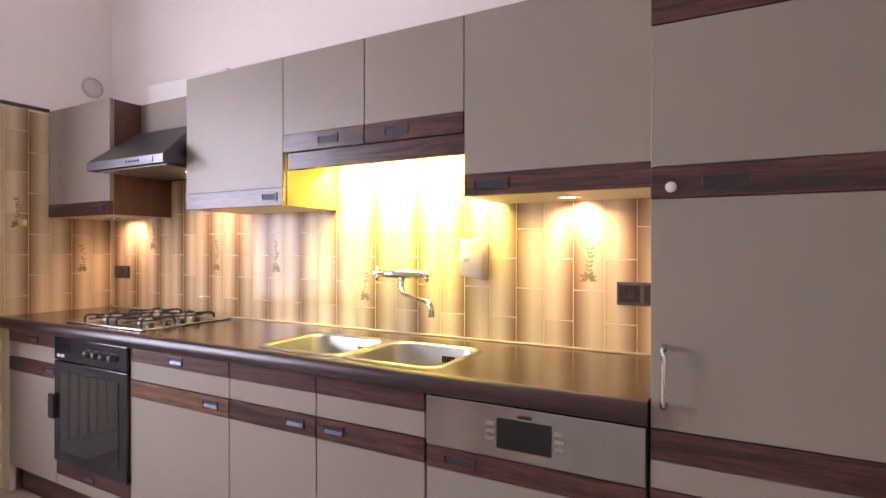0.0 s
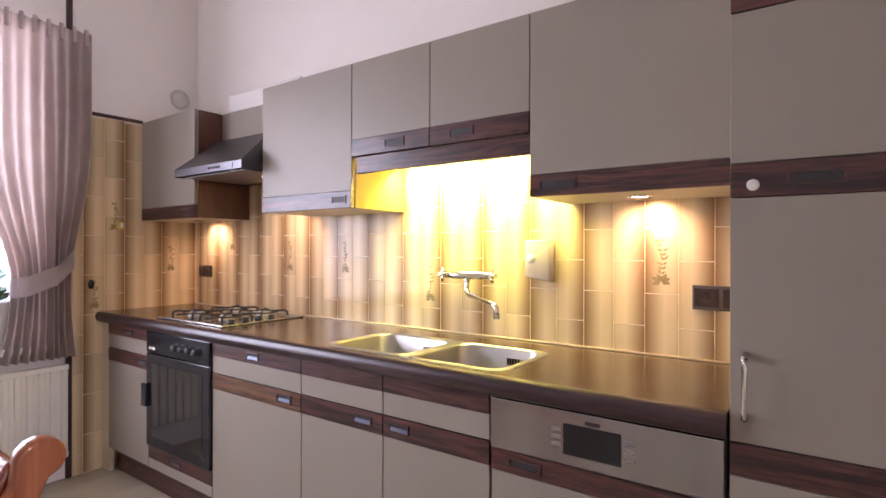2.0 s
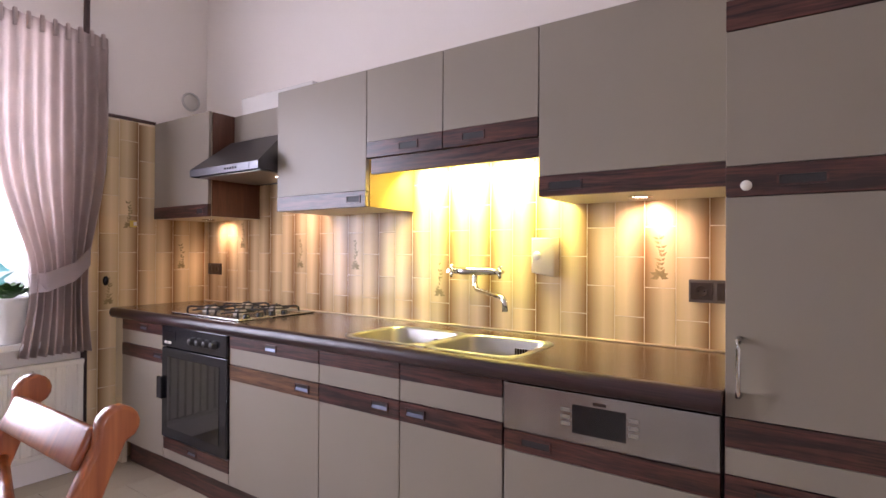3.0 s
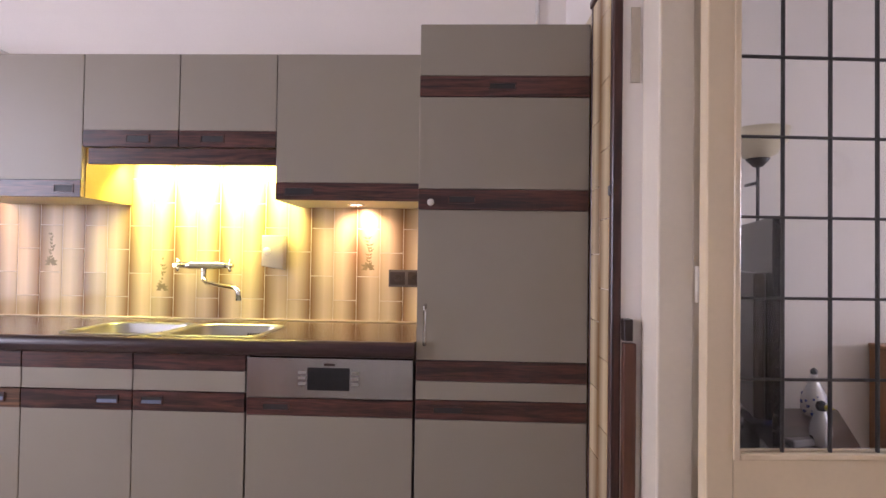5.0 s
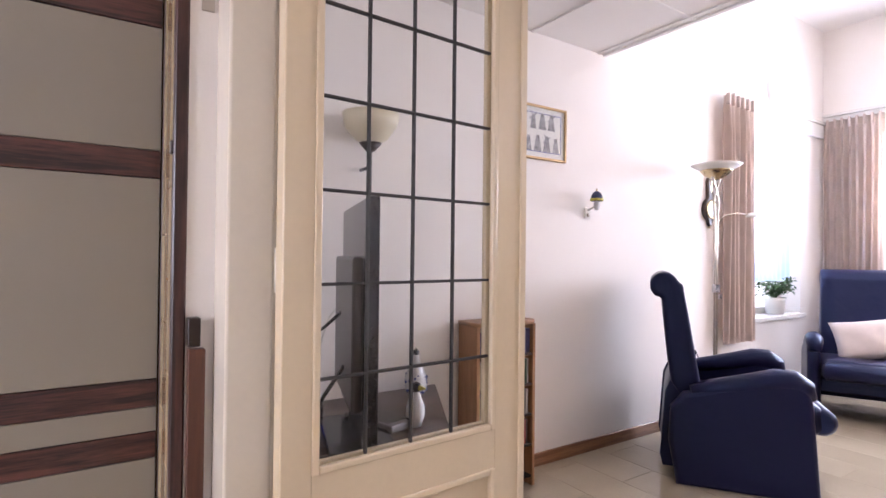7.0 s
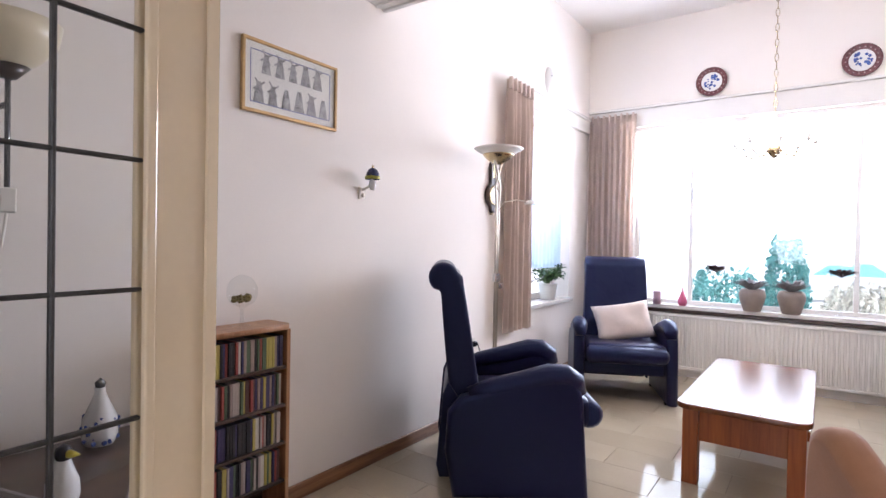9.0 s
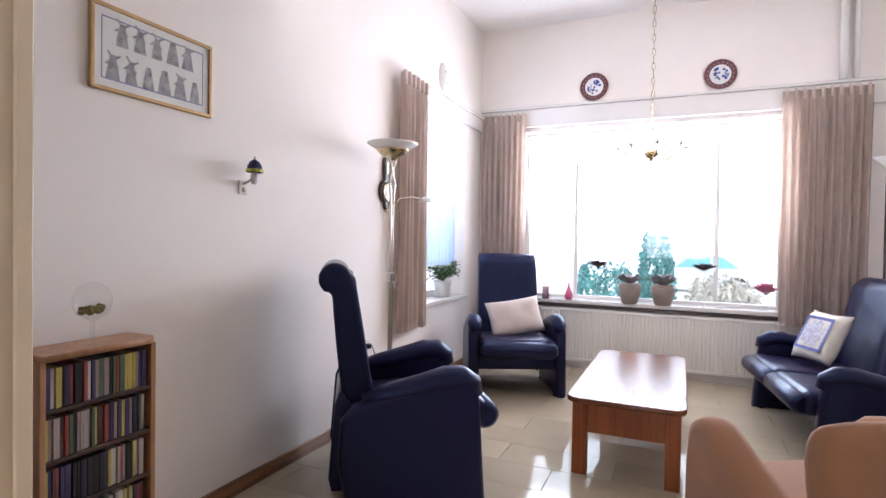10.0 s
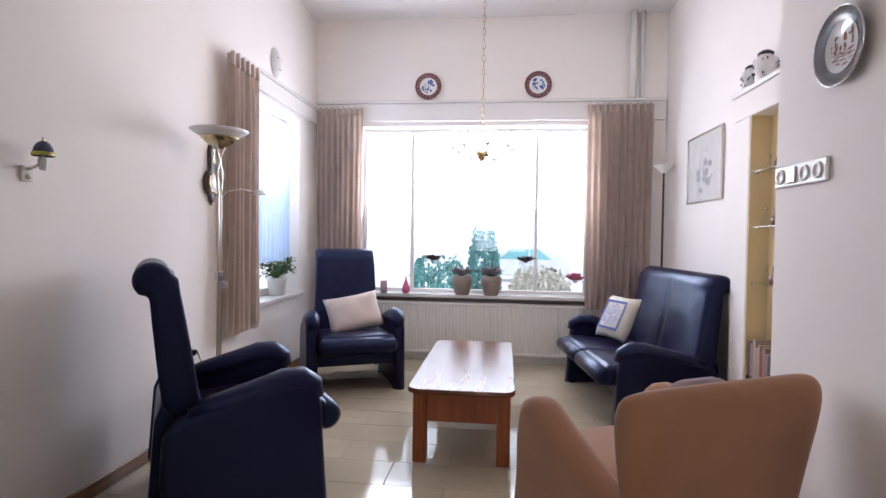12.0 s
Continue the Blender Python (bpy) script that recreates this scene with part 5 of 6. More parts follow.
# ---- things on the long wall ----
def framed(name, label, m, w, h, frame_w, frame_mat, deco, border=0.05):
    """A framed print, on local x and z, facing local -y."""
    o = thing(name, label, "picture", m)
    fr = bmesh.new()
    for x0, x1, z0, z1 in ((-w / 2, w / 2, h / 2 - frame_w, h / 2), (-w / 2, w / 2, -h / 2, -h / 2 + frame_w), (-w / 2, -w / 2 + frame_w, -h / 2 + frame_w, h / 2 - frame_w), (w / 2 - frame_w, w / 2, -h / 2 + frame_w, h / 2 - frame_w)):
        box(fr, x0, x1, -0.02, 0, z0, z1, 0.003, 2)
    part("frame", fr, frame_mat, o)
    part("print", boxm(-w / 2 + frame_w - 0.002, w / 2 - frame_w + 0.002, -0.010, -0.002, -h / 2 + frame_w - 0.002, h / 2 - frame_w + 0.002), PAPER, o)
    deco(o)
    g = part("glazing", boxm(-w / 2 + frame_w - 0.001, w / 2 - frame_w + 0.001, -0.0155, -0.0145, -h / 2 + frame_w - 0.001, h / 2 - frame_w + 0.001), GLASS, o)
    g.visible_shadow = False
    return o


def windmills(o):
    r = random.Random(4)
    bm = bmesh.new()
    for row_, z in enumerate((0.058, -0.066)):
        for k in range(6 if row_ else 5):
            x = -0.175 + 0.07 * k + (0 if row_ else 0.035)
            s = r.uniform(1.05, 1.4)
            ol = [(x - 0.022 * s, z - 0.04), (x + 0.022 * s, z - 0.04), (x + 0.012 * s, z + 0.02 * s), (x + 0.008 * s, z + 0.038 * s), (x - 0.008 * s, z + 0.038 * s), (x - 0.012 * s, z + 0.02 * s)]
            bm.faces.new([bm.verts.new((a, -0.0112, b)) for a, b in ol])
            if r.random() < 0.55:
                for t in (0.6, 2.17):
                    dx, dz = math.cos(t) * 0.034, math.sin(t) * 0.034
                    q = [(x - dx, z + 0.03 - dz), (x + dx, z + 0.03 + dz)]
                    nx, nz = -math.sin(t) * 0.004, math.cos(t) * 0.004
                    bm.faces.new([bm.verts.new((a, -0.0116, b)) for a, b in ((q[0][0] - nx, q[0][1] - nz), (q[1][0] - nx, q[1][1] - nz), (q[1][0] + nx, q[1][1] + nz), (q[0][0] + nx, q[0][1] + nz))])
    part("drawing", bm, INK, o, "grey windmill drawings")
    bm = bmesh.new()
    for z in (0.108, -0.108):
        bm.faces.new([bm.verts.new((a, -0.0108, b)) for a, b in ((-0.215, z - 0.002), (0.215, z - 0.002), (0.215, z + 0.002), (-0.215, z + 0.002))])
    for x in (-0.215, 0.215):
        bm.faces.new([bm.verts.new((a, -0.0109, b)) for a, b in ((x - 0.002, -0.108), (x + 0.002, -0.108), (x + 0.002, 0.108), (x - 0.002, 0.108))])
    part("border_line", bm, CUSHIONBLUE, o)


framed("framed_print", "gilt framed print of grey windmills on the white wall", pose(2.495, YB - 0.001, 1.872), 0.515, 0.305, 0.014, GOLDFRAME, windmills)


def sketch(o):
    r = random.Random(8)
    bm = bmesh.new()
    for k in range(26):
        x, z = r.gauss(0.02, 0.09), r.gauss(-0.03, 0.06)
        s = r.uniform(0.015, 0.05)
        n = 7
        bm.faces.new([bm.verts.new((x + s * math.cos(6.28 * i / n) * r.uniform(0.6, 1.2), -0.0108 - 0.0001 * k, z + 0.55 * s * math.sin(6.28 * i / n))) for i in range(n)])
    part("drawing", bm, PALEINK, o, "pale grey landscape drawing")


framed("framed_print", "silver framed pale landscape drawing on the wall behind the sofa", pose(5.25, YR + 0.001, 1.765, 0, 0, 180), 0.68, 0.52, 0.012, NICKEL, sketch)

wlm = thing("wall_lamp", "small wall lamp with a dark blue and yellow glass bell shade", "wall lamp", pose(2.95, YB, 1.44))
part("plate", boxm(-0.032, 0.032, -0.012, 0, -0.035, 0.035, 0.005, 2), WHITEPLASTIC, wlm)
part("switch", lathe([(0, 0.012), (0.012, 0.01), (0.014, 0)], 14), NICKEL, wlm, "", pose(0, -0.012, -0.012, 90, 0, 0))
part("arm", tube([(0, -0.01, 0.02), (0, -0.05, 0.03), (0, -0.085, 0.045), (0, -0.095, 0.075)], 0.008, 8), WHITEPLASTIC, wlm)
part("socket", lathe([(0.014, 0.0), (0.022, 0.02), (0.022, 0.05), (0.014, 0.055)], 16), PORCELAIN, wlm, "", pose(0, -0.095, 0.015))
sd = part("shade", lathe([(0.046, 0.0), (0.045, 0.012), (0.04, 0.035), (0.028, 0.055), (0.01, 0.066), (0.0, 0.068)], 24), mat("dark_blue_glass", (0.03, 0.035, 0.09), 0.12, vary=0.5, scale=30, bump=0), wlm, "dark blue glass shade", pose(0, -0.095, 0.075))
part("rim", lathe([(0.047, 0.0), (0.049, 0.008), (0.0465, 0.017)], 24), mat("yellow_glass", (0.45, 0.42, 0.08), 0.15, vary=0.5, scale=40, bump=0), sd, "yellow-green rim")
part("finial", lathe([(0.006, 0), (0.007, 0.008), (0, 0.018)], 10), BRASS, sd, "", pose(0, 0, 0.067))

wlm.scale = (0.8, 0.8, 0.9)

# standing uplighter
LX, LY = 3.96, 0.335
up_ = thing("floor_lamp", "tall nickel floor lamp with opal uplighter bowl and reading arm", "floor lamp", pose(LX, LY, 0))
part("base", lathe([(0.15, 0.0), (0.15, 0.012), (0.13, 0.022), (0.03, 0.03), (0, 0.03)], 32), NICKEL, up_)
for dx in (-0.014, 0.014):
    part("pole", tube([(dx, 0, 0.03), (dx, 0, 1.2), (dx * 1.0, 0, 1.45), (dx * 2.2, 0, 1.56), (-dx * 1.0, 0, 1.66), (-dx * 3, 0, 1.71), (-dx * 4, 0, 1.735)], 0.008, 8), NICKEL, up_)
part("clamp", boxm(-0.03, 0.03, -0.014, 0.014, 0.945, 1.0, 0.004), CHROME, up_)
part("dimmer", boxm(0.012, 0.045, -0.02, 0.01, 0.90, 0.935, 0.004), CHROME, up_)
bw = part("shade", lathe([(0.03, 0.0), (0.05, 0.010), (0.10, 0.034), (0.14, 0.056), (0.16, 0.07), (0.156, 0.073), (0.09, 0.042), (0.03, 0.015)], 40), OPAL, up_, "white opal glass bowl", pose(0, 0, 1.735))
part("holder", lathe([(0.02, -0.03), (0.07, -0.005), (0.10, 0.024), (0.103, 0.032), (0.098, 0.034)], 32), BRASS, bw, "brass bowl holder")
ra = part("reading_arm", tube([(0.012, 0, 1.40), (0.06, -0.02, 1.465), (0.16, -0.06, 1.485), (0.235, -0.09, 1.475)], 0.005, 8), NICKEL, up_)
part("reading_shade", lathe([(0.0, 0.03), (0.03, 0.024), (0.045, 0.006), (0.046, 0.0)], 20), OPAL, ra, "small opal shade", pose(0.27, -0.105, 1.462))
part("cord", tube([(0.05, 0.0, 0.02), (0.10, 0.1, 0.1), (0.16, 0.2, 0.42), (0.14, 0.22, 0.5), (0.11, 0.225, 0.50)], 0.004, 6), BLACK, up_, "black cord")
pl_ = thing("wall_plug", "black plug in a wall socket by the curtain", "plug", pose(4.05, YB, 0.50))
part("plug", boxm(-0.02, 0.02, -0.035, -0.008, -0.018, 0.018, 0.005), BLACK, pl_)
part("plate", boxm(-0.035, 0.035, -0.008, 0, -0.035, 0.035, 0.003), WHITEPLASTIC, pl_)

ba = thing("barometer", "dark wood banjo barometer with silver dial", "barometer", pose(4.26, YB, 1.535))
part("case", extrude_outline([(0.085 * math.cos(t), 0.085 * math.sin(t)) for t in [radians(a) for a in range(-70, 71, 14)]] + [(0.03, 0.12), (0.035, 0.20), (0.02, 0.24), (-0.02, 0.24), (-0.035, 0.20), (-0.03, 0.12)] + [(0.085 * math.cos(t), 0.085 * math.sin(t)) for t in [radians(a) for a in range(110, 251, 14)]] + [(-0.015, -0.12), (0.015, -0.12)], -0.03, -0.001, "y", 0.006, 2), DARKWOOD, ba)
part("bezel", lathe([(0.068, 0.0), (0.07, 0.01), (0.06, 0.012), (0.058, 0.006)], 28), BRASS, ba, "brass dial ring", pose(0, -0.03, 0, 90, 0, 0))
part("dial", lathe([(0.062, 0.008), (0.05, 0.013), (0.03, 0.016), (0, 0.017)], 28), PORCELAIN, ba, "silver dial", pose(0, -0.03, 0, 90, 0, 0))
part("thermometer", boxm(-0.011, 0.011, -0.033, -0.0295, 0.125, 0.215, 0.001), BRASS, ba)
part("finial", lathe([(0.01, -0.02), (0.014, -0.01), (0.006, 0.0), (0, 0.0)], 12), BRASS, ba, "", pose(0, -0.015, -0.118))

mk = thing("wall_mask", "pale oval wall mask above the side window", "mask")
bm = lathe([(0.0, 0.05), (0.03, 0.046), (0.06, 0.03), (0.075, 0.012), (0.078, 0.0)], 24)
mk_ = part("face", bm, WHITEPOT, mk, "", pose(5.225, YB - 0.001, 2.605) @ Matrix.Diagonal((1.05, 1, 1.55, 1)) @ pose(0, 0, 0, 90, 0, 0))
for x, z, w, h in ((-0.028, 0.03, 0.03, 0.008), (0.028, 0.03, 0.03, 0.008), (0, -0.055, 0.036, 0.008)):
    part("line", boxm(5.225 + x - w / 2, 5.225 + x + w / 2, YB - 0.048, YB - 0.036, 2.605 + z - h / 2, 2.605 + z + h / 2, 0.002), PALEINK, mk)


def wall_plate(label, m, r, rim_mat, mid_mat, deco_mat, seed):
    o = thing("wall_plate", label, "plate", m, "plates on the wall" if rim_mat is MAROON else "")
    part("rim", lathe([(r * 0.62, 0.012), (r * 0.66, 0.014), (r * 0.97, 0.026), (r, 0.025), (r * 0.98, 0.02), (r * 0.6, 0.002), (0, 0.001)], 40), rim_mat, o)
    part("centre", lathe([(0, 0.0105), (r * 0.6, 0.0105), (r * 0.66, 0.0155)], 32), mid_mat, o, "pale centre")
    rr = random.Random(seed)
    bm = bmesh.new()
    town = rim_mat is PEWTER
    if town:
        part("rim_edge", lathe([(r * 0.985, 0.024), (r * 0.985, 0.0275), (r * 1.005, 0.0275), (r * 1.005, 0.022)], 40), CHROME, o, "bright polished edge")
        # church tower, houses, bank and water of the scene
        for k in range(70):
            x, y = rr.uniform(-0.5, 0.5), rr.uniform(-0.5, 0.3)
            if x * x + y * y > 0.27 or (y > 0.0 and rr.random() < 0.4):
                continue
            w, h = (rr.uniform(0.04, 0.14), rr.uniform(0.012, 0.03)) if y < -0.1 else (rr.uniform(0.02, 0.05), rr.uniform(0.06, 0.2))
            bm.faces.new([bm.verts.new((r * (x + p), r * (y + q), 0.0108 + 0.00002 * k)) for p, q in ((-w, -h * 0.5), (w, -h * 0.5), (w * 0.8, h * 0.5), (0, h * 0.8), (-w * 0.8, h * 0.5))])
    for k in range(0 if town else 26):
        a, q = rr.uniform(0, 6.28), r * 0.48 * rr.random() ** 0.6
        s = r * rr.uniform(0.05, 0.11)
        lathe([(s, 0.0), (s * 0.7, 0.0006), (0, 0.0008)], 6, bm, (q * math.cos(a), q * math.sin(a), 0.0112))
    part("pattern", bm, deco_mat, o, "painted pattern")
    if rim_mat is MAROON:
        bm = bmesh.new()
        for k in range(18):
            a = 6.283 * k / 18
            lathe([(r * 0.05, 0.0), (0, 0.0008)], 6, bm, (r * 0.8 * math.cos(a), r * 0.8 * math.sin(a), 0.0208))
        tagged(part("rim_pattern", bm, mat("pale_rim_flower", (0.35, 0.22, 0.22), 0.2, vary=0.3, bump=0), o), kind="stuff")
    return o


for y, sd_ in ((-0.555, 1), (-1.61, 2)):
    wall_plate("maroon rimmed plate with blue flowers on the front wall", pose(XF - 0.001, y, 2.672, 90, 0, -90), 0.128, MAROON, PORCELAIN, DELFT, sd_)
wall_plate("large pewter-rimmed plate with a sepia town scene", pose(2.80, YN + 0.001, 1.81, 90, 0, 180), 0.118, PEWTER, PORCELAIN, SEPIA, 3)

sw_ = thing("switch_block", "white four-part switch and socket plate on the wall pier", "switch", pose(3.016, YN, 1.452, 0, 0, 180))
part("plate", boxm(-0.158, 0.158, -0.012, 0, -0.04, 0.04, 0.006, 2), WHITEPLASTIC, sw_)
for k in range(4):
    cx = -0.112 + 0.075 * k
    if k == 1:
        part("rocker", boxm(cx - 0.028, cx + 0.028, -0.020, -0.0115, -0.028, 0.028, 0.003), WHITEPLASTIC, sw_)
    else:
        o_ = part("outlet", lathe([(0.0, 0.002), (0.017, 0.002), (0.02, 0.006), (0.026, 0.006), (0.027, 0.0)], 24), WHITEPLASTIC, sw_, "", pose(cx, -0.012, 0, 90, 0, 0))
        for dx in (-0.0095, 0.0095):
            part("hole", lathe([(0.003, 0.0016), (0, 0.0016)], 8), BLACK, o_, "", pose(dx, 0, 0))

# pipe in the front corner
tagged(part("heating_pipe", tube([(XF - 0.05, -2.475, 2.53), (XF - 0.05, -2.475, FH)], 0.03, 14), WHITEPAINT), "white painted vertical pipe in the front corner", "pipe")
tagged(part("heating_pipe", tube([(XF - 0.04, -2.56, 2.53), (XF - 0.04, -2.56, FH)], 0.02, 12), WHITEPAINT), "thin white painted vertical pipe in the front corner", "pipe")

# small uplighter behind the right curtain
tl = thing("floor_lamp", "slim dark floor lamp with small white cone shade behind the curtain", "floor lamp", pose(5.93, -2.70, 0))
part("base", lathe([(0.09, 0), (0.09, 0.01), (0.012, 0.03), (0, 0.03)], 24), DARKPLASTIC, tl)
part("pole", tube([(0, 0, 0.02), (0, 0, 1.80)], 0.009, 8), DARKPLASTIC, tl)
part("shade", lathe([(0.02, 0.0), (0.035, 0.02), (0.088, 0.065), (0.09, 0.072), (0.08, 0.066), (0.02, 0.01)], 28), OPAL, tl, "white glass cone", pose(0, 0, 1.80))

# chandelier over the coffee table
ch = thing("chandelier", "brass chandelier with curved arms hanging from a chain", "chandelier", pose(4.45, -1.15, 1.74))
part("rod", tube([(0, 0, 1.10), (0, 0, FH - 1.74)], 0.006, 8), BRASS, ch)
BULB = mat("lit_candle_bulb", (1.0, 0.93, 0.80), 0.4, emit=14.0, bump=0)
chn = bmesh.new()
for k in range(24):
    z = 0.10 + 0.042 * k
    ring = [(0.009 * math.cos(t) * (1 if k % 2 else 0), 0.009 * math.cos(t) * (0 if k % 2 else 1), z + 0.024 * math.sin(t)) for t in [6.283 * i / 8 for i in range(8)]]
    tube(ring, 0.0022, 5, chn, True)
part("chain", chn, BRASS, ch)
part("canopy", lathe([(0.0, -0.04), (0.02, -0.035), (0.05, 0.0)], 20), BRASS, ch, "", pose(0, 0, FH - 1.74))
part("hub", lathe([(0, -0.045), (0.012, -0.035), (0.03, -0.015), (0.042, 0.0), (0.03, 0.02), (0.012, 0.04), (0.01, 0.09), (0, 0.1)], 20), BRASS, ch)
for k in range(8):
    a = 6.283 * k / 8 + 0.2
    c_, s_ = math.cos(a), math.sin(a)
    arm = part("arm", tube([(0.03 * c_, 0.03 * s_, 0.0), (0.07 * c_, 0.07 * s_, -0.03), (0.12 * c_, 0.12 * s_, -0.035), (0.165 * c_, 0.165 * s_, -0.01), (0.19 * c_, 0.19 * s_, 0.03)], 0.004, 6), BRASS, ch)
    part("cup", lathe([(0.004, 0.0), (0.018, 0.006), (0.02, 0.01), (0.008, 0.012), (0.008, 0.035), (0, 0.036)], 12), PORCELAIN, arm, "", pose(0.19 * c_, 0.19 * s_, 0.03))
    part("bulb", lathe([(0.006, 0.0), (0.014, 0.014), (0.016, 0.028), (0.010, 0.048), (0.003, 0.062), (0, 0.064)], 14), BULB, arm, "lit candle bulb", pose(0.19 * c_, 0.19 * s_, 0.066))

# ---- built-in niche with glass shelves ----
NY = -2.68
ni = thing("built_in_niche", "white built-in cupboard with a yellow open niche", "cupboard", kind="structure")
part("post", boxm(4.28, 4.40, YR + 0.001, NY, 0, 1.93, 0.003), WALL, ni)
part("head", boxm(3.187, 4.49, YR + 0.001, NY, 1.931, 2.075, 0.003), WALL, ni)
part("ledge", boxm(3.187, 4.51, YR + 0.001, NY + 0.02, 2.076, 2.10, 0.005, 2), WHITEPAINT, ni)
part("return", boxm(4.401, 4.49, YR + 0.001, NY - 0.004, 0, 1.93, 0.003), WALL, ni)
part("lining", boxm(4.268, 4.2795, YR + 0.002, NY - 0.004, 0.0, 1.93), NICHE, ni, "yellow painted lining")
part("back", boxm(3.187, 4.267, YR + 0.001, YR + 0.006, 0.0, 1.93), NICHE, ni, "yellow painted back")
part("base_cabinet", boxm(3.187, 4.266, YR + 0.007, NY - 0.01, 0.0, 0.45, 0.003), DARKWOOD, ni, "dark lower shelf")
for z in (0.975, 1.295, 1.606):
    sh_ = thing("glass_shelf", "glass shelf on chrome pegs in the niche", "shelf", group="niche shelves")
    g = part("glass", boxm(3.19, 4.262, YR + 0.008, NY - 0.012, z, z + 0.008, 0.001), GLASS, sh_)
    g.visible_shadow = False
    part("peg", tube([(4.267, NY - 0.03, z - 0.006), (4.23, NY - 0.03, z - 0.006)], 0.006, 8), CHROME, sh_)
    r_ = random.Random(int(z * 100))
    for k in range(3):
        b_ = thing("small_bottle", "small clear glass bottle on a glass shelf", "bottle", pose(4.18 - 0.09 * k, -2.735 + r_.uniform(-0.02, 0.015), z + 0.0081), "niche bottles")
        s = r_.uniform(0.8, 1.2)
        q = part("body", lathe([(0, 0.001), (0.02 * s, 0.001), (0.022 * s, 0.03 * s), (0.01 * s, 0.05 * s), (0.007 * s, 0.075 * s), (0.009 * s, 0.08 * s)], 14), GLASS if k != 1 else SEPIA, b_)
        part("stopper", lathe([(0.006, 0), (0.009, 0.008), (0, 0.016)], 10), CHROME if k != 1 else DARKWOOD, b_, "", pose(0, 0, 0.08 * s))
rb = random.Random(3)
x = 4.255
for k in range(12):
    w = rb.uniform(0.018, 0.035)
    h = rb.uniform(0.16, 0.22)
    tagged(part("book", boxm(x - w, x - 0.001, NY - 0.105, NY - 0.015, 0.4505, 0.45 + h, 0.002), (mat("book_%d" % k, rb.choice(((0.3, 0.2, 0.17), (0.30, 0.07, 0.06), (0.10, 0.08, 0.12), (0.42, 0.31, 0.25))), 0.6)), None), "book standing in the niche", "book", "niche books")
    x -= w
for x, h, r in ((4.40, 0.155, 0.062), (4.235, 0.185, 0.072)):
    v = thing("ginger_jar", "black and white porcelain jar on the cupboard ledge", "jar", pose(x, -2.735, 2.1), "ledge jars")
    part("body", lathe([(0, 0.001), (r * 0.6, 0.001), (r * 0.72, h * 0.1), (r * 0.9, h * 0.5), (r * 0.85, h * 0.72), (r * 0.5, h * 0.82), (r * 0.5, h * 0.86)], 24), PORCELAIN, v)
    part("lid", lathe([(r * 0.56, h * 0.86), (r * 0.56, h * 0.93), (r * 0.3, h), (0, h * 1.02)], 20), IRON, v, "dark lid")
    bm = bmesh.new()
    rr = random.Random(int(x * 10))
    for k in range(40):
        a, zz = rr.uniform(0, 6.28), rr.uniform(0.15, 0.72) * h
        q = r * (0.74 + 0.2 * math.sin(min(1, zz / (h * 0.5)) * 1.57)) * 0.97
        bmesh.ops.create_icosphere(bm, subdivisions=1, radius=r * rr.uniform(0.06, 0.14), matrix=pose(q * math.cos(a), q * math.sin(a), zz) @ Matrix.Diagonal((0.5, 0.5, 1, 1)))
    tagged(part("painting", bm, IRON, v), "dark painted pattern", kind="stuff")


# ---- plants and sill things ----
def leafy(bm, n, r0, length, width, rise, rnd_, droop=0.6, z0=0.0):
    """Strap leaves that rise, bend and taper."""
    for k in range(n):
        a = rnd_.uniform(0, 6.283)
        L = length * rnd_.uniform(0.6, 1.1)
        up0 = rise * rnd_.uniform(0.7, 1.25)
        c_, s_ = math.cos(a), math.sin(a)
        prev = None
        for i in range(6):
            t = i / 5
            d = r0 + L * t * math.cos(up0) + 0.0
            z = z0 + L * (t * math.sin(up0) - droop * t * t * 0.5)
            w = width * (math.sin(math.pi * min(1, 0.12 + 0.88 * t)) * 0.9 + 0.1) * (1 if i < 5 else 0.15)
            p = Vector((d * c_, d * s_, z))
            o_ = Vector((-s_, c_, 0)) * w / 2
            cur = (bm.verts.new(p - o_ + Vector((0, 0, w * 0.25))), bm.verts.new(p), bm.verts.new(p + o_ + Vector((0, 0, w * 0.25))))
            if prev:
                for q in range(2):
                    f = bm.faces.new((prev[q], prev[q + 1], cur[q + 1], cur[q]))
                    f.smooth = True
            prev = cur
    return bm


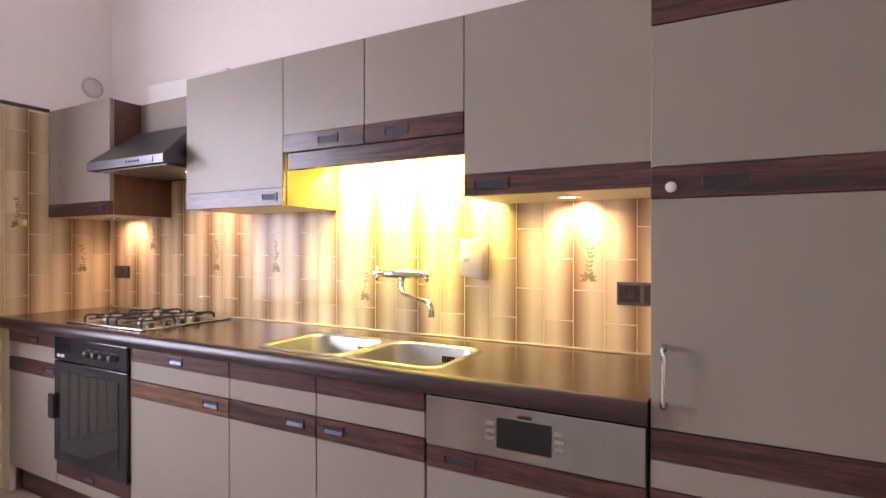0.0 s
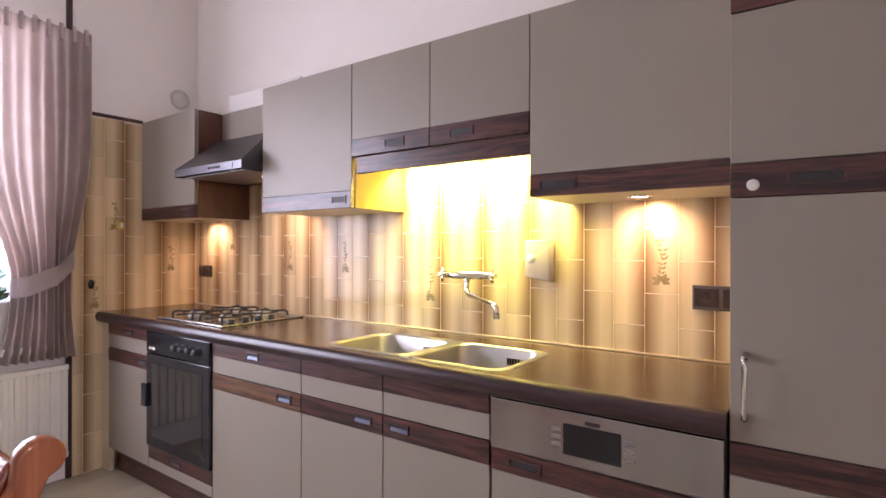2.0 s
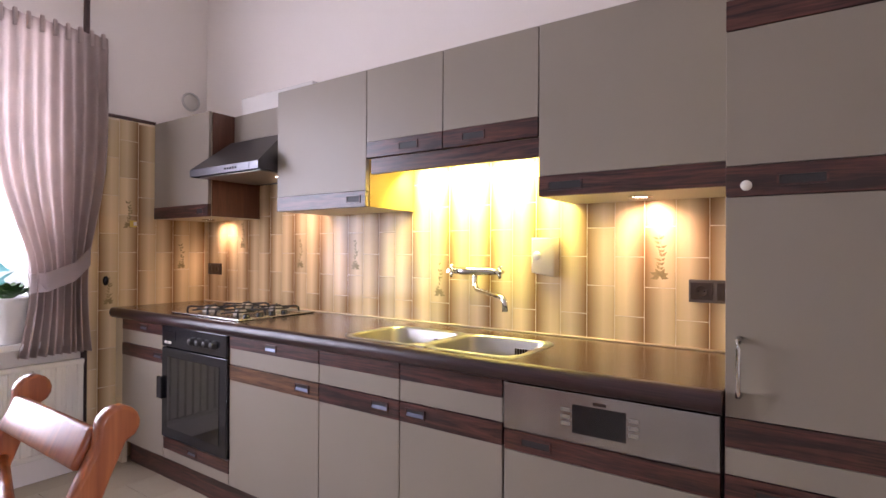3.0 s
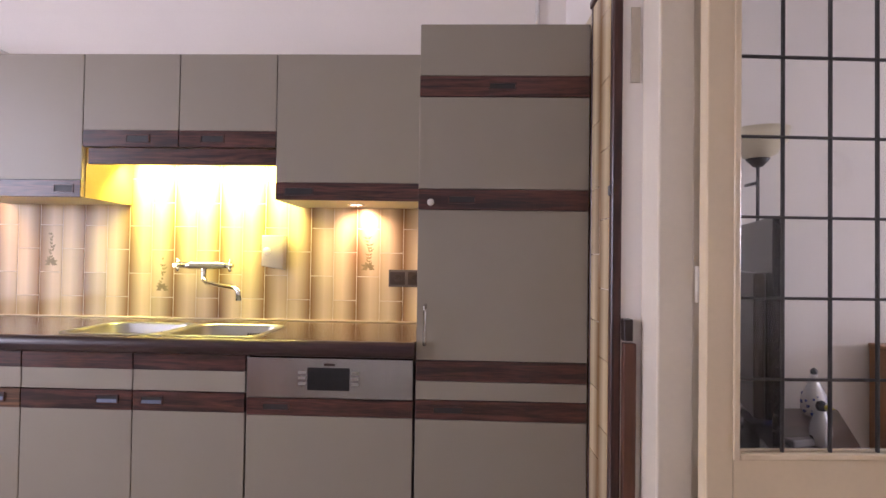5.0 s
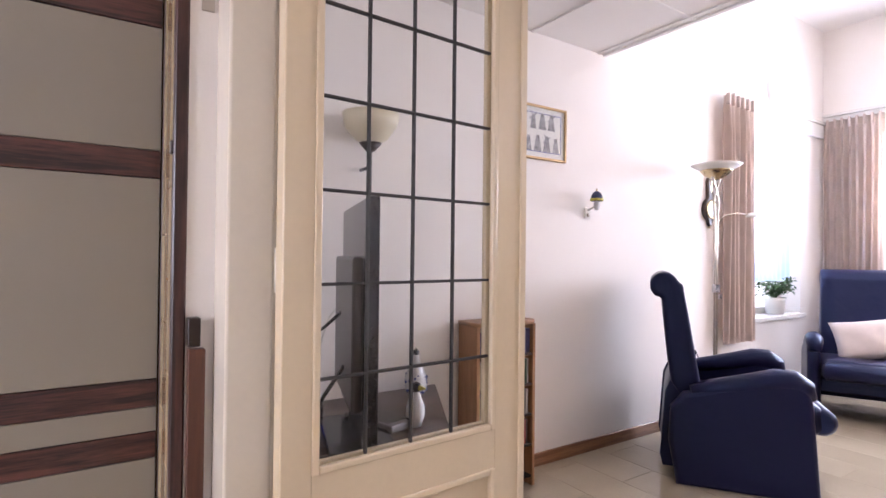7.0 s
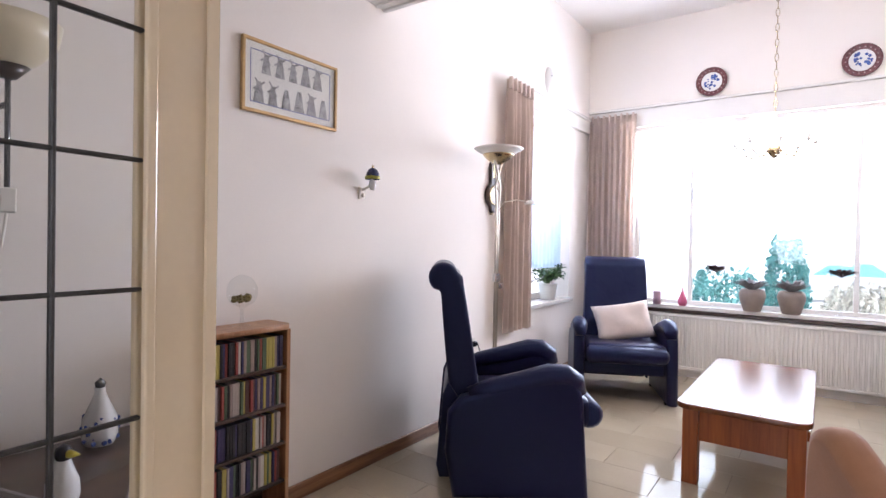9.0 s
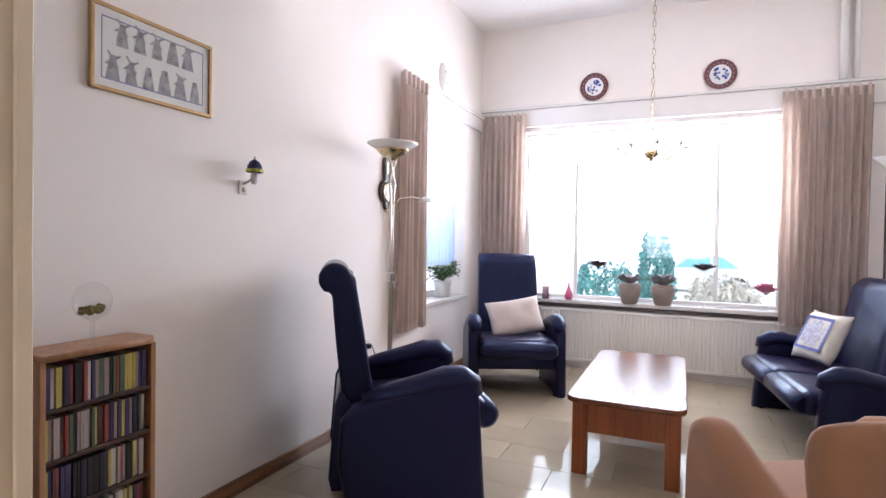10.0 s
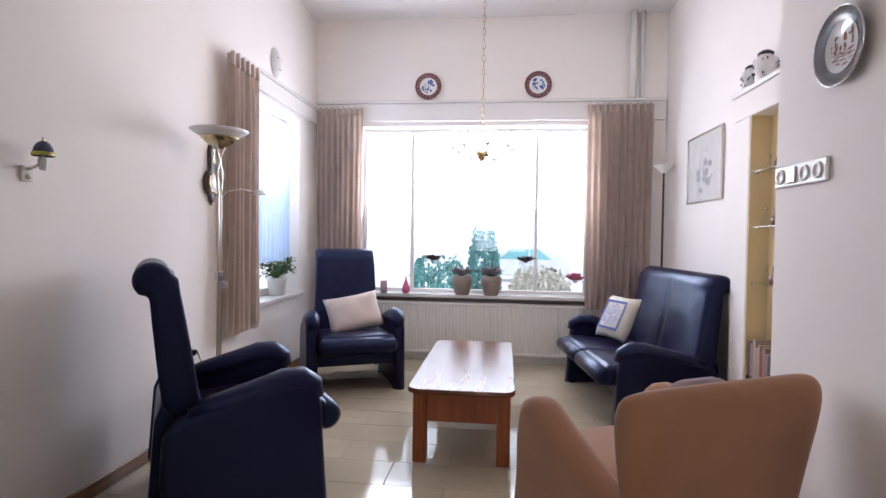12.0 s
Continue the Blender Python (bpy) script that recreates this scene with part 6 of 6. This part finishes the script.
rp_ = random.Random(31)
pp = thing("potted_plant", "leafy green plant in a white pot on the side window sill", "plant", pose(5.44, 0.635, SWZ0 + 0.034))
part("pot", lathe([(0, 0.001), (0.068, 0.001), (0.082, 0.12), (0.09, 0.145), (0.082, 0.146), (0.075, 0.13), (0, 0.12)], 28), WHITEPOT, pp)
lf = bmesh.new()
for k in range(26):
    a, L, rise = rp_.uniform(0, 6.283), rp_.uniform(0.16, 0.32), rp_.uniform(0.5, 1.3)
    c_, s_ = math.cos(a), math.sin(a)
    line = [Vector((c_ * (0.01 + L * t * math.cos(rise)), s_ * (0.01 + L * t * math.cos(rise)), 0.12 + L * (t * math.sin(rise) - 0.42 * t * t))) for t in (0, 0.25, 0.5, 0.75, 1)]
    tube(line, 0.002, 4, lf)
    for p in line[1:]:
        for q in range(5):
            e = Euler((rp_.uniform(-0.7, 0.7), rp_.uniform(-0.7, 0.7), rp_.uniform(0, 6.283))).to_matrix()
            w = rp_.uniform(0.016, 0.026)
            o_ = p + Vector((rp_.uniform(-0.02, 0.02), rp_.uniform(-0.02, 0.02), rp_.uniform(-0.012, 0.012)))
            f = lf.faces.new([lf.verts.new(o_ + e @ Vector(v)) for v in ((0, 0, 0), (w, -w * 0.45, 0.004), (w * 2.0, 0, -0.003), (w, w * 0.45, 0.004))])
            f.smooth = True
part("leaves", lf, GREEN, pp, "", Matrix.Diagonal((1.35, 0.8, 1.2, 1)))
for y in (-0.915, -1.195):
    p_ = thing("potted_succulent", "grey-green succulent in a taupe vase-shaped pot on the front sill", "plant", pose(6.17, y, FWZ0 + 0.034), "sill succulents")
    part("pot", lathe([(0, 0.001), (0.062, 0.001), (0.07, 0.015), (0.095, 0.10), (0.102, 0.14), (0.094, 0.175), (0.08, 0.19), (0.072, 0.185), (0, 0.175)], 28), STONEPOT, p_)
    part("leaves", leafy(bmesh.new(), 80, 0.015, 0.165, 0.034, 0.85, rp_, 0.45, 0.175), BLUEGREEN, p_, "rosettes of grey-green leaves")
kp = thing("potted_plant", "bushy green plant in a white pot on the kitchen sill", "plant", pose(XL - 0.03, -0.50, KWZ0 + 0.034))
part("pot", lathe([(0, 0.001), (0.08, 0.001), (0.10, 0.20), (0.115, 0.235), (0.10, 0.236), (0.09, 0.22), (0, 0.215)], 28), WHITEPOT, kp)
part("leaves", leafy(bmesh.new(), 130, 0.01, 0.15, 0.035, 0.9, rp_, 0.6, 0.22), GREEN, kp)
for y in (-0.63, -1.52):
    s_ = thing("footed_bowl", "clear glass footed bowl with dark dried twigs on the front sill", "bowl", pose(6.19, y, FWZ0 + 0.034), "sill bowls")
    g = part("bowl", lathe([(0.045, 0.001), (0.04, 0.006), (0.008, 0.02), (0.007, 0.26), (0.02, 0.285), (0.085, 0.31), (0.092, 0.345), (0.088, 0.345), (0.08, 0.315), (0, 0.295)], 28), GLASS, s_)
    g.visible_shadow = False
    part("twigs", leafy(bmesh.new(), 110, 0.005, 0.115, 0.022, 0.7, rp_, 0.3, 0.318), DARKDRY, s_)
dv = thing("drop_vase", "pink teardrop glass vase on the front sill", "vase", pose(6.17, -0.365, FWZ0 + 0.034))
part("body", lathe([(0, 0.001), (0.028, 0.001), (0.04, 0.03), (0.038, 0.055), (0.02, 0.10), (0.007, 0.14), (0.006, 0.165), (0, 0.166)], 24), PINK, dv)
cd = thing("candle", "mauve candle in a glass holder on the front sill", "candle", pose(6.16, -0.145, FWZ0 + 0.034))
part("wax", lathe([(0, 0.001), (0.033, 0.001), (0.033, 0.12), (0, 0.118)], 20), MAUVE, cd)
fb = thing("flower_bowl", "glass bowl with pink flowers on the front sill", "flowers", pose(6.15, -1.985, FWZ0 + 0.034))
g = part("bowl", lathe([(0.05, 0.001), (0.02, 0.02), (0.02, 0.10), (0.08, 0.14), (0.10, 0.175), (0.095, 0.175), (0, 0.13)], 24), GLASS, fb)
g.visible_shadow = False
part("flowers", leafy(bmesh.new(), 90, 0.005, 0.13, 0.06, 1.0, rp_, 0.5, 0.14), mat("pink_petal", (0.72, 0.24, 0.34), 0.6, vary=0.2, scale=20, bump=0), fb)

# ---- corner behind the glazed door ----
ts = thing("tv_stand", "low dark wood cabinet in the corner behind the glazed door", "cabinet")
CAB = [(0.88, -0.01), (1.53, -0.01), (1.82, YB - 0.022), (0.88, YB - 0.022)]
part("body", extrude_outline(CAB, 0.06, 0.525, "z"), DARKWOOD, ts)
part("top", extrude_outline([(0.87, -0.035), (1.55, -0.035), (1.86, YB - 0.018), (0.87, YB - 0.018)], 0.526, 0.55, "z", 0.003, 1), DARKWOOD, ts)
part("plinth", extrude_outline([(0.91, 0.03), (1.50, 0.03), (1.76, YB - 0.05), (0.91, YB - 0.05)], 0.0, 0.059, "z"), DARKWOOD, ts)
for k in range(2):
    d_ = part("door", boxm(0.89 + 0.32 * k, 1.205 + 0.32 * k, -0.026, -0.011, 0.07, 0.52, 0.002), DARKWOOD, ts)
    part("knob", lathe([(0.006, 0), (0.011, 0.012), (0, 0.018)], 10), BRASS, d_, "", pose(1.18 + 0.06 * k, -0.026, 0.34, 90, 0, 0))
tv = thing("television", "black flat television seen from behind on the dark cabinet", "television", pose(1.235, 0.09, 0.55, 0, 0, 74))
part("panel", boxm(-0.31, 0.31, -0.02, 0.015, 0.06, 0.80, 0.006, 2), BLACK, tv)
part("rear_cover", boxm(-0.24, 0.24, 0.015, 0.05, 0.14, 0.62, 0.012, 2), DARKPLASTIC, tv)
part("neck", boxm(-0.05, 0.05, -0.012, 0.02, 0.012, 0.065), BLACK, tv)
part("foot", boxm(-0.2, 0.2, -0.11, 0.11, 0.0, 0.012, 0.004), BLACK, tv)
part("cable", tube([(0.05, 0.05, 0.42), (0.12, 0.10, 0.36), (0.24, 0.16, 0.30), (0.30, 0.22, 0.10), (0.26, 0.22, 0.01)], 0.006, 6), BLACK, tv)
part("cable", tube([(-0.05, 0.05, 0.25), (0.0, 0.11, 0.14), (0.10, 0.16, 0.01)], 0.007, 6), BLACK, tv)
bx_ = thing("set_top_box", "small black set-top box with a blue light on the dark cabinet", "set-top box", pose(1.10, 0.38, 0.55, 0, 0, 20))
part("case", boxm(-0.10, 0.10, -0.07, 0.07, 0.0, 0.045, 0.006, 2), BLACK, bx_)
part("indicator", boxm(-0.03, 0.03, -0.0725, -0.0695, 0.018, 0.028, 0.001), mat("blue_indicator", (0.05, 0.08, 0.6), 0.3, emit=0.6, bump=0), bx_, "glowing blue indicator")
rt = thing("router", "flat grey router lying beside the television", "router", pose(1.36, 0.16, 0.55, 0, 0, 16))
part("case", boxm(-0.06, 0.06, -0.13, 0.13, 0.0, 0.028, 0.006, 2), mat("grey_plastic", (0.20, 0.19, 0.19), 0.4, vary=0.05, bump=0.005), rt)
part("vent_strip", boxm(-0.045, 0.045, -0.1, 0.1, 0.0275, 0.0295, 0.001), DARKPLASTIC, rt, "dark vent strip")
db = thing("delft_bottle", "blue and white porcelain bottle on the dark cabinet", "bottle", pose(1.69, 0.45, 0.55))
part("body", lathe([(0, 0.001), (0.04, 0.001), (0.05, 0.03), (0.048, 0.08), (0.025, 0.13), (0.014, 0.16), (0.016, 0.175), (0, 0.176)], 24), PORCELAIN, db)
part("stopper", lathe([(0.012, 0), (0.016, 0.015), (0, 0.03)], 12), PEWTER, db, "", pose(0, 0, 0.175))
bm = bmesh.new()
for k in range(40):
    a, zz = rp_.uniform(0, 6.28), rp_.uniform(0.01, 0.10)
    q = 0.047 if zz < 0.08 else 0.040
    bmesh.ops.create_icosphere(bm, subdivisions=1, radius=rp_.uniform(0.004, 0.009), matrix=pose(q * math.cos(a), q * math.sin(a), zz))
part("painting", bm, DELFT, db, "blue painted pattern")
bd_ = thing("bird_figurine", "black and white bird figurine with a yellow beak", "figurine", pose(1.455, 0.055, 0.55))
part("body", lathe([(0, 0.0), (0.028, 0.002), (0.045, 0.05), (0.042, 0.09), (0.026, 0.13), (0.02, 0.15)], 20), PORCELAIN, bd_)
BIRDBLACK = mat("black_glaze", (0.02, 0.02, 0.026), 0.25, vary=0.2, bump=0)
part("head", lathe([(0, -0.022), (0.018, -0.014), (0.024, 0.004), (0.018, 0.02), (0, 0.028)], 18), BIRDBLACK, bd_, "black head", pose(0, -0.006, 0.165))
part("wing", lathe([(0, 0.0), (0.018, 0.02), (0.026, 0.06), (0.018, 0.10), (0, 0.12)], 14), BIRDBLACK, bd_, "folded black wing", pose(-0.03, 0.0, 0.012, 0, 12, 0))
part("beak", lathe([(0.012, 0), (0.008, 0.02), (0, 0.04)], 10), mat("yellow_glaze", (0.6, 0.5, 0.05), 0.3), bd_, "yellow beak", pose(0.006, -0.022, 0.168, 90, 0, 30))
bd_.scale = (0.8, 0.8, 0.85)
ul = thing("corner_uplighter", "wall uplighter with cream glass bowl and hanging cord", "wall lamp", pose(1.46, 0.47, 1.655))
part("shade", lathe([(0.03, 0.0), (0.07, 0.02), (0.115, 0.075), (0.125, 0.13), (0.118, 0.13), (0.10, 0.07), (0.03, 0.012)], 32), mat("cream_glass", (0.70, 0.62, 0.45), 0.3, vary=0.04, bump=0), ul, "cream glass bowl")
part("cap", lathe([(0.0, -0.035), (0.02, -0.03), (0.05, 0.004), (0.03, 0.006)], 24), DARKPLASTIC, ul, "dark cap")
part("pole", tube([(0, 0, -0.03), (0, 0, -0.33)], 0.007, 8), PEWTER, ul)
part("bracket", tube([(0, 0, -0.10), (0, 0.098, -0.10)], 0.008, 8), PEWTER, ul)
part("switch", boxm(-0.02, 0.02, -0.012, 0.012, -0.40, -0.33, 0.004), WHITEPLASTIC, ul)
part("cord", tube([(0, 0, -0.40), (-0.01, 0.01, -0.5), (-0.06, 0.03, -0.62), (-0.16, 0.05, -0.75), (-0.22, 0.06, -0.95)], 0.004, 6), WHITEPLASTIC, ul)

# ---- kitchen chair ----
kcx = thing("dining_chair", "orange-brown lacquered wooden chair with scrolled back posts and broad top rail", "chair", pose(-1.075, -1.19, 0, 0, 0, 0))
kcx.scale = (1, 1, 0.98)
POST = [(0.20, 0.0, 0.016), (0.13, 0.18, 0.020), (0.075, 0.36, 0.025), (0.058, 0.48, 0.028), (0.07, 0.62, 0.029), (0.10, 0.74, 0.029), (0.14, 0.84, 0.027), (0.168, 0.90, 0.025)]
post_outline = [(y + w, z + 0.2 * w) for y, z, w in POST]
post_outline += [(0.182 + 0.036 * math.cos(radians(t)), 0.938 + 0.036 * math.sin(radians(t))) for t in range(-40, 191, 23)]
post_outline += [(y - w, z + 0.2 * w) for y, z, w in reversed(POST)]
for s in (-1, 1):
    x = s * 0.205
    part("back_leg", soft_extrude(post_outline, x - 0.017, x + 0.017, 0.007), CHAIRWOOD, kcx)
    part("front_leg", tube([(s * 0.19, -0.33, 0.0), (s * 0.20, -0.33, 0.44)], [0.016, 0.022], 10), CHAIRWOOD, kcx)
    part("side_stretcher", tube([(s * 0.195, -0.33, 0.20), (s * 0.2, 0.13, 0.20)], 0.011, 8), CHAIRWOOD, kcx)
    part("cross_rail", tube([(s * 0.19, 0.07, 0.58), (s * 0.08, 0.09, 0.67), (-s * 0.06, 0.10, 0.73), (-s * 0.19, 0.125, 0.80)], 0.013, 8), CHAIRWOOD, kcx)
rail = rounded_slab(0.376, 0.024, 0.078, 0.009, 2)
for v in rail.verts:
    v.co.y += 0.03 * (1 - (v.co.x / 0.19) ** 2)
part("top_rail", rail, CHAIRWOOD, kcx, "", pose(0, 0.138, 0.90, -24, 0, 0))
part("seat", boxm(-0.215, 0.215, -0.36, 0.03, 0.44, 0.475, 0.012, 3), CHAIRWOOD, kcx)

# ---- outside ----
gnd = structure("ground", boxm(-60, 90, -60, 60, -0.6, -0.35), LAWN, "lawn and garden around the house", "ground")
structure("pavement", boxm(6.6, 66.0, -45, 45, -0.35, -0.33), PAVING, "pale paved forecourt and street in front of the window", "pavement")


def bush(name, label, m, w, h, d, n, material, seed, size=0.09):
    o = thing(name, label, "bush", m)
    r = random.Random(seed)
    bm = bmesh.new()
    for k in range(n):
        a, b = r.uniform(0, 6.283), r.uniform(-0.3, 1)
        q = (1 - b * b * 0.6) ** 0.5 * r.uniform(0.75, 1.08)
        p = Vector((w / 2 * q * math.cos(a), d / 2 * q * math.sin(a), h * (0.35 + 0.6 * b * r.uniform(0.8, 1.1))))
        e = Euler((r.uniform(0, 6), r.uniform(0, 6), r.uniform(0, 6))).to_matrix()
        s = size * r.uniform(0.6, 1.4)
        bm.faces.new([bm.verts.new(p + e @ Vector(v)) for v in ((-s, 0, 0), (0, -s * 0.5, s * 0.1), (s, 0, 0), (0, s * 0.5, s * 0.1))])
    part("leaves", bm, material, o)
    part("stem", tube([(0, 0, -0.02), (0.05, 0.03, h * 0.4), (0.02, -0.03, h * 0.75)], [0.05, 0.035, 0.015], 8), DARKWOOD, o)
    return o


bush("garden_bush", "dense green garden bush outside the front window", pose(8.6, -0.40, -0.35), 1.0, 1.28, 0.9, 2200, HEDGE, 5, 0.04)
bush("garden_conifer", "slim tall conifer outside the front window", pose(9.6, -1.02, -0.35), 0.62, 1.72, 0.55, 1800, HEDGE, 6, 0.045)
bush("garden_bush", "low pale flowering bush outside the front window", pose(8.3, -1.80, -0.35), 1.6, 1.18, 0.9, 2200, mat("pale_leaf", (0.62, 0.62, 0.54), 0.7, vary=0.5, scale=10), 7, 0.05)
bush("garden_bush", "green bush outside the side window", pose(5.2, 2.6, -0.35), 1.6, 1.6, 1.0, 900, HEDGE, 9, 0.08)
bush("garden_bush", "green bush outside the kitchen window", pose(-5.4, -0.6, -0.35), 1.6, 1.5, 1.8, 900, HEDGE, 10, 0.08)
# parked car across the street
pc = thing("parked_car", "pale blue-green parked car across the street", "car", pose(20.0, -1.9, -0.33, 0, 0, 90))
pc.scale = (0.85, 0.85, 0.85)
CARPAINT = mat("car_paint", (0.80, 0.84, 0.84), 0.25, vary=0.05, bump=0, coat=0.6)
part("body", extrude_outline([(-2.0, 0.25), (2.0, 0.25), (2.05, 0.55), (1.95, 0.75), (1.1, 0.88), (0.55, 1.32), (0.1, 1.42), (-0.9, 1.42), (-1.5, 1.2), (-1.95, 0.92), (-2.05, 0.6)], -0.8, 0.8, "y", 0.06, 2), CARPAINT, pc)
for s in (-1, 1):
    for x0, x1, t0, t1 in ((-1.35, -0.5, -0.8, -0.5), (-0.42, 0.75, -0.42, 0.25)):
        part("window", extrude_outline([(x0, 0.92), (x1, 0.92), (t1, 1.33), (t0, 1.33)], s * 0.79, s * 0.812, "y"), mat("car_glass", (0.24, 0.58, 0.60), 0.1, bump=0), pc)
    for x in (-1.3, 1.3):
        w_ = part("wheel", lathe([(0, -0.1), (0.3, -0.1), (0.32, -0.05), (0.32, 0.05), (0.3, 0.1), (0, 0.1)], 24), IRON, pc, "", pose(x, s * 0.72, 0.32, 90, 0, 0))
        part("rim", lathe([(0, 0.0), (0.19, 0.01), (0.2, 0.0)], 20), NICKEL, w_, "", pose(0, 0, -s * 0.105, 0 if s < 0 else 180, 0, 0))
HAZE = mat("bright_overcast_sky", (0.82, 0.94, 1.0), 1.0, emit=4.5, vary=0.02, bump=0)
bk = thing("backdrop", "bright white overcast sky far beyond the windows", "backdrop", kind="structure")
part("sky_panel", boxm(70, 70.2, -55, 55, -0.35, 45), HAZE, bk)
part("sky_panel", boxm(-30, 60, 55, 55.2, -0.35, 45), mat("pale_blue_overcast_sky", (0.74, 0.90, 1.0), 1.0, emit=0.5, vary=0.02, bump=0), bk, "pale blue side of the sky")
part("sky_panel", boxm(-55.2, -55, -55, 55, -0.35, 45), HAZE, bk)

# ---- tiles of the floor and walls, last ----
def piece_mesh(name, w, d, h, bevel, material):
    """A bevelled slab on local x, z with its face towards local -y."""
    bm = boxm(-w / 2, w / 2, 0, d, -h / 2, h / 2)
    front = [e for e in bm.edges if all(v.co.y < 1e-6 for v in e.verts)]
    bmesh.ops.bevel(bm, geom=front, offset=bevel, segments=1, affect="EDGES")
    return mesh_from(name, bm, material)


TW, THT = 0.1085, 0.2235
tile_cache = {}


def wall_tiles(parent, length, z0, z1, place, first=0, holes=(), zbase=0.999):
    """Tiles in columns along a wall; place(s) gives the pose of the column's middle at floor level."""
    n = int(math.ceil(length / TW - 0.3))
    for k in range(n):
        w = min(TW, length - k * TW)
        if w < 0.02:
            continue
        zz = zbase + (0.5 * THT if (k + first) % 2 == 0 else 0.0)
        z = zz - THT * math.ceil((zz - z0) / THT)
        while z < z1 - 0.004:
            a, b = max(z, z0), min(z + THT, z1)
            if b - a > 0.012:
                key = (round(w, 3), round(b - a, 3))
                if key not in tile_cache:
                    tile_cache[key] = piece_mesh("tile", w - 0.0032, 0.007, b - a - 0.0032, 0.0008, TILE)
                ob = new("tile", tile_cache[key])
                ob.parent = parent
                flip = 180 if (k + first) % 2 else 0
                ob.matrix_basis = place(k * TW + w / 2) @ pose(0, 0, (a + b) / 2) @ pose(0, 0, 0, 0, flip, 0)
            z += THT


tiled = thing("tiled_splashback", "glazed beige and brown wall tiles above the worktop", "wall tiles", kind="structure")
part("bedding", boxm(XL, 0.0, YB - 0.0085, YB, 0.9, 1.66), GROUT, tiled)
wall_tiles(tiled, 3.2, 0.902, 1.66, lambda s: pose(-s, YB - 0.0095, 0))
tiled = thing("tiled_end_wall", "glazed beige and brown tiles on the kitchen end wall", "wall tiles", kind="structure")
part("bedding", boxm(XL, XL + 0.0085, -0.15, YB - 0.01, 0.0, 2.016), GROUT, tiled)
wall_tiles(tiled, YB - 0.01 + 0.15, 0.002, 2.014, lambda s: pose(XL + 0.0095, YB - 0.012 - s, 0, 0, 0, 90), 1)
tiled = thing("tiled_wall_end", "glazed beige tiles on the narrow wall end", "wall tiles", kind="structure")
wall_tiles(tiled, 0.222, 0.002, 2.098, lambda s: pose(0.6155, -0.023 - s, 0, 0, 0, -90), 1)



def sprig(parent, m, seed):
    """A painted sprig on a tile: stems, small leaves and two larger leaves."""
    r = random.Random(seed)
    bm = bmesh.new()

    layer = [0]

    def leaf(x, z, a, L, w):
        layer[0] += 1
        c, s = math.cos(a), math.sin(a)
        pts = [(0, 0), (L * 0.35, w), (L, 0), (L * 0.35, -w)]
        bm.faces.new([bm.verts.new((x + p * c - q * s, -0.0004 - 0.00004 * layer[0], z + p * s + q * c)) for p, q in pts])
    for k in range(9):
        t = k / 8
        x, z = 0.012 * math.sin(3 * t) - 0.005, -0.06 + 0.125 * t
        leaf(x, z, 1.57 + 0.2 * math.sin(5 * t), 0.017, 0.0007)
        for s in (-1, 1):
            if r.random() < 0.75:
                leaf(x, z, 1.57 - s * r.uniform(0.5, 1.2), r.uniform(0.014, 0.027), 0.005)
    for a in (0.3, 1.0, 2.1, 2.8, -0.3, 3.5):
        leaf(0.0, -0.068, a, r.uniform(0.026, 0.038), 0.010)
    return part("painted_sprig", bm, SPRIG, parent, "olive painted sprig", m)


SPRIG = mat("olive_tile_paint", (0.27, 0.20, 0.08), 0.5, vary=0.3, scale=40, bump=0)
splash = bpy.data.objects["tiled_splashback"]
endw = bpy.data.objects["tiled_end_wall"]
for k, z in ((2, 1.226), (6, 1.338), (11, 1.003), (16, 1.226), (20, 1.003), (25, 1.226)):
    off = 0.0 if k % 2 else 0.5 * THT
    zc = 0.999 + off + THT * round((z - 0.999 - off) / THT) + THT / 2
    zc = zc if zc < 1.36 else zc - THT
    sprig(splash, pose(-(k + 0.5) * TW, YB - 0.0097, zc), k)
for k, z in ((1, 1.2), (4, 1.45), (5, 1.0)):
    sprig(endw, pose(XL + 0.0097, YB - 0.012 - (k + 0.5) * TW, z, 0, 0, 90), 40 + k)

# floor tiles
FT_X, FT_Y = 0.265, 0.60
slab = {}
row = 0
x = 3.585 - FT_X * 26
while x < XF:
    y = -1.323 - FT_Y * 4 + (0.0 if row % 2 == 0 else 0.3)
    while y < YB:
        x0, x1, y0, y1 = max(x, XL), min(x + FT_X, XF), max(y, KBACK), min(y + FT_Y, YB)
        if x1 - x0 > 0.02 and y1 - y0 > 0.02:
            key = (round(x1 - x0, 3), round(y1 - y0, 3))
            if key not in slab:
                slab[key] = piece_mesh("floor_tile", key[0] - 0.0025, 0.0058, key[1] - 0.0025, 0.0008, FLOORTILE)
            ob = new("floor_tile", slab[key])
            ob.parent = floor
            ob.matrix_basis = pose((x0 + x1) / 2, (y0 + y1) / 2, 0.0, -90, 0, 0)
        y += FT_Y
    x += FT_X
    row += 1
